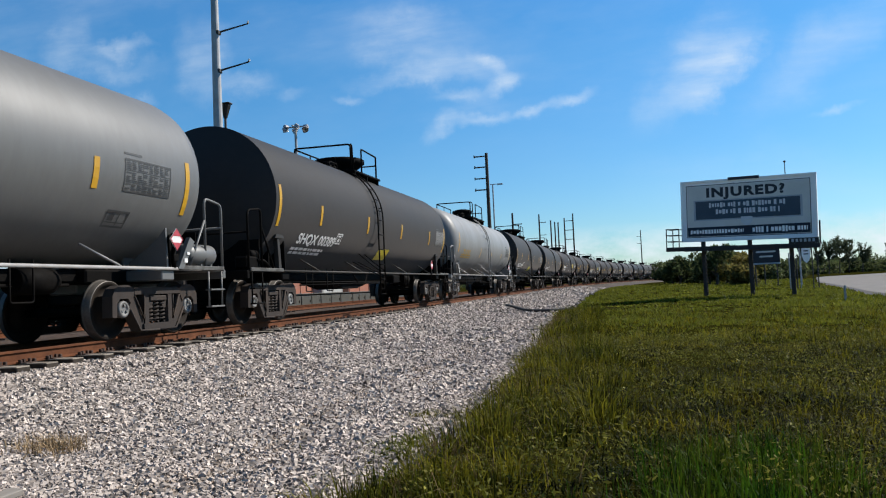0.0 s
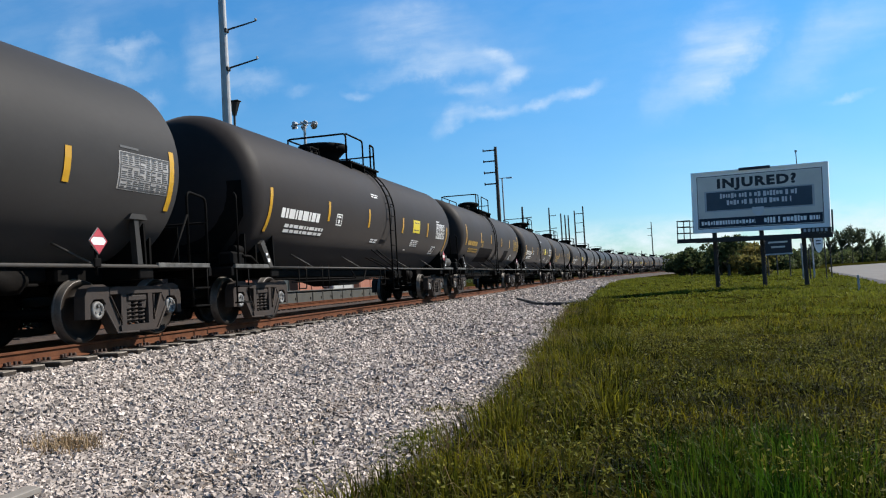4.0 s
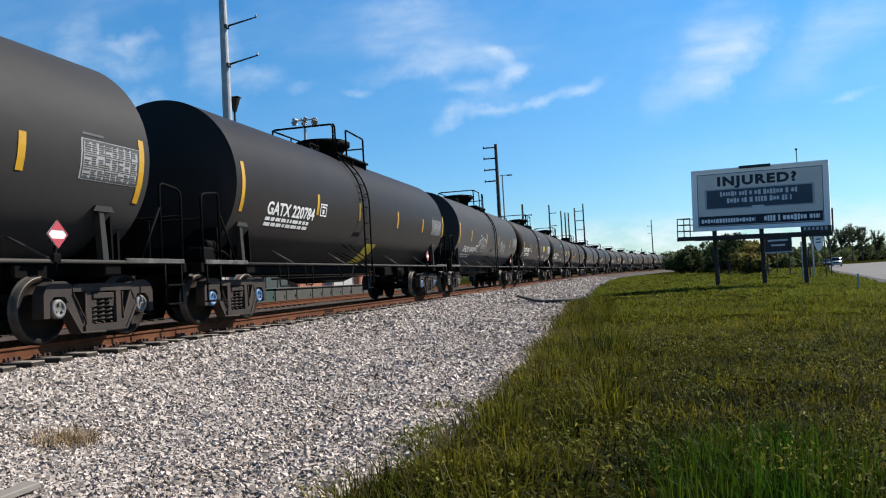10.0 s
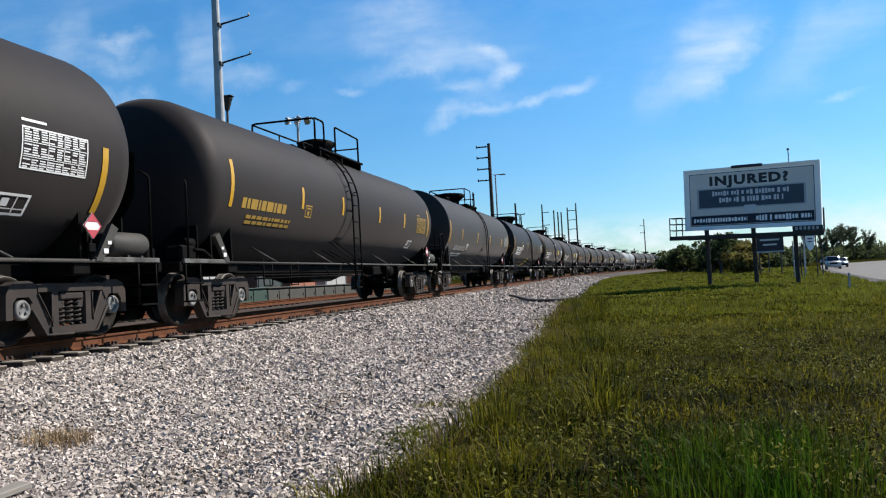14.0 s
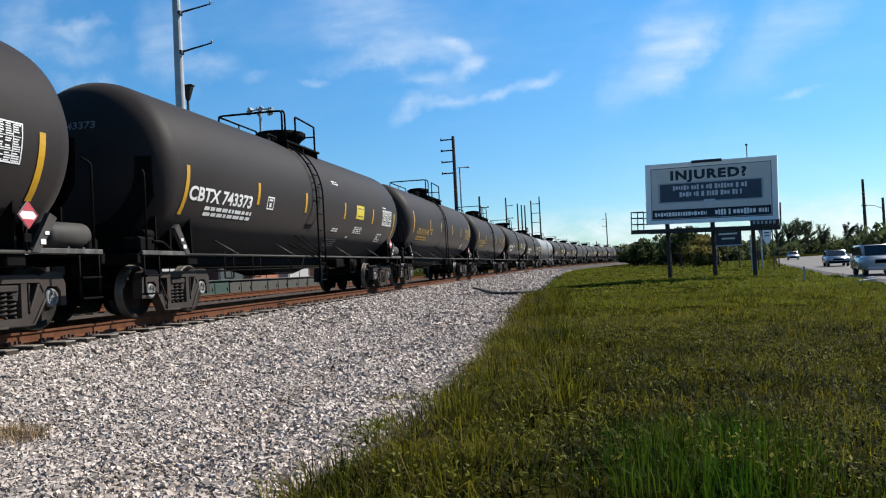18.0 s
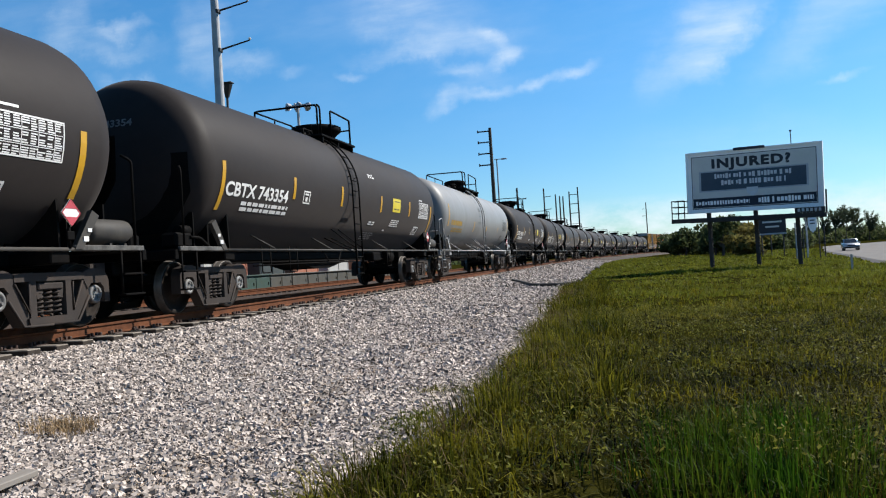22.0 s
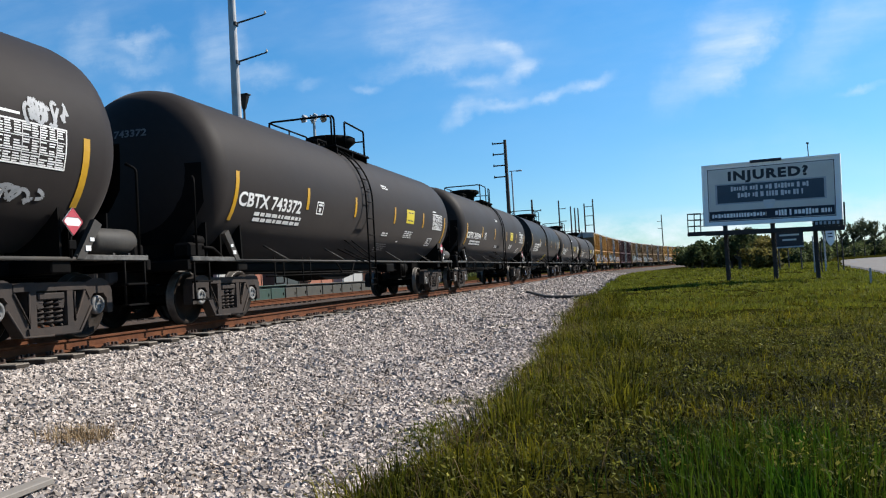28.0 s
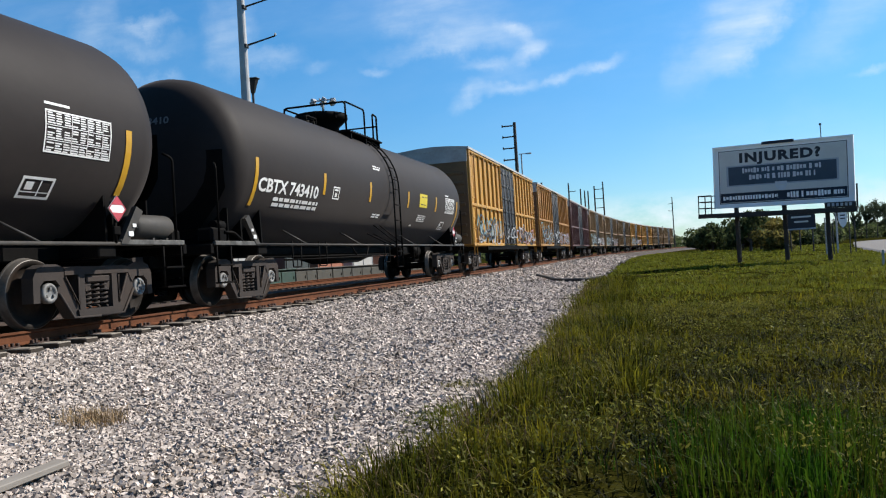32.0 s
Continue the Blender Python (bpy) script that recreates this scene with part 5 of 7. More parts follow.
BOX_MAROON = mat("boxcar_maroon", (0.0988, 0.0261, 0.0203), (0.0697, 0.0203, 0.0163), 0.6, scale=1.2, fine=12, dirt=(0.105, 0.0581, 0.0407), dirt_amount=0.5, bump=0.003, stretch=(1, 1, 0.4))
BOX_TAN = mat("boxcar_tan", (0.261, 0.157, 0.0581), (0.198, 0.116, 0.0465), 0.6, scale=1.2, fine=12, dirt=(0.116, 0.0639, 0.0349), dirt_amount=0.6, bump=0.003, stretch=(1, 1, 0.4))
CARS = [tank_car(*kind) for kind in TRAIN]
for colour, words, sprayed in ((BOX_YELLOW, "bright yellow", 1), (BOX_AMBER, "amber yellow", 2), (BOX_MAROON, "maroon red", 0), (BOX_TAN, "faded tan", 3), (BOX_TAN, "faded tan", 4),
                               (BOX_TAN, "faded tan", 0), (BOX_YELLOW, "bright yellow", 5), (BOX_YELLOW, "bright yellow", 0), (BOX_TAN, "faded tan", 0), (BOX_TAN, "faded tan", 0)):
    CARS.append(box_car(colour, words, sprayed))
# cars are not all of one length: how far each stands off an even spacing
CAR_SHIFT = [-0.05, 0.15, 0.08, -0.11, -0.05, -0.02, -0.02, -0.1, -0.1, 0.08, 0.18, -0.03, -0.03, 0.01, 0.15, 0.0, -0.06, -0.46, 0.05, 0.25,
             -0.08, -0.08, 0.08, 0.2, -0.1, 0.04, 0.1, 0.0, -0.38, -0.06, 0.06, 0.2, -0.06, -0.02] + [0.0] * 10


def first_car(t):
    """How far along the line the first car's middle stands at t seconds."""
    return 4.43 - 18.4326 * t + 0.00538 * t * t


def car_pose(s):
    a, b = on_track(s - 7.05, 0, 0), on_track(s + 7.05, 0, 0)
    way = b - a
    return Matrix.Translation((a + b) / 2) @ pose(0, 0, 0, 0, 0, -math.degrees(math.atan2(way.x, way.y)))


# ---------- numbers of small pieces as one mesh
def soup(name, verts, faces, material, label, category, smooth=False, kind="stuff"):
    me = bpy.data.meshes.new(name)
    nv, nf, k = len(verts), len(faces), faces.shape[1]
    me.vertices.add(nv)
    me.vertices.foreach_set("co", verts.astype(np.float32).ravel())
    me.loops.add(nf * k)
    me.loops.foreach_set("vertex_index", faces.astype(np.int32).ravel())
    me.polygons.add(nf)
    me.polygons.foreach_set("loop_start", np.arange(0, nf * k, k, dtype=np.int32))
    me.polygons.foreach_set("use_smooth", np.full(nf, smooth))
    me.update(calc_edges=True)
    me.materials.append(material)
    return tagged(new(name, me), label, category, kind=kind)


def track_xy(s, u):
    """Many places along the line at once."""
    a = np.clip(s - CURVE_AT, 0, CURVE_LEN) / CURVE_R
    x, y = CURVE_R * (1 - np.cos(a)), np.minimum(s, CURVE_AT) + CURVE_R * np.sin(a)
    return x + u * np.cos(a), y - u * np.sin(a)


rng = np.random.default_rng(11)
BLOCK = np.array([(x, y, z) for x in (-0.62, 0.62) for y in (-0.62, 0.62) for z in (-0.62, 0.62)])
BLOCK_F = np.array([(0, 1, 3), (0, 3, 2), (4, 6, 7), (4, 7, 5), (0, 4, 5), (0, 5, 1), (2, 3, 7), (2, 7, 6), (0, 2, 6), (0, 6, 4), (1, 5, 7), (1, 7, 3)])


def stones(name, bands, material, label, trail=False):
    ss, us, size = [], [], []
    for s0, s1, dens, r in bands:
        n = int((s1 - s0) * 5.6 * dens)
        s = rng.uniform(s0, s1, n)
        u = rng.uniform(0.98, 7.3, n)
        edge = np.array([grass_edge(q) for q in s])
        keep = u < edge + rng.normal(0, 0.12, n)
        # a trodden, sandy trail where fewer stones lie
        off = np.abs(u - 5.65 + 0.12 * np.sin(s * 0.9))
        keep &= (off < np.abs(rng.normal(0, 0.3, n))) if trail else (off > rng.uniform(0.05, 0.5, n)) | (rng.random(n) < 0.4)
        ss.append(s[keep]), us.append(u[keep]), size.append(rng.uniform(0.6, 1.35, keep.sum()) * r)
    s, u, r = (np.concatenate(q) for q in (ss, us, size))
    n = len(s)
    z = np.array([bed(a, b) for a, b in zip(u, s)]) + r * 0.4
    x, y = track_xy(s, u)
    v = BLOCK[None] * (1 + rng.normal(0, 0.16, (n, 8, 1))) + rng.normal(0, 0.13, (n, 8, 3))
    v = v * rng.uniform(0.7, 1.25, (n, 1, 3))
    q = rng.normal(size=(n, 4))
    w, i, j, k = (q / np.linalg.norm(q, axis=1)[:, None]).T
    turn = np.stack([np.stack([1 - 2 * (j * j + k * k), 2 * (i * j - k * w), 2 * (i * k + j * w)], -1),
                     np.stack([2 * (i * j + k * w), 1 - 2 * (i * i + k * k), 2 * (j * k - i * w)], -1),
                     np.stack([2 * (i * k - j * w), 2 * (j * k + i * w), 1 - 2 * (i * i + j * j)], -1)], 1)
    v = np.einsum("nab,nvb->nva", turn, v) * np.array([1, 1, 0.85])
    v = v * r[:, None, None] + np.stack([x, y, z], -1)[:, None]
    f = BLOCK_F[None] + 8 * np.arange(n)[:, None, None]
    return soup(name, v.reshape(-1, 3), f.reshape(-1, 3), material, label, "gravel")


stones("ballast_stones", ((2.5, 6, 1900, 0.02), (6, 9, 1300, 0.0245), (9, 16, 680, 0.032), (16, 30, 300, 0.045), (30, 60, 110, 0.066), (60, 110, 30, 0.105), (0.5, 2.5, 800, 0.026), (-9, 0.5, 260, 0.036)), STONE, "loose pale grey crushed stones beside the rails")
stones("trail_grit", ((2.5, 7, 2600, 0.012), (7, 12, 1700, 0.015), (12, 26, 500, 0.026)), GRIT, "sandy fine grit along the trodden trail in the gravel", True)


def blades(name, s, u, tall, wide, material, label, lean=0.45, on_bed=False, clump=0, spread=0.05):
    """Grass: every blade a bent, tapering strip. clump: blades to a tuft, which lean out from its middle."""
    n = len(s)
    x, y = track_xy(s, u)
    z = np.array([max(bed(a, b) if on_bed else -9, ground_z(a, b)) for a, b in zip(u, s)])
    ang = rng.uniform(0, 6.283, n * max(1, clump))
    if clump:
        x, y, z, tall, wide = (np.repeat(q, clump) for q in (x, y, z, tall, wide))
        n *= clump
        off = np.abs(rng.normal(0, spread, n)) * (0.5 + tall / 0.2)
        x, y = x + off * np.cos(ang), y + off * np.sin(ang)
        tall = tall * rng.uniform(0.45, 1.2, n)
        tilt = np.abs(rng.normal(lean * 0.6, lean * 0.7, n))
    else:
        tilt = rng.normal(0, lean, n)
    face = ang + 1.57 + rng.normal(0, 0.6, n)
    side = np.stack([np.cos(face), np.sin(face), np.zeros(n)], -1) * wide[:, None] / 2
    way = np.stack([np.cos(ang), np.sin(ang), np.zeros(n)], -1)
    base = np.stack([x, y, z - 0.02], -1)
    mid = base + way * (tall * tilt * 0.35)[:, None] + np.array([0, 0, 0.6]) * tall[:, None]
    tip = base + way * (tall * tilt)[:, None] + np.array([0, 0, 1.0]) * (tall * (1 - 0.35 * np.minimum(np.abs(tilt), 1.6)))[:, None]
    v = np.stack([base - side, base + side, mid + side * 0.7, mid - side * 0.7, tip], 1)
    f = np.array([(0, 1, 2), (0, 2, 3), (3, 2, 4)])[None] + 5 * np.arange(n)[:, None, None]
    return soup(name, v.reshape(-1, 3), f.reshape(-1, 3), material, label, "grass")


def field(s0, s1, dens, u_of=lambda s: 5.0 + 0 * s, right=None):
    """Random places on the verge between the gravel's edge and the view's right border."""
    far = max(12.0, 11.5 + 0.40 * s1)
    n = int((s1 - s0) * (far - 4.5) * dens)
    s, u = rng.uniform(s0, s1, n), rng.uniform(4.5, far, n)
    edge = np.array([grass_edge(q) for q in s])
    keep = (u > edge + rng.normal(0.06, 0.12, n)) & (u < np.maximum(11.6, 11.0 + 0.40 * s))
    # no grass on the road
    x, y = track_xy(s, u)
    keep &= x < road_edge(y) - 0.2
    return s[keep], u[keep]


def clumpy(s, u, f=0.5):
    return np.array([noise.noise((a * f, b * f, 2.5)) for a, b in zip(s, u)])


def meadow(name, bands, material, label, lean, clump, spread, patchy=0.9):
    got = [[], [], [], []]
    for s0, s1, dens, h, w in bands:
        s, u = field(s0, s1, dens)
        thin = rng.random(len(s)) < np.clip(0.62 + patchy * clumpy(s, u, 0.55), 0.1, 1)
        s, u = s[thin], u[thin]
        h_all = np.maximum(h * (0.95 + 0.8 * clumpy(s, u)) * rng.uniform(0.5, 1.35, len(s)), 0.05)
        for q, v in zip(got, (s, u, h_all, w * rng.uniform(0.7, 1.4, len(s)))):
            q.append(v)
    blades(name, *(np.concatenate(q) for q in got), material, label, lean, clump=clump, spread=spread)


meadow("weedy_grass", ((-9, 3, 42, 0.12, 0.018), (3, 8, 225, 0.115, 0.011), (8, 15, 140, 0.13, 0.014)), WEEDY, "tangled olive-brown weedy grass near the gravel", 1.5, 11, 0.06)
meadow("meadow_grass", ((3, 8, 66, 0.14, 0.013), (8, 15, 76, 0.15, 0.015), (14, 19, 46, 0.15, 0.018), (19, 30, 24, 0.15, 0.022)), GRASS, "uneven yellow-green meadow grass on the verge", 0.8, 8, 0.05, 2.2)
meadow("short_turf", ((14, 20, 14, 0.12, 0.018), (20, 30, 38, 0.13, 0.026), (30, 60, 15, 0.15, 0.042), (60, 140, 3.6, 0.18, 0.09)), FARGRASS, "short yellow-green turf under the billboard", 0.9, 11, 0.07)
# brighter, taller grass by the camera
n = 260
s = rng.uniform(3.7, 5.6, n)
u = rng.normal(9.2, 0.34, n) + 0.2 * (s - 4)
blades("lush_grass", s, u, rng.uniform(0.14, 0.36, n), rng.uniform(0.006, 0.011, n), LUSH, "bright green lush grass patch", 0.45, clump=10)
# rank fringe along the gravel
n = 2200
s = np.concatenate([rng.uniform(3, 14, 1300), rng.uniform(14, 34, 900)])
u = np.array([grass_edge(q) for q in s]) + 0.05 + np.abs(rng.normal(0.05, 0.35, n))
keep = clumpy(s, u, 0.9) > -0.2
blades("fringe_grass", s[keep], u[keep], rng.uniform(0.1, 0.34, n)[keep], rng.uniform(0.006, 0.013, n)[keep], GRASS, "rank grass fringe leaning over the gravel edge", 0.9, clump=12)
# tall tussocks that stand over the gravel's edge
n = 95
s = np.concatenate([rng.uniform(5.5, 12, 40), rng.uniform(12, 28, 55)])
u = np.array([grass_edge(q) for q in s]) + rng.uniform(0.15, 1.3, n)
blades("edge_tussocks", s, u, rng.uniform(0.22, 0.4, n) * (1 + 0.012 * s), rng.uniform(0.009, 0.013, n) * (0.8 + 0.04 * s), TUSSOCK, "tall olive grass tussocks along the gravel edge", 0.8, clump=70, spread=0.07)
n = 3200
s = rng.uniform(3, 30, n)
u = np.array([grass_edge(q) for q in s]) + np.abs(rng.normal(0.0, 0.35, n))
blades("dry_grass", s, u, rng.uniform(0.08, 0.34, n), rng.uniform(0.005, 0.01, n), STRAW, "dry straw-coloured grass stalks at the gravel edge", 0.9, True)
# small weed leaves over the near part
s, u = field(3.2, 16, 700)
keep = clumpy(s, u, 1.3) > -0.05
s, u = s[keep], u[keep]
n = len(s)
x, y = track_xy(s, u)
z = np.array([ground_z(q, w) for q, w in zip(u, s)]) + rng.uniform(0.05, 0.24, n)
p = np.stack([x, y, z], -1)
a, t = rng.normal(size=(n, 3)) * 0.0095, rng.normal(size=(n, 3)) * 0.0045
soup("weed_leaves", np.stack([p - a, p + t, p + a, p - t], 1).reshape(-1, 3), np.arange(4 * n).reshape(-1, 4), SEED, "small olive weed leaves scattered over the grass", "grass")


def tuft(name, s, u, n, spread, tall, material, label):
    ss, uu = rng.normal(s, spread, n), rng.normal(u, spread, n)
    return tagged(blades(name, ss, uu, rng.uniform(0.4, 1, n) * tall, rng.uniform(0.006, 0.012, n), material, label, 0.9, True), category="weed", kind="stuff" if name == "green_weed" else "thing")


tuft("dry_weed", 5.5, 4.0, 420, 0.13, 0.2, DRY_WEED, "small dry straw-brown weed growing in gravel")
tuft("green_weed", 7.3, 6.68, 220, 0.12, 0.12, GRASS, "small dark green weed at the edge of the gravel")
tuft("green_weed", 6.0, 6.9, 900, 0.2, 0.09, FARGRASS, "low light green weed patch at the gravel edge")
tuft("dark_weed", 8.24, 4.2, 90, 0.07, 0.1, STRAW, "small withered weed lying in gravel")
tuft("dark_weed", 16.9, 5.5, 80, 0.1, 0.14, GRASS, "small dark weed in gravel")

# black hose lying across the gravel
bm = bmesh.new()
hose_pts = [(3.0, 36.4), (3.5, 34.8), (4.0, 33.2), (4.45, 31.9), (5.0, 30.8), (5.6, 30.5), (6.3, 30.7)]
pipe(bm, [on_track(s, u, bed(u, s) + 0.085) for u, s in hose_pts], 0.085, 8)
tagged(part("drain_pipe", bm, RUBBER), "black plastic drain pipe lying bent on the gravel", "pipe")
bm = bmesh.new()
box(bm, (0, 0, 0), (0.1, 0.8, 0.04), 0.006)
plank = part("plank", bm, PLANK)
plank.matrix_world = pose(4.95, 3.65, bed(4.95, 3.65) + 0.055, 2, 3, -3)
tagged(plank, "pale weathered wooden plank lying on the gravel", "plank")


# ---------- billboard
def billboard():
    sign = thing("billboard", "grey and navy advertising billboard on three dark steel posts in grass", "billboard", at=pose(15.15, 45.5, -0.62, 0, 0, -17.9))
    W, H, zc = 7.06, 3.44, 4.74
    lean = Matrix.Translation((0, 0, zc)) @ pose(0, 0, 0, 0, 1.7)

    def flat(name, x0, z0, x1, z1, y, thick, material, parent, label=""):
        bm = bmesh.new()
        box(bm, ((x0 + x1) / 2, y, (z0 + z1) / 2), (abs(x1 - x0), thick, abs(z1 - z0)), 0.004 if thick > 0.02 else 0)
        return part(name, bm, material, parent, label)

    panel = flat("panel", -W / 2, -H / 2, W / 2, H / 2, 0, 0.16, SIGN_WHITE, sign, "white-bordered panel")
    panel.matrix_local = lean
    # u from 0 to 1 across, v from 0 to 1 downwards
    X, Z = lambda u: (u - 0.5) * W, lambda v: (0.5 - v) * H
    for a, b, c, d in ((0, 0, 1, 0.03), (0, 0.97, 1, 1), (0, 0.03, 0.016, 0.97), (0.984, 0.03, 1, 0.97)):
        flat("frame", X(a), Z(b), X(c), Z(d), -0.1, 0.1, SIGN_WHITE, panel)
    flat("poster", X(0.047), Z(0.085), X(0.953), Z(0.925), -0.084, 0.012, SIGN_GREY, panel, "grey printed poster")
    flat("poster_outline", X(0.042), Z(0.075), X(0.958), Z(0.935), -0.082, 0.008, SIGN_INK, panel)
    flat("name_field", X(0.1), Z(0.325), X(0.9), Z(0.66), -0.092, 0.006, SIGN_SILVER, panel)
    flat("name_field", X(0.115), Z(0.345), X(0.885), Z(0.64), -0.097, 0.006, SIGN_SLATE, panel, "slate blue field")
    flat("foot_band", X(0.05), Z(0.765), X(0.95), Z(0.915), -0.092, 0.006, SIGN_NAVY, panel)
    flat("top_clip", X(0.37), Z(-0.02), X(0.6), Z(0.025), -0.16, 0.03, SIGN_NAVY, panel)
    bm = text_mesh("INJURED?", 0.86, bold=0.05, apart=1.18)
    xs, ys = [v.co.x for v in bm.verts], [v.co.y for v in bm.verts]
    for v in bm.verts:
        v.co = ((X(0.2) + (v.co.x - min(xs)) / (max(xs) - min(xs)) * 0.58 * W), -0.0925, Z(0.275) + v.co.y / max(ys) * 0.15 * H)
    part("headline", bm, SIGN_INK, panel, "dark bold word INJURED?")
    r = random.Random(3)

    def print_bars(u0, u1, v0, v1, material, y):
        bm = bmesh.new()
        u = u0
        while u < u1:
            w = min(r.uniform(0.012, 0.022), u1 - u)
            x0, x1 = X(u), X(u + w)
            k = r.random()
            box(bm, ((x0 + x1) / 2, y, Z(v0 + (v1 - v0) * 0.5)), ((x1 - x0), 0.004, H * (v1 - v0) * (1 if k < 0.6 else 0.72)))
            u += w + (0.006 if r.random() < 0.85 else 0.02)
        part("print_line", bm, material, panel)

    print_bars(0.22, 0.78, 0.375, 0.455, SIGN_PALE, -0.102)
    print_bars(0.27, 0.74, 0.485, 0.565, SIGN_PALE, -0.102)
    print_bars(0.07, 0.475, 0.81, 0.875, SIGN_WHITE, -0.097)
    print_bars(0.54, 0.93, 0.795, 0.885, SIGN_WHITE, -0.097)
    bm = bmesh.new()
    for pts, y0 in (([(-0.3, 0.2), (0.3, 0.2), (0.3, -0.05), (0.18, -0.22), (0, -0.3), (-0.18, -0.22), (-0.3, -0.05)], -0.104),):
        a = [bm.verts.new((X(0.5) + x, y0, Z(0.68) + z)) for x, z in pts]
        b = [bm.verts.new((X(0.5) + x, y0 - 0.01, Z(0.68) + z)) for x, z in pts]
        bm.faces.new(a[::-1]), bm.faces.new(b)
        for i in range(len(pts)):
            bm.faces.new((a[i], a[(i + 1) % len(pts)], b[(i + 1) % len(pts)], b[i]))
    bmesh.ops.recalc_face_normals(bm, faces=bm.faces)
    shield = part("shield", bm, SIGN_PALE, panel, "silver shield emblem")
    flat("shield_field", X(0.5) - 0.17, Z(0.68) - 0.02, X(0.5) + 0.17, Z(0.68) + 0.02, -0.117, 0.004, SIGN_GREY, shield)
    # back bracing, apron and walkway
    deck = flat("walkway", -W / 2 - 0.75, 2.62, W / 2 + 0.1, 2.72, -0.55, 0.75, DARK_STEEL, sign, "dark steel service walkway")
    deck.matrix_local = Matrix.Translation((0, 0, 2.67)) @ pose(0, 0, 0, 0, 1.7) @ Matrix.Translation((0, 0, -2.67))
    flat("beam", -W / 2 - 0.75, 2.48, W / 2 + 0.1, 2.66, -0.95, 0.06, DARK_STEEL, deck)
    flat("beam", -W / 2, 2.48, W / 2, 2.7, 0.12, 0.1, DARK_STEEL, deck)
    flat("number_plate", W / 2 - 1.35, 2.72, W / 2 + 0.05, 3.0, -0.96, 0.02, DARK_STEEL, deck)
    bm = bmesh.new()
    for k in range(6):
        box(bm, (W / 2 - 1.2 + k * 0.2, -0.975, 2.87), (0.12, 0.008, 0.16))
    part("plate_print", bm, SIGN_SILVER, deck)
    for x in np.linspace(-W / 2 + 0.3, W / 2 - 0.3, 9):
        flat("bracket", x - 0.03, 2.5, x + 0.03, 2.64, -0.5, 0.9, DARK_STEEL, deck)
    for x in (-W / 2 - 0.72, -W / 2 - 0.36, -W / 2 - 0.02):
        bm = bmesh.new()
        rod(bm, (x, -0.92, 2.7), (x, -0.92, 3.75), 0.03, 6)
        part("rail_post", bm, DARK_STEEL, deck)
    for z in (3.05, 3.4, 3.74):
        bm = bmesh.new()
        pipe(bm, [(-W / 2 - 0.02, -0.92, z), (-W / 2 - 0.74, -0.92, z), (-W / 2 - 0.74, -0.15, z), (-W / 2 - 0.02, -0.15, z)], 0.024, 6)
        part("guard_rail", bm, DARK_STEEL, deck)
    flat("end_plate", W / 2 + 0.02, 2.7, W / 2 + 0.1, 3.9, -0.5, 0.08, DARK_STEEL, deck)
    for x, y in ((-2.45, 0.1), (0.0, 0.3), (2.1, 0.25)):
        bm = bmesh.new()
        box(bm, (x, y + 0.11, 2.9), (0.2, 0.025, 5.9)), box(bm, (x, y - 0.11, 2.9), (0.2, 0.025, 5.9)), box(bm, (x, y, 2.9), (0.025, 0.2, 5.9))
        part("post", bm, DARK_STEEL, sign, "rusting steel I-beam post")
    for z in (3.2, 4.6, 6.0):
        flat("stringer", -W / 2 + 0.1, z - 0.06, W / 2 - 0.1, z + 0.06, 0.16, 0.1, DARK_STEEL, sign)
    bm = bmesh.new()
    rod(bm, (2.05, 0.1, 6.3), (2.05, 0.1, 7.1), 0.025, 6)
    box(bm, (2.05, 0.1, 7.12), (0.12, 0.12, 0.1), 0.02)
    part("antenna", bm, DARK_STEEL, sign)
    return sign


billboard()


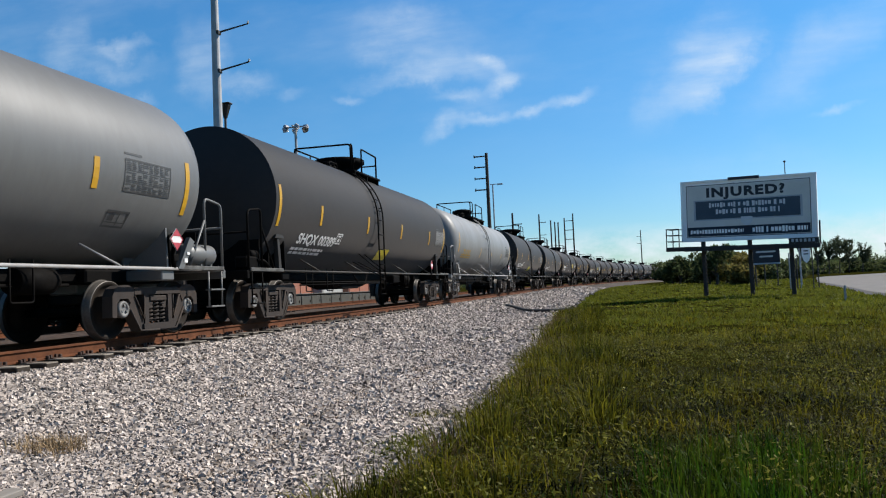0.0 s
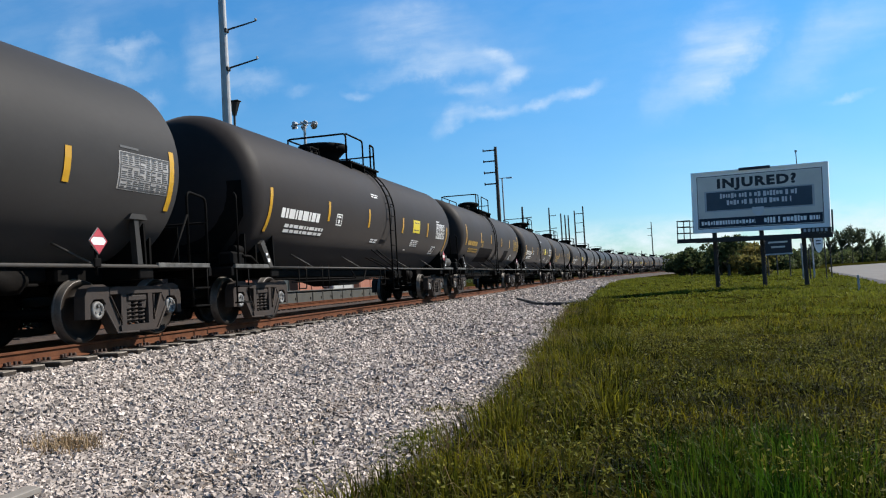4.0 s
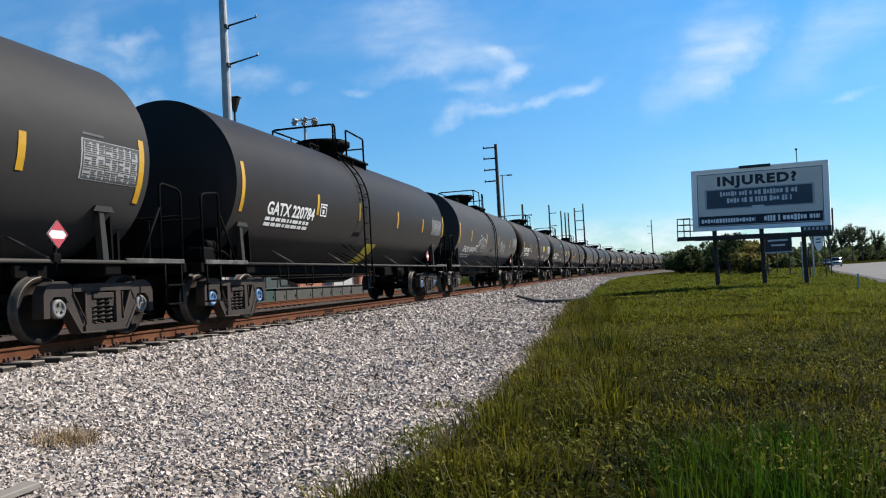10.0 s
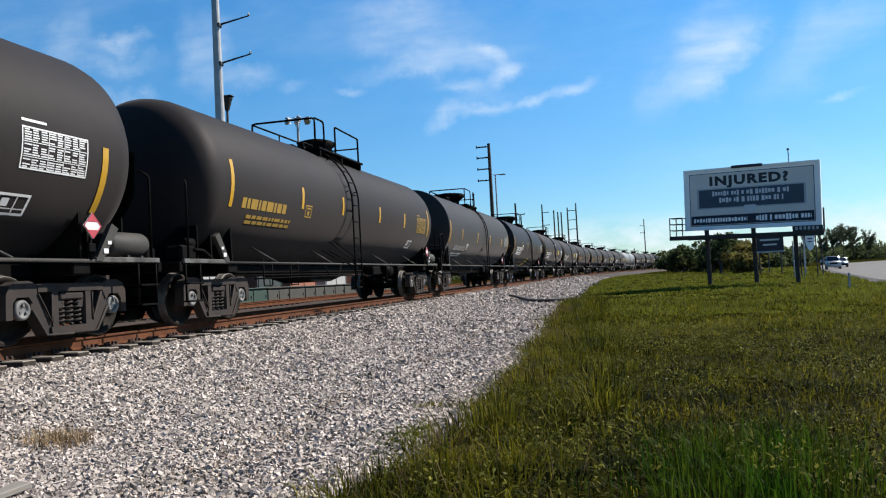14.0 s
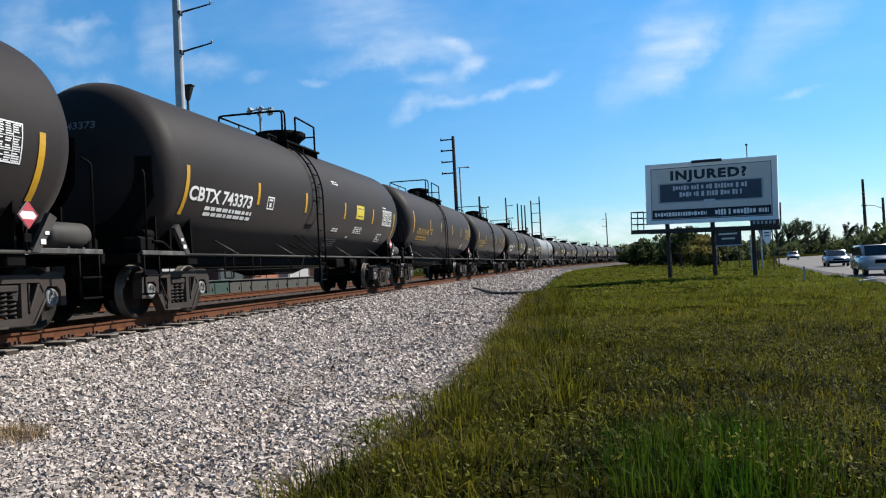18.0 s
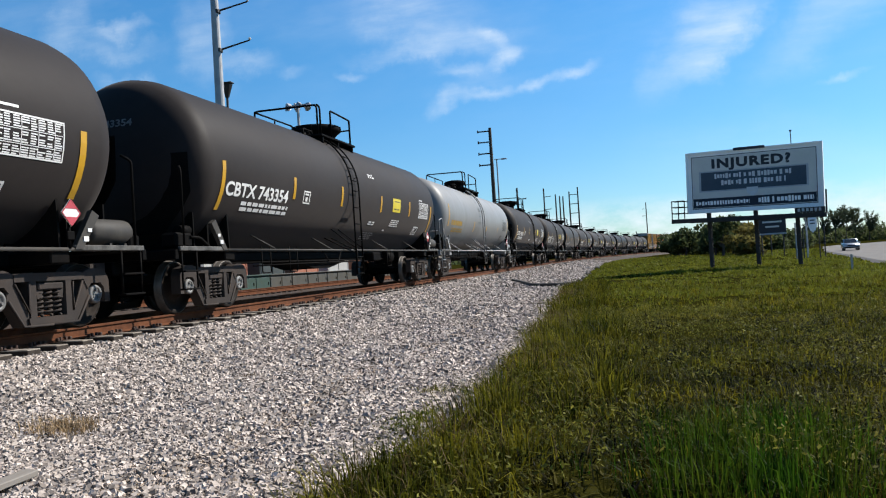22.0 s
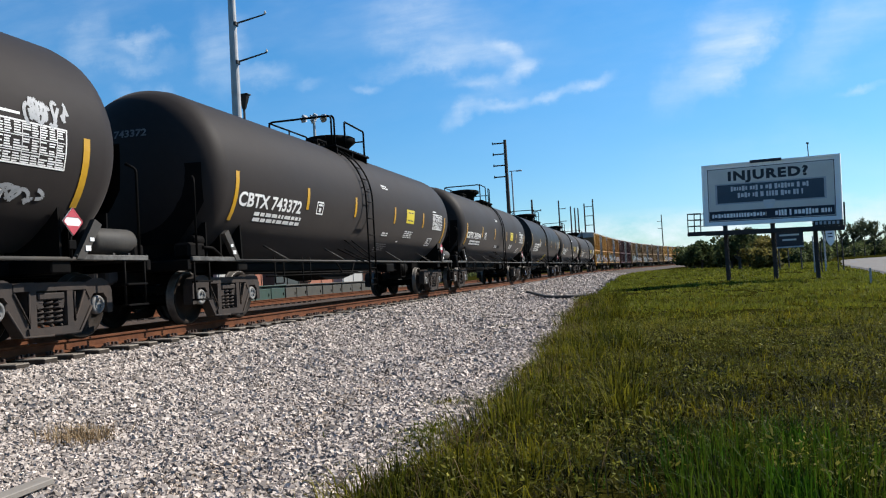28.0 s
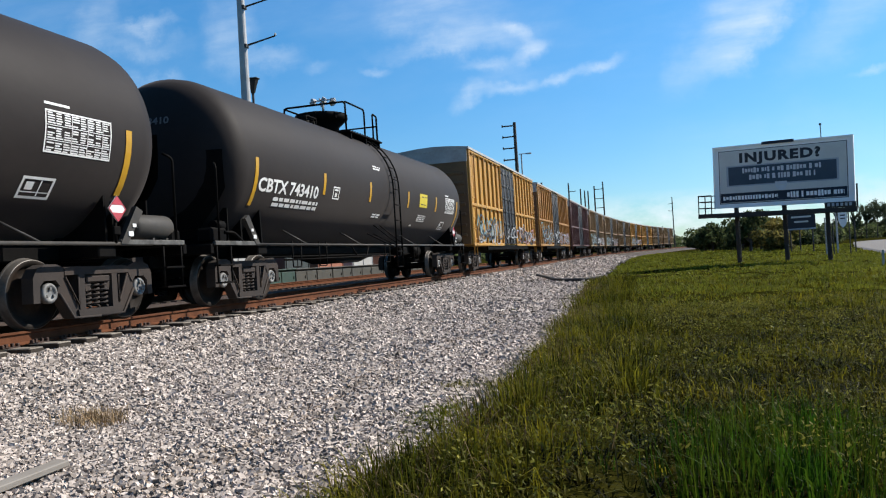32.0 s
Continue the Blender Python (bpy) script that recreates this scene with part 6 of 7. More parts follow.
def small_board():
    b = thing("roadside_sign", "dark backed roadside sign board with pale rim on steel legs", "sign", at=pose(21.4, 79.0, -0.62, 0, 0, -12))
    for name, z0, z1, x0, x1, y, m in (("board", 2.1, 3.5, -1.2, 1.2, 0, SIGN_INK), ("rim", 1.96, 2.1, -1.2, 1.2, 0, SIGN_SILVER), ("rim", 3.5, 3.62, -1.25, 1.25, 0, SIGN_GREY)):
        bm = bmesh.new()
        box(bm, ((x0 + x1) / 2, y, (z0 + z1) / 2), (x1 - x0, 0.12, z1 - z0), 0.01)
        part(name, bm, m, b)
    for x in (-1.0, -0.2, 0.9):
        bm = bmesh.new()
        rod(bm, (x, 0.1, -0.4), (x, 0.1, 3.0), 0.06, 8)
        part("leg", bm, DARK_STEEL, b)
    for k in range(2):
        bm = bmesh.new()
        box(bm, (0, -0.065, 3.15 - 0.45 * k), (1.7 - 0.5 * k, 0.012, 0.16))
        part("print_line", bm, SIGN_GREY, b)
    # shield-shaped sign on two posts
    s = thing("shield_sign", "white shield-shaped road sign on a pale post", "sign", at=pose(22.75, 68.5, -0.62, 0, 0, -14))
    bm = bmesh.new()
    pts = [(-0.33, 3.05), (0, 3.15), (0.33, 3.05), (0.33, 2.4), (0.2, 2.0), (0, 1.8), (-0.2, 2.0), (-0.33, 2.4)]
    fs = slab(bm, pts, -0.03, 0.03)
    bmesh.ops.rotate(bm, verts=bm.verts, matrix=Matrix.Rotation(radians(-90), 3, "Z"))
    bmesh.ops.recalc_face_normals(bm, faces=bm.faces)
    part("shield", bm, SIGN_WHITE, s)
    for k, z in enumerate((2.8, 2.55)):
        bm = bmesh.new()
        box(bm, (0, -0.037, z), (0.34, 0.008, 0.09))
        part("print_line", bm, SIGN_NAVY, s)
    for x in (-0.5, 0.42):
        bm = bmesh.new()
        rod(bm, (x, 0.08, -0.4), (x, 0.08, 3.3), 0.045, 8)
        part("post", bm, STEEL_POLE if x < 0 else DARK_STEEL, s)
    for x, y, z, m in ((20.6, 64, 2.6, STEEL_POLE), (21.2, 64.5, 2.2, DARK_STEEL), (23.9, 70, 2.4, DARK_STEEL), (25.4, 84, 3.1, STEEL_POLE), (27.5, 95, 3.4, STEEL_POLE)):
        bm = bmesh.new()
        rod(bm, (0, 0, -0.4), (0, 0, z), 0.05, 8)
        box(bm, (0, 0, z), (0.13, 0.13, 0.04), 0.01)
        p = part("marker_post", bm, m)
        p.matrix_world = pose(x, y, -0.66)
        tagged(p, "thin steel marker post in the grass verge", "post")
    bm = bmesh.new()
    box(bm, (0, 0, 0.12), (0.09, 0.03, 0.9), 0.008)
    p = part("marker_post", bm, OFF_WHITE)
    p.matrix_world = pose(17.7, 36.9, -0.7)
    tagged(p, "short pale marker post in the grass", "post")
    bm = bmesh.new()
    box(bm, (0, 0, 0.1), (0.75, 0.26, 0.1), 0.02), box(bm, (0.25, 0.08, 0.18), (0.35, 0.2, 0.08), 0.02)
    p = part("broken_board", bm, OFF_WHITE)
    p.matrix_world = pose(19.9, 35.9, -0.93, 0, -4, 15)
    tagged(p, "broken pale board lying by the road", "debris")


small_board()


# ---------- poles and lights
def wood_pole(x, y, top, r, arms=(), arm_to=-1.2, label="tall weathered wooden utility pole behind the train"):
    p = thing("utility_pole", label, "utility pole", "utility poles along the line", at=(x, y, -0.6 if x < 30 else -1.0))
    bm = bmesh.new()
    rod(bm, (0, 0, 0), (0, 0, top + 0.6), r * 1.25, 10, r * 0.8)
    part("shaft", bm, WOOD_POLE, p)
    for z in arms:
        bm = bmesh.new()
        box(bm, (arm_to / 2, 0, z + 0.6), (abs(arm_to), 0.1, 0.12), 0.01)
        rod(bm, (arm_to, 0, z + 0.5), (arm_to, 0, z + 0.75), 0.06, 8)
        part("crossarm", bm, WOOD_POLE, p)
    return p


def steel_pole():
    p = thing("steel_pole", "tall galvanised steel transmission pole with two arms", "utility pole", at=(-10.85, 35.0, -0.5))
    bm = bmesh.new()
    rod(bm, (0, 0, 0), (0, 0, 22), 0.3, 16, 0.14)
    part("shaft", bm, STEEL_POLE, p)
    for z in (12.35, 14.3, 16.25):
        bm = bmesh.new()
        rod(bm, (0.05, 0, z), (1.5, 0.6, z + 0.5), 0.055, 8, 0.035)
        box(bm, (0.1, 0, z), (0.3, 0.3, 0.2), 0.02)
        arm = part("arm", bm, DARK_STEEL, p)
        bm = bmesh.new()
        spin(bm, [(0.0, 0.02), (0.02, 0.07), (0.05, 0.03), (0.07, 0.07), (0.1, 0.03), (0.12, 0.06), (0.15, 0.02)], 10, "z")
        part("insulator", bm, SIGN_GREY, arm, at=(1.5, 0.6, z + 0.5))
    q = thing("yard_light", "single floodlight on a thin pole behind the train", "light pole", at=(-12.9, 39.5, -0.5))
    bm = bmesh.new()
    rod(bm, (0, 0, 0), (0, 0, 11.2), 0.11, 8, 0.07)
    part("shaft", bm, DARK_STEEL, q)
    bm = bmesh.new()
    rod(bm, (0.0, 0, 11.1), (0.12, -0.1, 11.85), 0.12, 8, 0.3)
    box(bm, (0.13, -0.11, 11.88), (0.6, 0.44, 0.08), 0.03, pose(0, 0, 0))
    part("lamp_head", bm, DARK_STEEL, q)


def flood_tower(x, y, top):
    p = thing("floodlight_tower", "high-mast yard floodlight with a ring of lamps", "light pole", at=(x, y, -0.5))
    bm = bmesh.new()
    rod(bm, (0, 0, 0), (0, 0, top + 0.3), 0.22, 10, 0.12)
    part("mast", bm, STEEL_POLE, p)
    bm = bmesh.new()
    box(bm, (0, 0, top + 0.35), (2.2, 0.15, 0.12), 0.02), box(bm, (0, 0, top + 0.35), (0.15, 1.6, 0.12), 0.02)
    part("lamp_bar", bm, STEEL_POLE, p)
    for k in range(6):
        a = 2 * math.pi * k / 6
        bm = bmesh.new()
        box(bm, (0, 0, 0.15), (0.5, 0.45, 0.3), 0.08), rod(bm, (0, 0, 0.3), (0, 0, 0.42), 0.24, 10, 0.3)
        part("floodlight", bm, LAMP_GLASS, p, at=Matrix.Translation((1.1 * math.cos(a), 0.9 * math.sin(a), top + 0.4)) @ pose(0, 0, 0, 150, 0, math.degrees(a)))


steel_pole()
flood_tower(-21.5, 68.7, 16.6)
wood_pole(-4.1, 73.9, 13.3, 0.18, (13.0, 11.95, 10.85, 9.75))
for x, y, top in ((-6.83, 108.9, 10.5), (-7.45, 149.1, 13.6)):
    wood_pole(x, y, top, 0.16, (top - 1.6, top - 4.0), 1.2)
for x, y, top in ((-7.15, 169.3, 13.9), (-6.3, 169.4, 13.5), (-5.6, 169.5, 13.4), (-4.24, 169.5, 14.3), (-2.4, 169.6, 15.1), (12.94, 250, 15.5), (9.6, 262, 7.0)):
    wood_pole(x, y, top, 0.17, (top - 2.0, top - 4.2) if x == 12.94 else ())
frame_bars = thing("switch_frame", "crossbars between two utility poles", "crossbars", at=(-3.3, 169.55, 0))
for z in (9.6, 11.6, 13.6):
    bm = bmesh.new()
    box(bm, (0, 0.2, z), (1.9, 0.12, 0.14), 0.01)
    part("crossbar", bm, WOOD_POLE, frame_bars)
lp = thing("street_light", "grey street light on a slim pole behind the train", "street light", at=(-6.9, 93.7, -0.5))
bm = bmesh.new()
rod(bm, (0, 0, 0), (0, 0, 13.3), 0.12, 8, 0.08)
part("shaft", bm, STEEL_POLE, lp)
bm = bmesh.new()
rod(bm, (-0.3, 0, 13.3), (0.8, 0, 13.3), 0.05, 6), box(bm, (0.9, 0, 13.28), (0.7, 0.3, 0.16), 0.04)
part("lamp_head", bm, LAMP_GLASS, lp)
wood_pole(55.9, 149.4, 13.0, 0.26, label="leaning wooden utility pole across the road")
q = wood_pole(60.2, 153, 9.7, 0.25, label="wooden pole with a street light across the road")
bm = bmesh.new()
pipe(bm, [(0, 0, 8.3), (-1.6, -0.4, 9.0), (-3.1, -0.7, 9.1)], 0.07), box(bm, (-3.4, -0.8, 9.06), (0.9, 0.4, 0.2), 0.05)
part("lamp_arm", bm, STEEL_POLE, q)


# ---------- trees and bushes
def land(x, y):
    return ground_z(x - max(0.0, y - 76) ** 2 / 1710, y) - 0.05


def leaf_cloud(r, blobs, n, size, droop=0.0):
    """Leaves scattered through a set of soft blobs (x, y, z, radius)."""
    b = np.array(blobs)
    w = b[:, 3] ** 2
    pick = r.choice(len(b), n, p=w / w.sum())
    d = r.normal(size=(n, 3))
    d /= np.linalg.norm(d, axis=1)[:, None]
    p = b[pick, :3] + d * b[pick, 3:4] * r.uniform(0.35, 1.08, (n, 1)) ** 0.5 * np.array([1, 1, 0.85])
    a, t = r.normal(size=(n, 3)), r.normal(size=(n, 3))
    a /= np.linalg.norm(a, axis=1)[:, None]
    t -= a * (a * t).sum(1)[:, None]
    t /= np.linalg.norm(t, axis=1)[:, None]
    sz = size * r.uniform(0.6, 1.4, (n, 1))
    v = np.stack([p - a * sz, p + t * sz * 0.45, p + a * sz, p - t * sz * 0.45], 1)
    f = np.arange(4 * n).reshape(n, 4)
    return v.reshape(-1, 3), f


def crown(parent, name, verts, faces, material, label=""):
    ob = soup(name, verts, faces, material, "", "", kind="")
    for key in list(ob.keys()):
        del ob[key]
    ob.parent = parent
    return tagged(ob, label)


def broad_tree(x, y, tall, wide, seed, material, label, n=1600, size=0.28, name="tree"):
    r = np.random.default_rng(seed)
    t = thing(name, label, name.split("_")[0] if name != "tree" else "tree", "trees beyond the verge" if name == "tree" else "bushes beyond the verge", at=(x, y, land(x, y)))
    bm = bmesh.new()
    top = tall * 0.55
    rod(bm, (0, 0, 0), (0.1, 0, top), tall * 0.03 + 0.04, 8, tall * 0.015 + 0.02)
    blobs = []
    for k in range(9):
        a, h = r.uniform(0, 6.28), r.uniform(0.3, 0.86)
        d = wide * 0.5 * r.uniform(0.25, 0.85) * (1.15 - 0.5 * h)
        p = (d * math.cos(a), d * math.sin(a), tall * h)
        rod(bm, (0.05, 0, tall * 0.2 * (0.5 + h)), p, tall * 0.012 + 0.015, 5, 0.012)
        blobs.append((*p, wide * r.uniform(0.14, 0.26)))
    blobs.append((0, 0, tall * 0.8, wide * 0.2))
    part("trunk", bm, BARK, t)
    v, f = leaf_cloud(r, blobs, n, size)
    v[:, 2] = np.maximum(v[:, 2], 0.05)
    crown(t, "crown", v, f, material)
    return t


def feather_tree(x, y, tall, seed, label="feathery wind-leaning tree with thin upswept branches"):
    """A thin tree whose long plumes sweep up and to one side."""
    r = np.random.default_rng(seed)
    t = thing("tree", label, "tree", "trees beyond the verge", at=(x, y, land(x, y)))
    bm = bmesh.new()
    rod(bm, (0, 0, 0), (0.4, 0, tall * 0.75), 0.16, 8, 0.06)
    vs, fs, k0 = [], [], 0
    for k in range(24):
        h = tall * r.uniform(0.3, 0.8)
        a = r.uniform(0, 6.28)
        length = tall * r.uniform(0.25, 0.45)
        base = np.array([0.4 * h / tall, 0, h])
        way = np.array([math.cos(a) * 0.7 + 0.45, math.sin(a) * 0.5, 0.75])
        tip = base + way / np.linalg.norm(way) * length
        rod(bm, base, tip, 0.04, 5, 0.01)
        n = 90
        q = r.uniform(0.15, 1.05, n)[:, None]
        p = base + (tip - base) * q + r.normal(0, 0.018 * tall, (n, 3)) * (0.4 + q)
        d = (tip - base) / length + r.normal(0, 0.45, (n, 3))
        d /= np.linalg.norm(d, axis=1)[:, None]
        side = np.cross(d, r.normal(size=(n, 3)))
        side /= np.linalg.norm(side, axis=1)[:, None]
        ln = r.uniform(0.036, 0.085, (n, 1)) * tall
        vs.append(np.stack([p - side * 0.011 * tall, p + side * 0.011 * tall, p + d * ln], 1).reshape(-1, 3))
        fs.append(np.arange(3 * n).reshape(n, 3) + k0)
        k0 += 3 * n
    part("trunk", bm, BARK, t)
    crown(t, "crown", np.concatenate(vs), np.concatenate(fs), PINE)
    return t


def at_view(px, d):
    """Across the verge: px as told along the horizon, d metres ahead."""
    return 8.64 + (0.0567 + (px - 1215) * 0.000634) * d, d


for px, d, tall, wide in ((1192, 138, 3.0, 5), (1208, 128, 4.8, 6), (1222, 124, 5.6, 6), (1216, 150, 5.0, 7), (1240, 130, 3.0, 5), (1256, 128, 3.4, 6), (1276, 112, 5.4, 6), (1290, 104, 6.4, 6)):
    broad_tree(*at_view(px, d), tall * 0.8, wide * 0.9, int(px), LEAF, "dark green bush at the end of the verge", 1700, 0.27, "bush")
for px, d, tall, wide in ((1308, 112, 5.2, 6), (1328, 118, 5.0, 6), (1342, 108, 4.2, 5), (1318, 96, 2.6, 4), (1338, 92, 2.2, 4)):
    broad_tree(*at_view(px, d), tall * 0.85, wide, int(px), PALE_LEAF, "yellow-green shrub behind the billboard", 1700, 0.26, "bush")
for px, d, tall, wide in ((1365, 150, 3.4, 7), (1392, 155, 3.8, 7), (1420, 160, 3.6, 8), (1448, 247, 5.5, 12)):
    broad_tree(*at_view(px, d), tall * 0.72, wide, int(px), LEAF, "dark green roadside tree", 1800, 0.34)
for px, d, tall in ((1440, 150, 6.8), (1468, 148, 6.6), (1488, 150, 7.6), (1506, 152, 8.2), (1522, 158, 7.2), (1545, 160, 6.6), (1590, 165, 7.0), (1612, 170, 6.6)):
    feather_tree(*at_view(px, d * 1.55), tall * 1.14, int(px))
for px, d, tall, wide in ((1470, 168, 4.5, 10), (1500, 172, 4.5, 11), (1530, 175, 4.5, 11), (1560, 178, 5.5, 11), (1590, 180, 6, 11), (1620, 150, 5, 9), (1642, 112, 4.6, 7), (1665, 100, 5.0, 8), (1690, 96, 5.4, 8), (1725, 92, 5.5, 9)):
    far = 1.3 if px > 1630 else 1.55
    broad_tree(*at_view(px, d * far), (tall * 0.48 if px > 1630 else tall * 0.36) * far + 0.4, wide * far, int(px), LEAF, "dark green tree across the road", 2000, 0.42)
# far woods close the horizon
n_far = 26000
az = rng.uniform(-0.75, 0.62, n_far)
d = rng.uniform(430, 620, n_far)
fx, fy = 8.64 + d * np.sin(az), d * np.cos(az)
hh = 5.5 + 3.5 * np.array([noise.noise((a * 30, 0.5, 0)) for a in az])
fz = rng.uniform(0, 1, n_far) ** 0.7 * hh - 0.8
p = np.stack([fx, fy, fz], -1)
a, t = rng.normal(size=(n_far, 3)), rng.normal(size=(n_far, 3))
v = np.stack([p - a * 0.7, p + t * 0.7, p + a * 0.7, p - t * 0.7], 1).reshape(-1, 3)
soup("far_woods", v, np.arange(4 * n_far).reshape(-1, 4), LEAF, "distant dark green line of woods on the horizon", "woods")

# ---------- road
ys = [-60, -20, 0, 18, 36, 52.8, 72, 98.4, 110.4, 140, 168, 180, 190, 200, 210, 225]
vs, fs = [], []
for y in ys:
    e = float(road_edge(y))
    for k, off in enumerate((0, 0.4, 7, 14, 14.4)):
        vs.append((e + off, y - off * 0.17, ROAD_Z - (0.25 if k in (0, 4) else 0.0)))
for i in range(len(ys) - 1):
    for k in range(4):
        a = i * 5 + k
        fs.append((a, a + 1, a + 6, a + 5))
me = bpy.data.meshes.new("road")
me.from_pydata(vs, [], fs)
me.materials.append(ASPHALT)
tagged(new("road", me), "sun-bleached grey asphalt road along the verge", "road", kind="structure")


# ---------- road vehicles
def vehicle(kind, paint, words, label):
    """Front towards -y."""
    van = kind == "suv"
    L, W, H = (4.5, 1.78, 1.66) if van else (4.6, 1.8, 1.44)
    c = thing("car", label, "car", "cars on the road")
    side = ([(-2.2, 0.3), (-2.25, 0.75), (-2.1, 0.98), (-1.1, 1.06), (2.15, 1.06), (2.22, 0.8), (2.2, 0.3)] if van else
            [(-2.25, 0.28), (-2.3, 0.62), (-2.1, 0.8), (-0.9, 0.93), (1.5, 0.95), (2.2, 0.88), (2.28, 0.6), (2.25, 0.28)])
    bm = bmesh.new()
    slab(bm, side, -W / 2, W / 2)
    bmesh.ops.recalc_face_normals(bm, faces=bm.faces)
    bmesh.ops.bevel(bm, geom=bm.edges[:], offset=0.07, segments=2, affect="EDGES")
    body = part("body", bm, paint, c, smooth=True)
    cab = ([(-1.15, 1.0), (-0.6, H), (1.95, H), (2.15, 1.0)] if van else [(-0.95, 0.88), (-0.2, H), (1.0, H - 0.02), (1.75, 0.9)])
    bm = bmesh.new()
    slab(bm, cab, -W / 2 + 0.1, W / 2 - 0.1)
    bmesh.ops.recalc_face_normals(bm, faces=bm.faces)
    bmesh.ops.bevel(bm, geom=bm.edges[:], offset=0.06, segments=2, affect="EDGES")
    roof = part("cabin", bm, paint, c, smooth=True)
    (y0, z0), (y1, z1) = cab[0], cab[1]
    bm = bmesh.new()
    q = [bm.verts.new(p) for p in ((-W / 2 + 0.2, y0 + 0.05, z0 + 0.06), (W / 2 - 0.2, y0 + 0.05, z0 + 0.06), (W / 2 - 0.26, y1 - 0.06, z1 - 0.06), (-W / 2 + 0.26, y1 - 0.06, z1 - 0.06))]
    n = Vector((0, -(z1 - z0), (y1 - y0))).normalized() * 0.02
    for v in q:
        v.co += n
    f = bm.faces.new(q)
    ex = bmesh.ops.extrude_face_region(bm, geom=[f])["geom"]
    for v in [g for g in ex if isinstance(g, bmesh.types.BMVert)]:
        v.co += n * 0.6
    bmesh.ops.recalc_face_normals(bm, faces=bm.faces)
    part("windscreen", bm, GLASS, roof)
    for sx in (-1, 1):
        bm = bmesh.new()
        pts = [(cab[0][0] + 0.3, cab[0][1] + 0.1), (cab[1][0] + 0.05, H - 0.1), (cab[2][0] - 0.1, H - 0.1), (cab[3][0] - 0.25, cab[3][1] + 0.1)]
        slab(bm, pts, sx * (W / 2 - 0.1), sx * (W / 2 - 0.085))
        bmesh.ops.recalc_face_normals(bm, faces=bm.faces)
        part("side_window", bm, GLASS, roof)
        bm = bmesh.new()
        box(bm, (sx * (W / 2 - 0.3), -2.24, 0.78 if van else 0.66), (0.34, 0.1, 0.2 if van else 0.14), 0.03)
        part("headlight", bm, LAMP_GLASS, body)
        bm = bmesh.new()
        box(bm, (sx * (W / 2 + 0.08), -0.75, 1.05 if van else 0.95), (0.2, 0.12, 0.14), 0.03)
        part("wing_mirror", bm, paint, body)
        for y in (-1.4, 1.35):
            bm = bmesh.new()
            spin(bm, [(-0.11, 0.2), (-0.11, 0.3), (-0.09, 0.335), (0.09, 0.335), (0.11, 0.3), (0.11, 0.2)], 20, "x")
            w = part("wheel", bm, RUBBER, c, at=(sx * (W / 2 - 0.12), y, 0.335))
            bm = bmesh.new()
            spin(bm, [(-0.115, 0.05), (-0.115, 0.2), (0.115, 0.2), (0.12, 0.05)], 14, "x")
            part("rim", bm, CHROME, w)
    bm = bmesh.new()
    box(bm, (0, -2.25, 0.76 if van else 0.62), (0.9, 0.06, 0.2 if van else 0.14), 0.02)
    part("grille", bm, IRON, body)
    bm = bmesh.new()
    box(bm, (0, -2.22, 0.42), (W - 0.16, 0.14, 0.2), 0.04)
    part("bumper", bm, IRON if not van else paint, body)
    # compact models
    small = 0.92 if van else 0.9
    for ob in c.children_recursive:
        ob.data.transform(Matrix.Scale(small, 4))
        ob.location = ob.location * small
    return c


SUV = vehicle("suv", CAR_WHITE, "", "white boxy sport utility vehicle driving on the road")
SEDAN = vehicle("sedan", CAR_SILVER, "", "silver-blue sedan driving on the road")
SEDAN_FAR = vehicle("sedan", CAR_WHITE, "", "white sedan driving on the road")


def lane(y, off):
    """Where a vehicle stands on the road."""
    m = np.array([float(road_edge(y)) + off, y, ROAD_Z])
    b = float(road_edge(y + 6)) - float(road_edge(y - 6))
    return pose(*m, 0, 0, -math.degrees(math.atan2(b, 12)))


DRIVES = [(SUV, 1.35, [(0, 280), (4, 218), (8, 160), (11, 131), (13, 114), (14.3, 97), (15.5, 78), (16, 71), (16.5, 64.5), (17, 57.5), (17.5, 50.5), (18, 43), (19, 28), (20, 13), (22, -18), (32, -170)]),
          (SEDAN, 2.7, [(0, 294), (4, 234), (8, 180), (12, 128), (14, 115), (16, 95), (17.5, 74), (18, 68), (18.5, 62), (19, 56), (19.5, 50), (20, 44), (21, 30), (22, 15), (32, -135)]),
          (SEDAN_FAR, 2.6, [(0, 360), (8, 252), (13, 170), (17, 136), (18, 131), (19, 128), (20, 124), (21, 113), (22, 96), (23, 74), (24, 50), (25, 26), (32, -140)])]

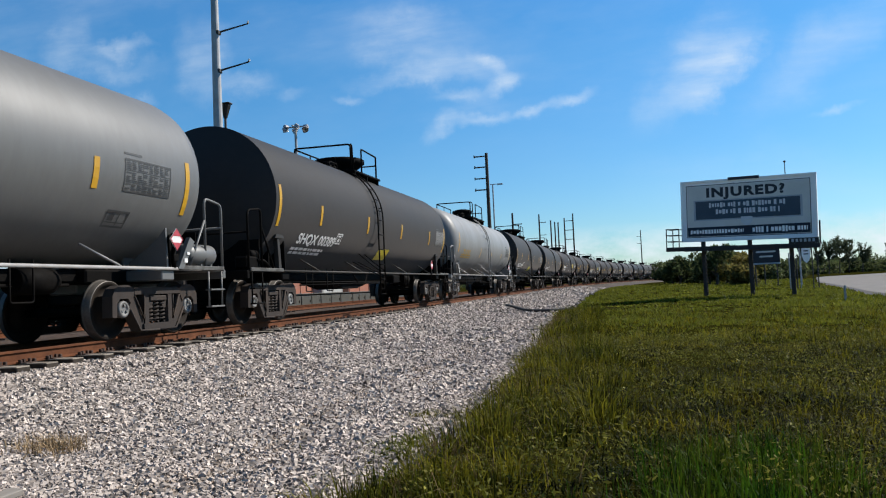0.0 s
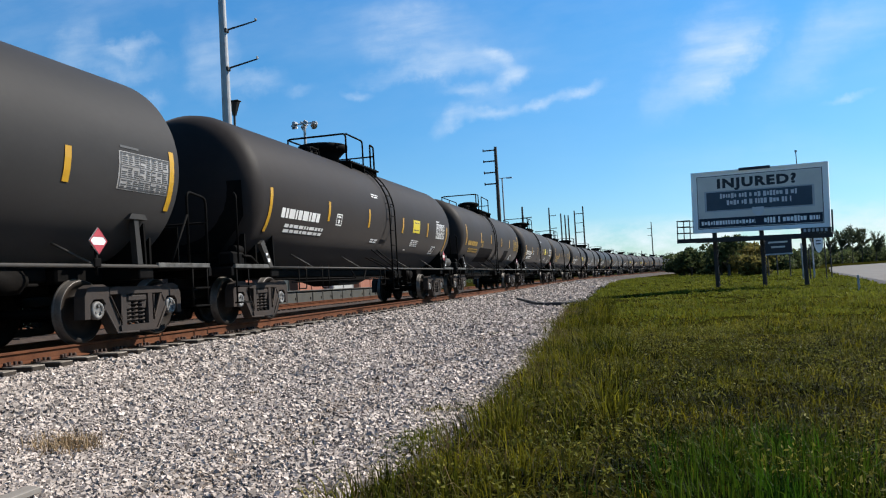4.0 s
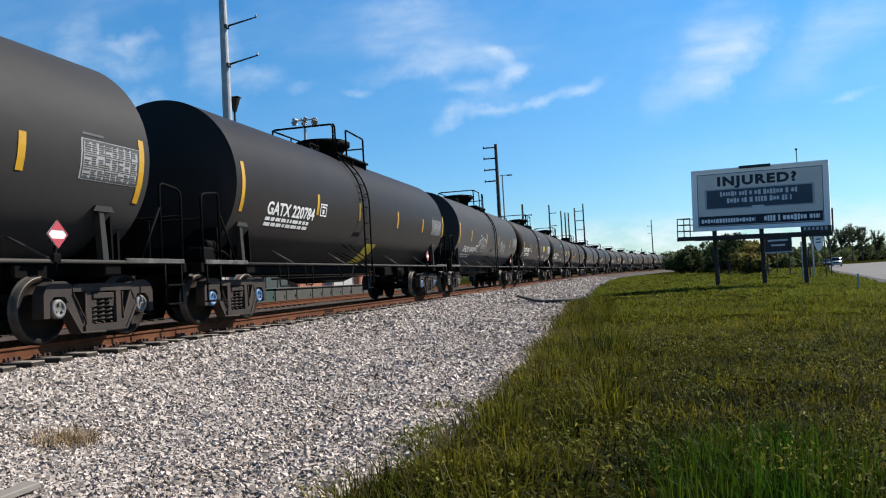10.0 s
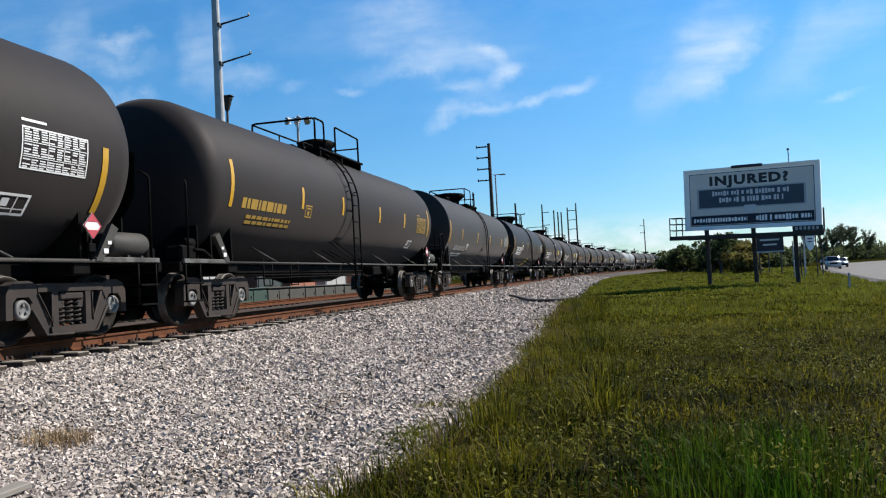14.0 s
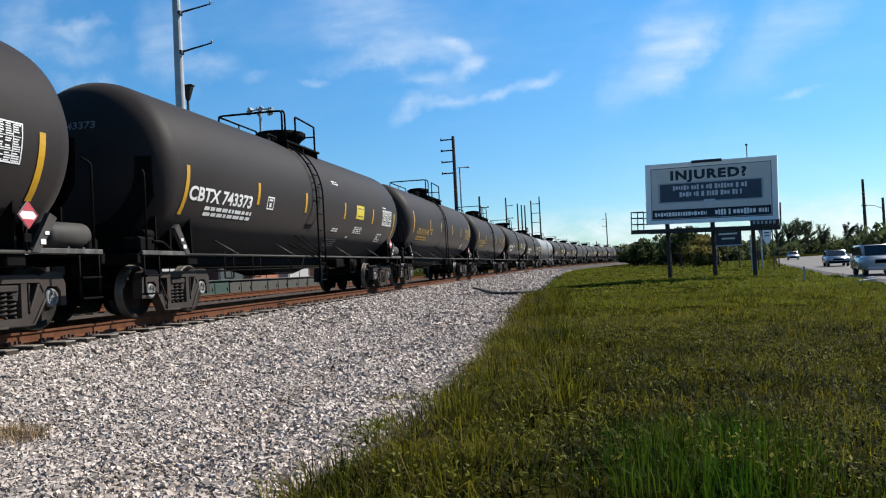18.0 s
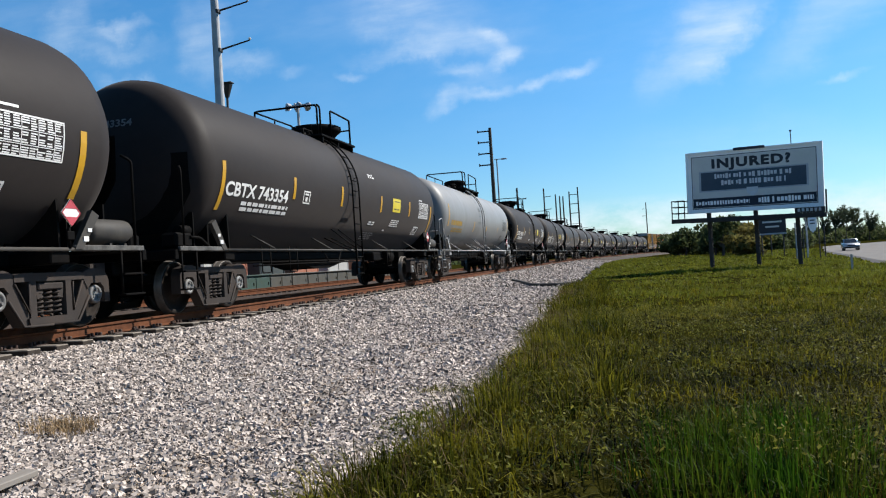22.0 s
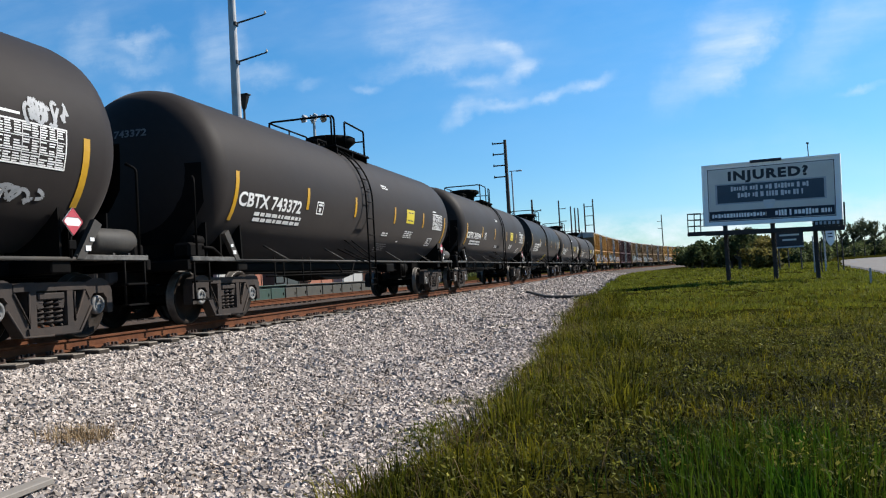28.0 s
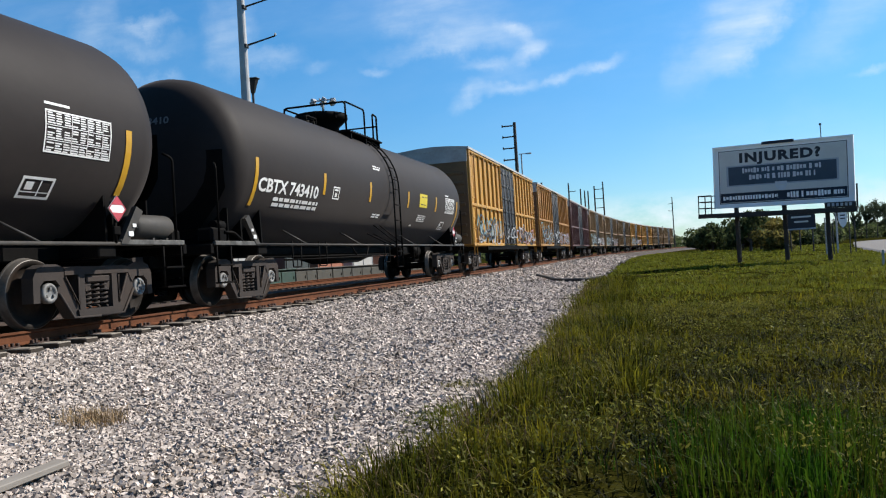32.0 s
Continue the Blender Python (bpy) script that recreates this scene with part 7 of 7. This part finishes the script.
# ---------- behind the train: green cabinets, stacked orange and white things
r = random.Random(21)
OLIVE_PAINT = mat("olive_grey_paint", (0.0581, 0.0564, 0.0465), (0.0415, 0.0398, 0.0332), 0.6, scale=1.5, fine=14, dirt=(0.083, 0.0664, 0.0456), dirt_amount=0.5)
y = 8.0
while y < 62:
    w = r.uniform(2.2, 4.4)
    h = float(np.interp(y + w / 2, (8, 22, 30, 37, 62), (1.85, 1.52, 1.15, 0.95, 0.85)))
    paint, tone = (GREEN_PAINT, "green") if y < 36 else (OLIVE_PAINT, "dull olive-grey")
    cab = thing("equipment_cabinet", "low " + tone + " painted steel equipment cabinet beside the siding", "cabinet", "cabinets by the siding", at=(-11.2, y + w / 2, -0.42))
    bm = bmesh.new()
    box(bm, (0, 0, h / 2), (1.6, w - 0.06, h), 0.03)
    part("body", bm, paint, cab)
    bm = bmesh.new()
    box(bm, (0.03, 0, h + 0.03), (1.75, w - 0.02, 0.06), 0.01)
    part("lid", bm, paint, cab)
    nd = max(1, int(w / 1.2))
    for k in range(nd):
        bm = bmesh.new()
        box(bm, (0.82, -w / 2 + (k + 0.5) * w / nd, h * 0.5), (0.03, w / nd - 0.14, h * 0.78), 0.01)
        door = part("door", bm, paint, cab)
        bm = bmesh.new()
        box(bm, (0.85, -w / 2 + (k + 0.85) * w / nd, h * 0.55), (0.03, 0.05, 0.16), 0.008)
        part("handle", bm, IRON, door)
    y += w
DARK_BIN = mat("dark_bin", (0.0349, 0.0436, 0.0407), (0.0232, 0.0291, 0.0273), 0.6, scale=1.2, fine=10)
for y, x, w, h, m, words in ((16, -16.5, 4.0, 2.4, DARK_BIN, "dark green"), (21, -16.5, 3.5, 2.5, OFF_WHITE, "dusty white"), (25.5, -17, 3.6, 2.4, OFF_WHITE, "dusty white"), (30, -17, 2.2, 2.2, OFF_WHITE, "dusty white"),
                             (34, -17, 4.2, 2.5, ORANGE, "faded orange"), (38.8, -17, 2.2, 2.3, ORANGE, "faded orange"), (42, -17, 2.4, 2.5, OFF_WHITE, "dusty white"), (46, -18, 4.5, 2.5, ORANGE, "faded orange"),
                             (52, -18, 4.0, 2.8, DARK_BIN, "dark green"), (58, -18, 5, 2.6, ORANGE, "faded orange"), (65, -18, 5, 3.0, OFF_WHITE, "dusty white"), (72, -18, 6, 2.9, ORANGE, "faded orange"), (84, -18, 12, 3.2, DARK_BIN, "dark green")):
    crate = thing("storage_bin", words + " steel storage bin in the rail yard", "storage bin", "bins in the rail yard", at=(x, y, -0.5))
    bm = bmesh.new()
    box(bm, (0, 0, h / 2), (2.2, w, h), 0.04)
    part("body", bm, m, crate)
    for q in np.linspace(-w / 2 + 0.2, w / 2 - 0.2, 3):
        bm = bmesh.new()
        box(bm, (1.12, q, h / 2), (0.06, 0.08, h - 0.12), 0.01)
        part("rib", bm, m, crate)

# ---------- ties, plates and spikes
def make_tie(bm):
    box(bm, (0, 0, -0.245), (2.52, 0.23, 0.15), 0.012)


def make_tie_plate(bm):
    box(bm, (0, 0, -0.166), (0.36, 0.19, 0.014))
    for dx in (-0.1, 0.1):
        for dy in (-0.05, 0.05):
            box(bm, (dx, dy, -0.14), (0.035, 0.03, 0.05))
    for dy in (-0.12, 0.12):
        box(bm, (0.11, dy, -0.145), (0.05, 0.04, 0.05), 0.008)


r = random.Random(5)
tie_mesh, plate_mesh = cached("tie", make_tie), cached("tie_plate", make_tie_plate)
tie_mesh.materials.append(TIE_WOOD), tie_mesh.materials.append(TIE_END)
# every face but the top takes the darker wood tone
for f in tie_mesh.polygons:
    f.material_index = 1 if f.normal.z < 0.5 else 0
s = 0.3
while s < 74:
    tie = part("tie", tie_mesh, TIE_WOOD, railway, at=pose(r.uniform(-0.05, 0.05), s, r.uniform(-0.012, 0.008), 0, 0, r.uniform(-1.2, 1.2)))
    if s < 34:
        plate = part("tie_plate", plate_mesh, SPIKE, tie, at=(0.753, 0, 0))
        part("tie_plate", plate_mesh, SPIKE, tie, at=pose(-0.753, 0, 0, 0, 0, 180))
    s += 0.53 + r.uniform(-0.025, 0.025)
bm = bmesh.new()
while s < 230:
    c = on_track(s, 0, 0)
    box(bm, (0, 0, -0.245), (2.6, 0.23, 0.15), 0.0, Matrix.Translation(c) @ pose(0, 0, 0, 0, 0, -math.degrees(track(s)[2])))
    s += 0.54
tagged(part("far_ties", bm, TIE_WOOD, railway), kind="stuff")
bm = bmesh.new()
s = 2.0
while s < 60:
    box(bm, (-7.8, s, -0.29), (2.5, 0.23, 0.14))
    s += 0.56
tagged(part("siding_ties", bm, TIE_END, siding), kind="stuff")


def motions():
    seconds = [0.5 * k for k in range(65)]
    for i, car in enumerate(CARS):
        walk(car, [(t, car_pose(first_car(t) + CAR_L * i + CAR_SHIFT[i])) for t in seconds])
    ticks = [k / FPS for k in range(32 * FPS + 1)]
    for (x, y), wheels in WHEELS.items():
        rows = []
        for t in ticks:
            turn = math.degrees((first_car(0) - first_car(t)) / 0.457) % 360
            rows.append((t, Matrix.Translation((x, y, 0.457)) @ pose(0, 0, 0, turn) @ pose(0, 0, 0, 0, 0, 0 if x > 0 else 180)))
        walk(wheels[0], rows)
        keys = wheels[0].animation_data
        for w in wheels[1:]:
            w.rotation_mode = "QUATERNION"
            w.animation_data_create()
            w.animation_data.action, w.animation_data.action_slot = keys.action, keys.action_slot
    for car, off, rows in DRIVES:
        walk(car, [(t, lane(y, off)) for t, y in rows])

motions()
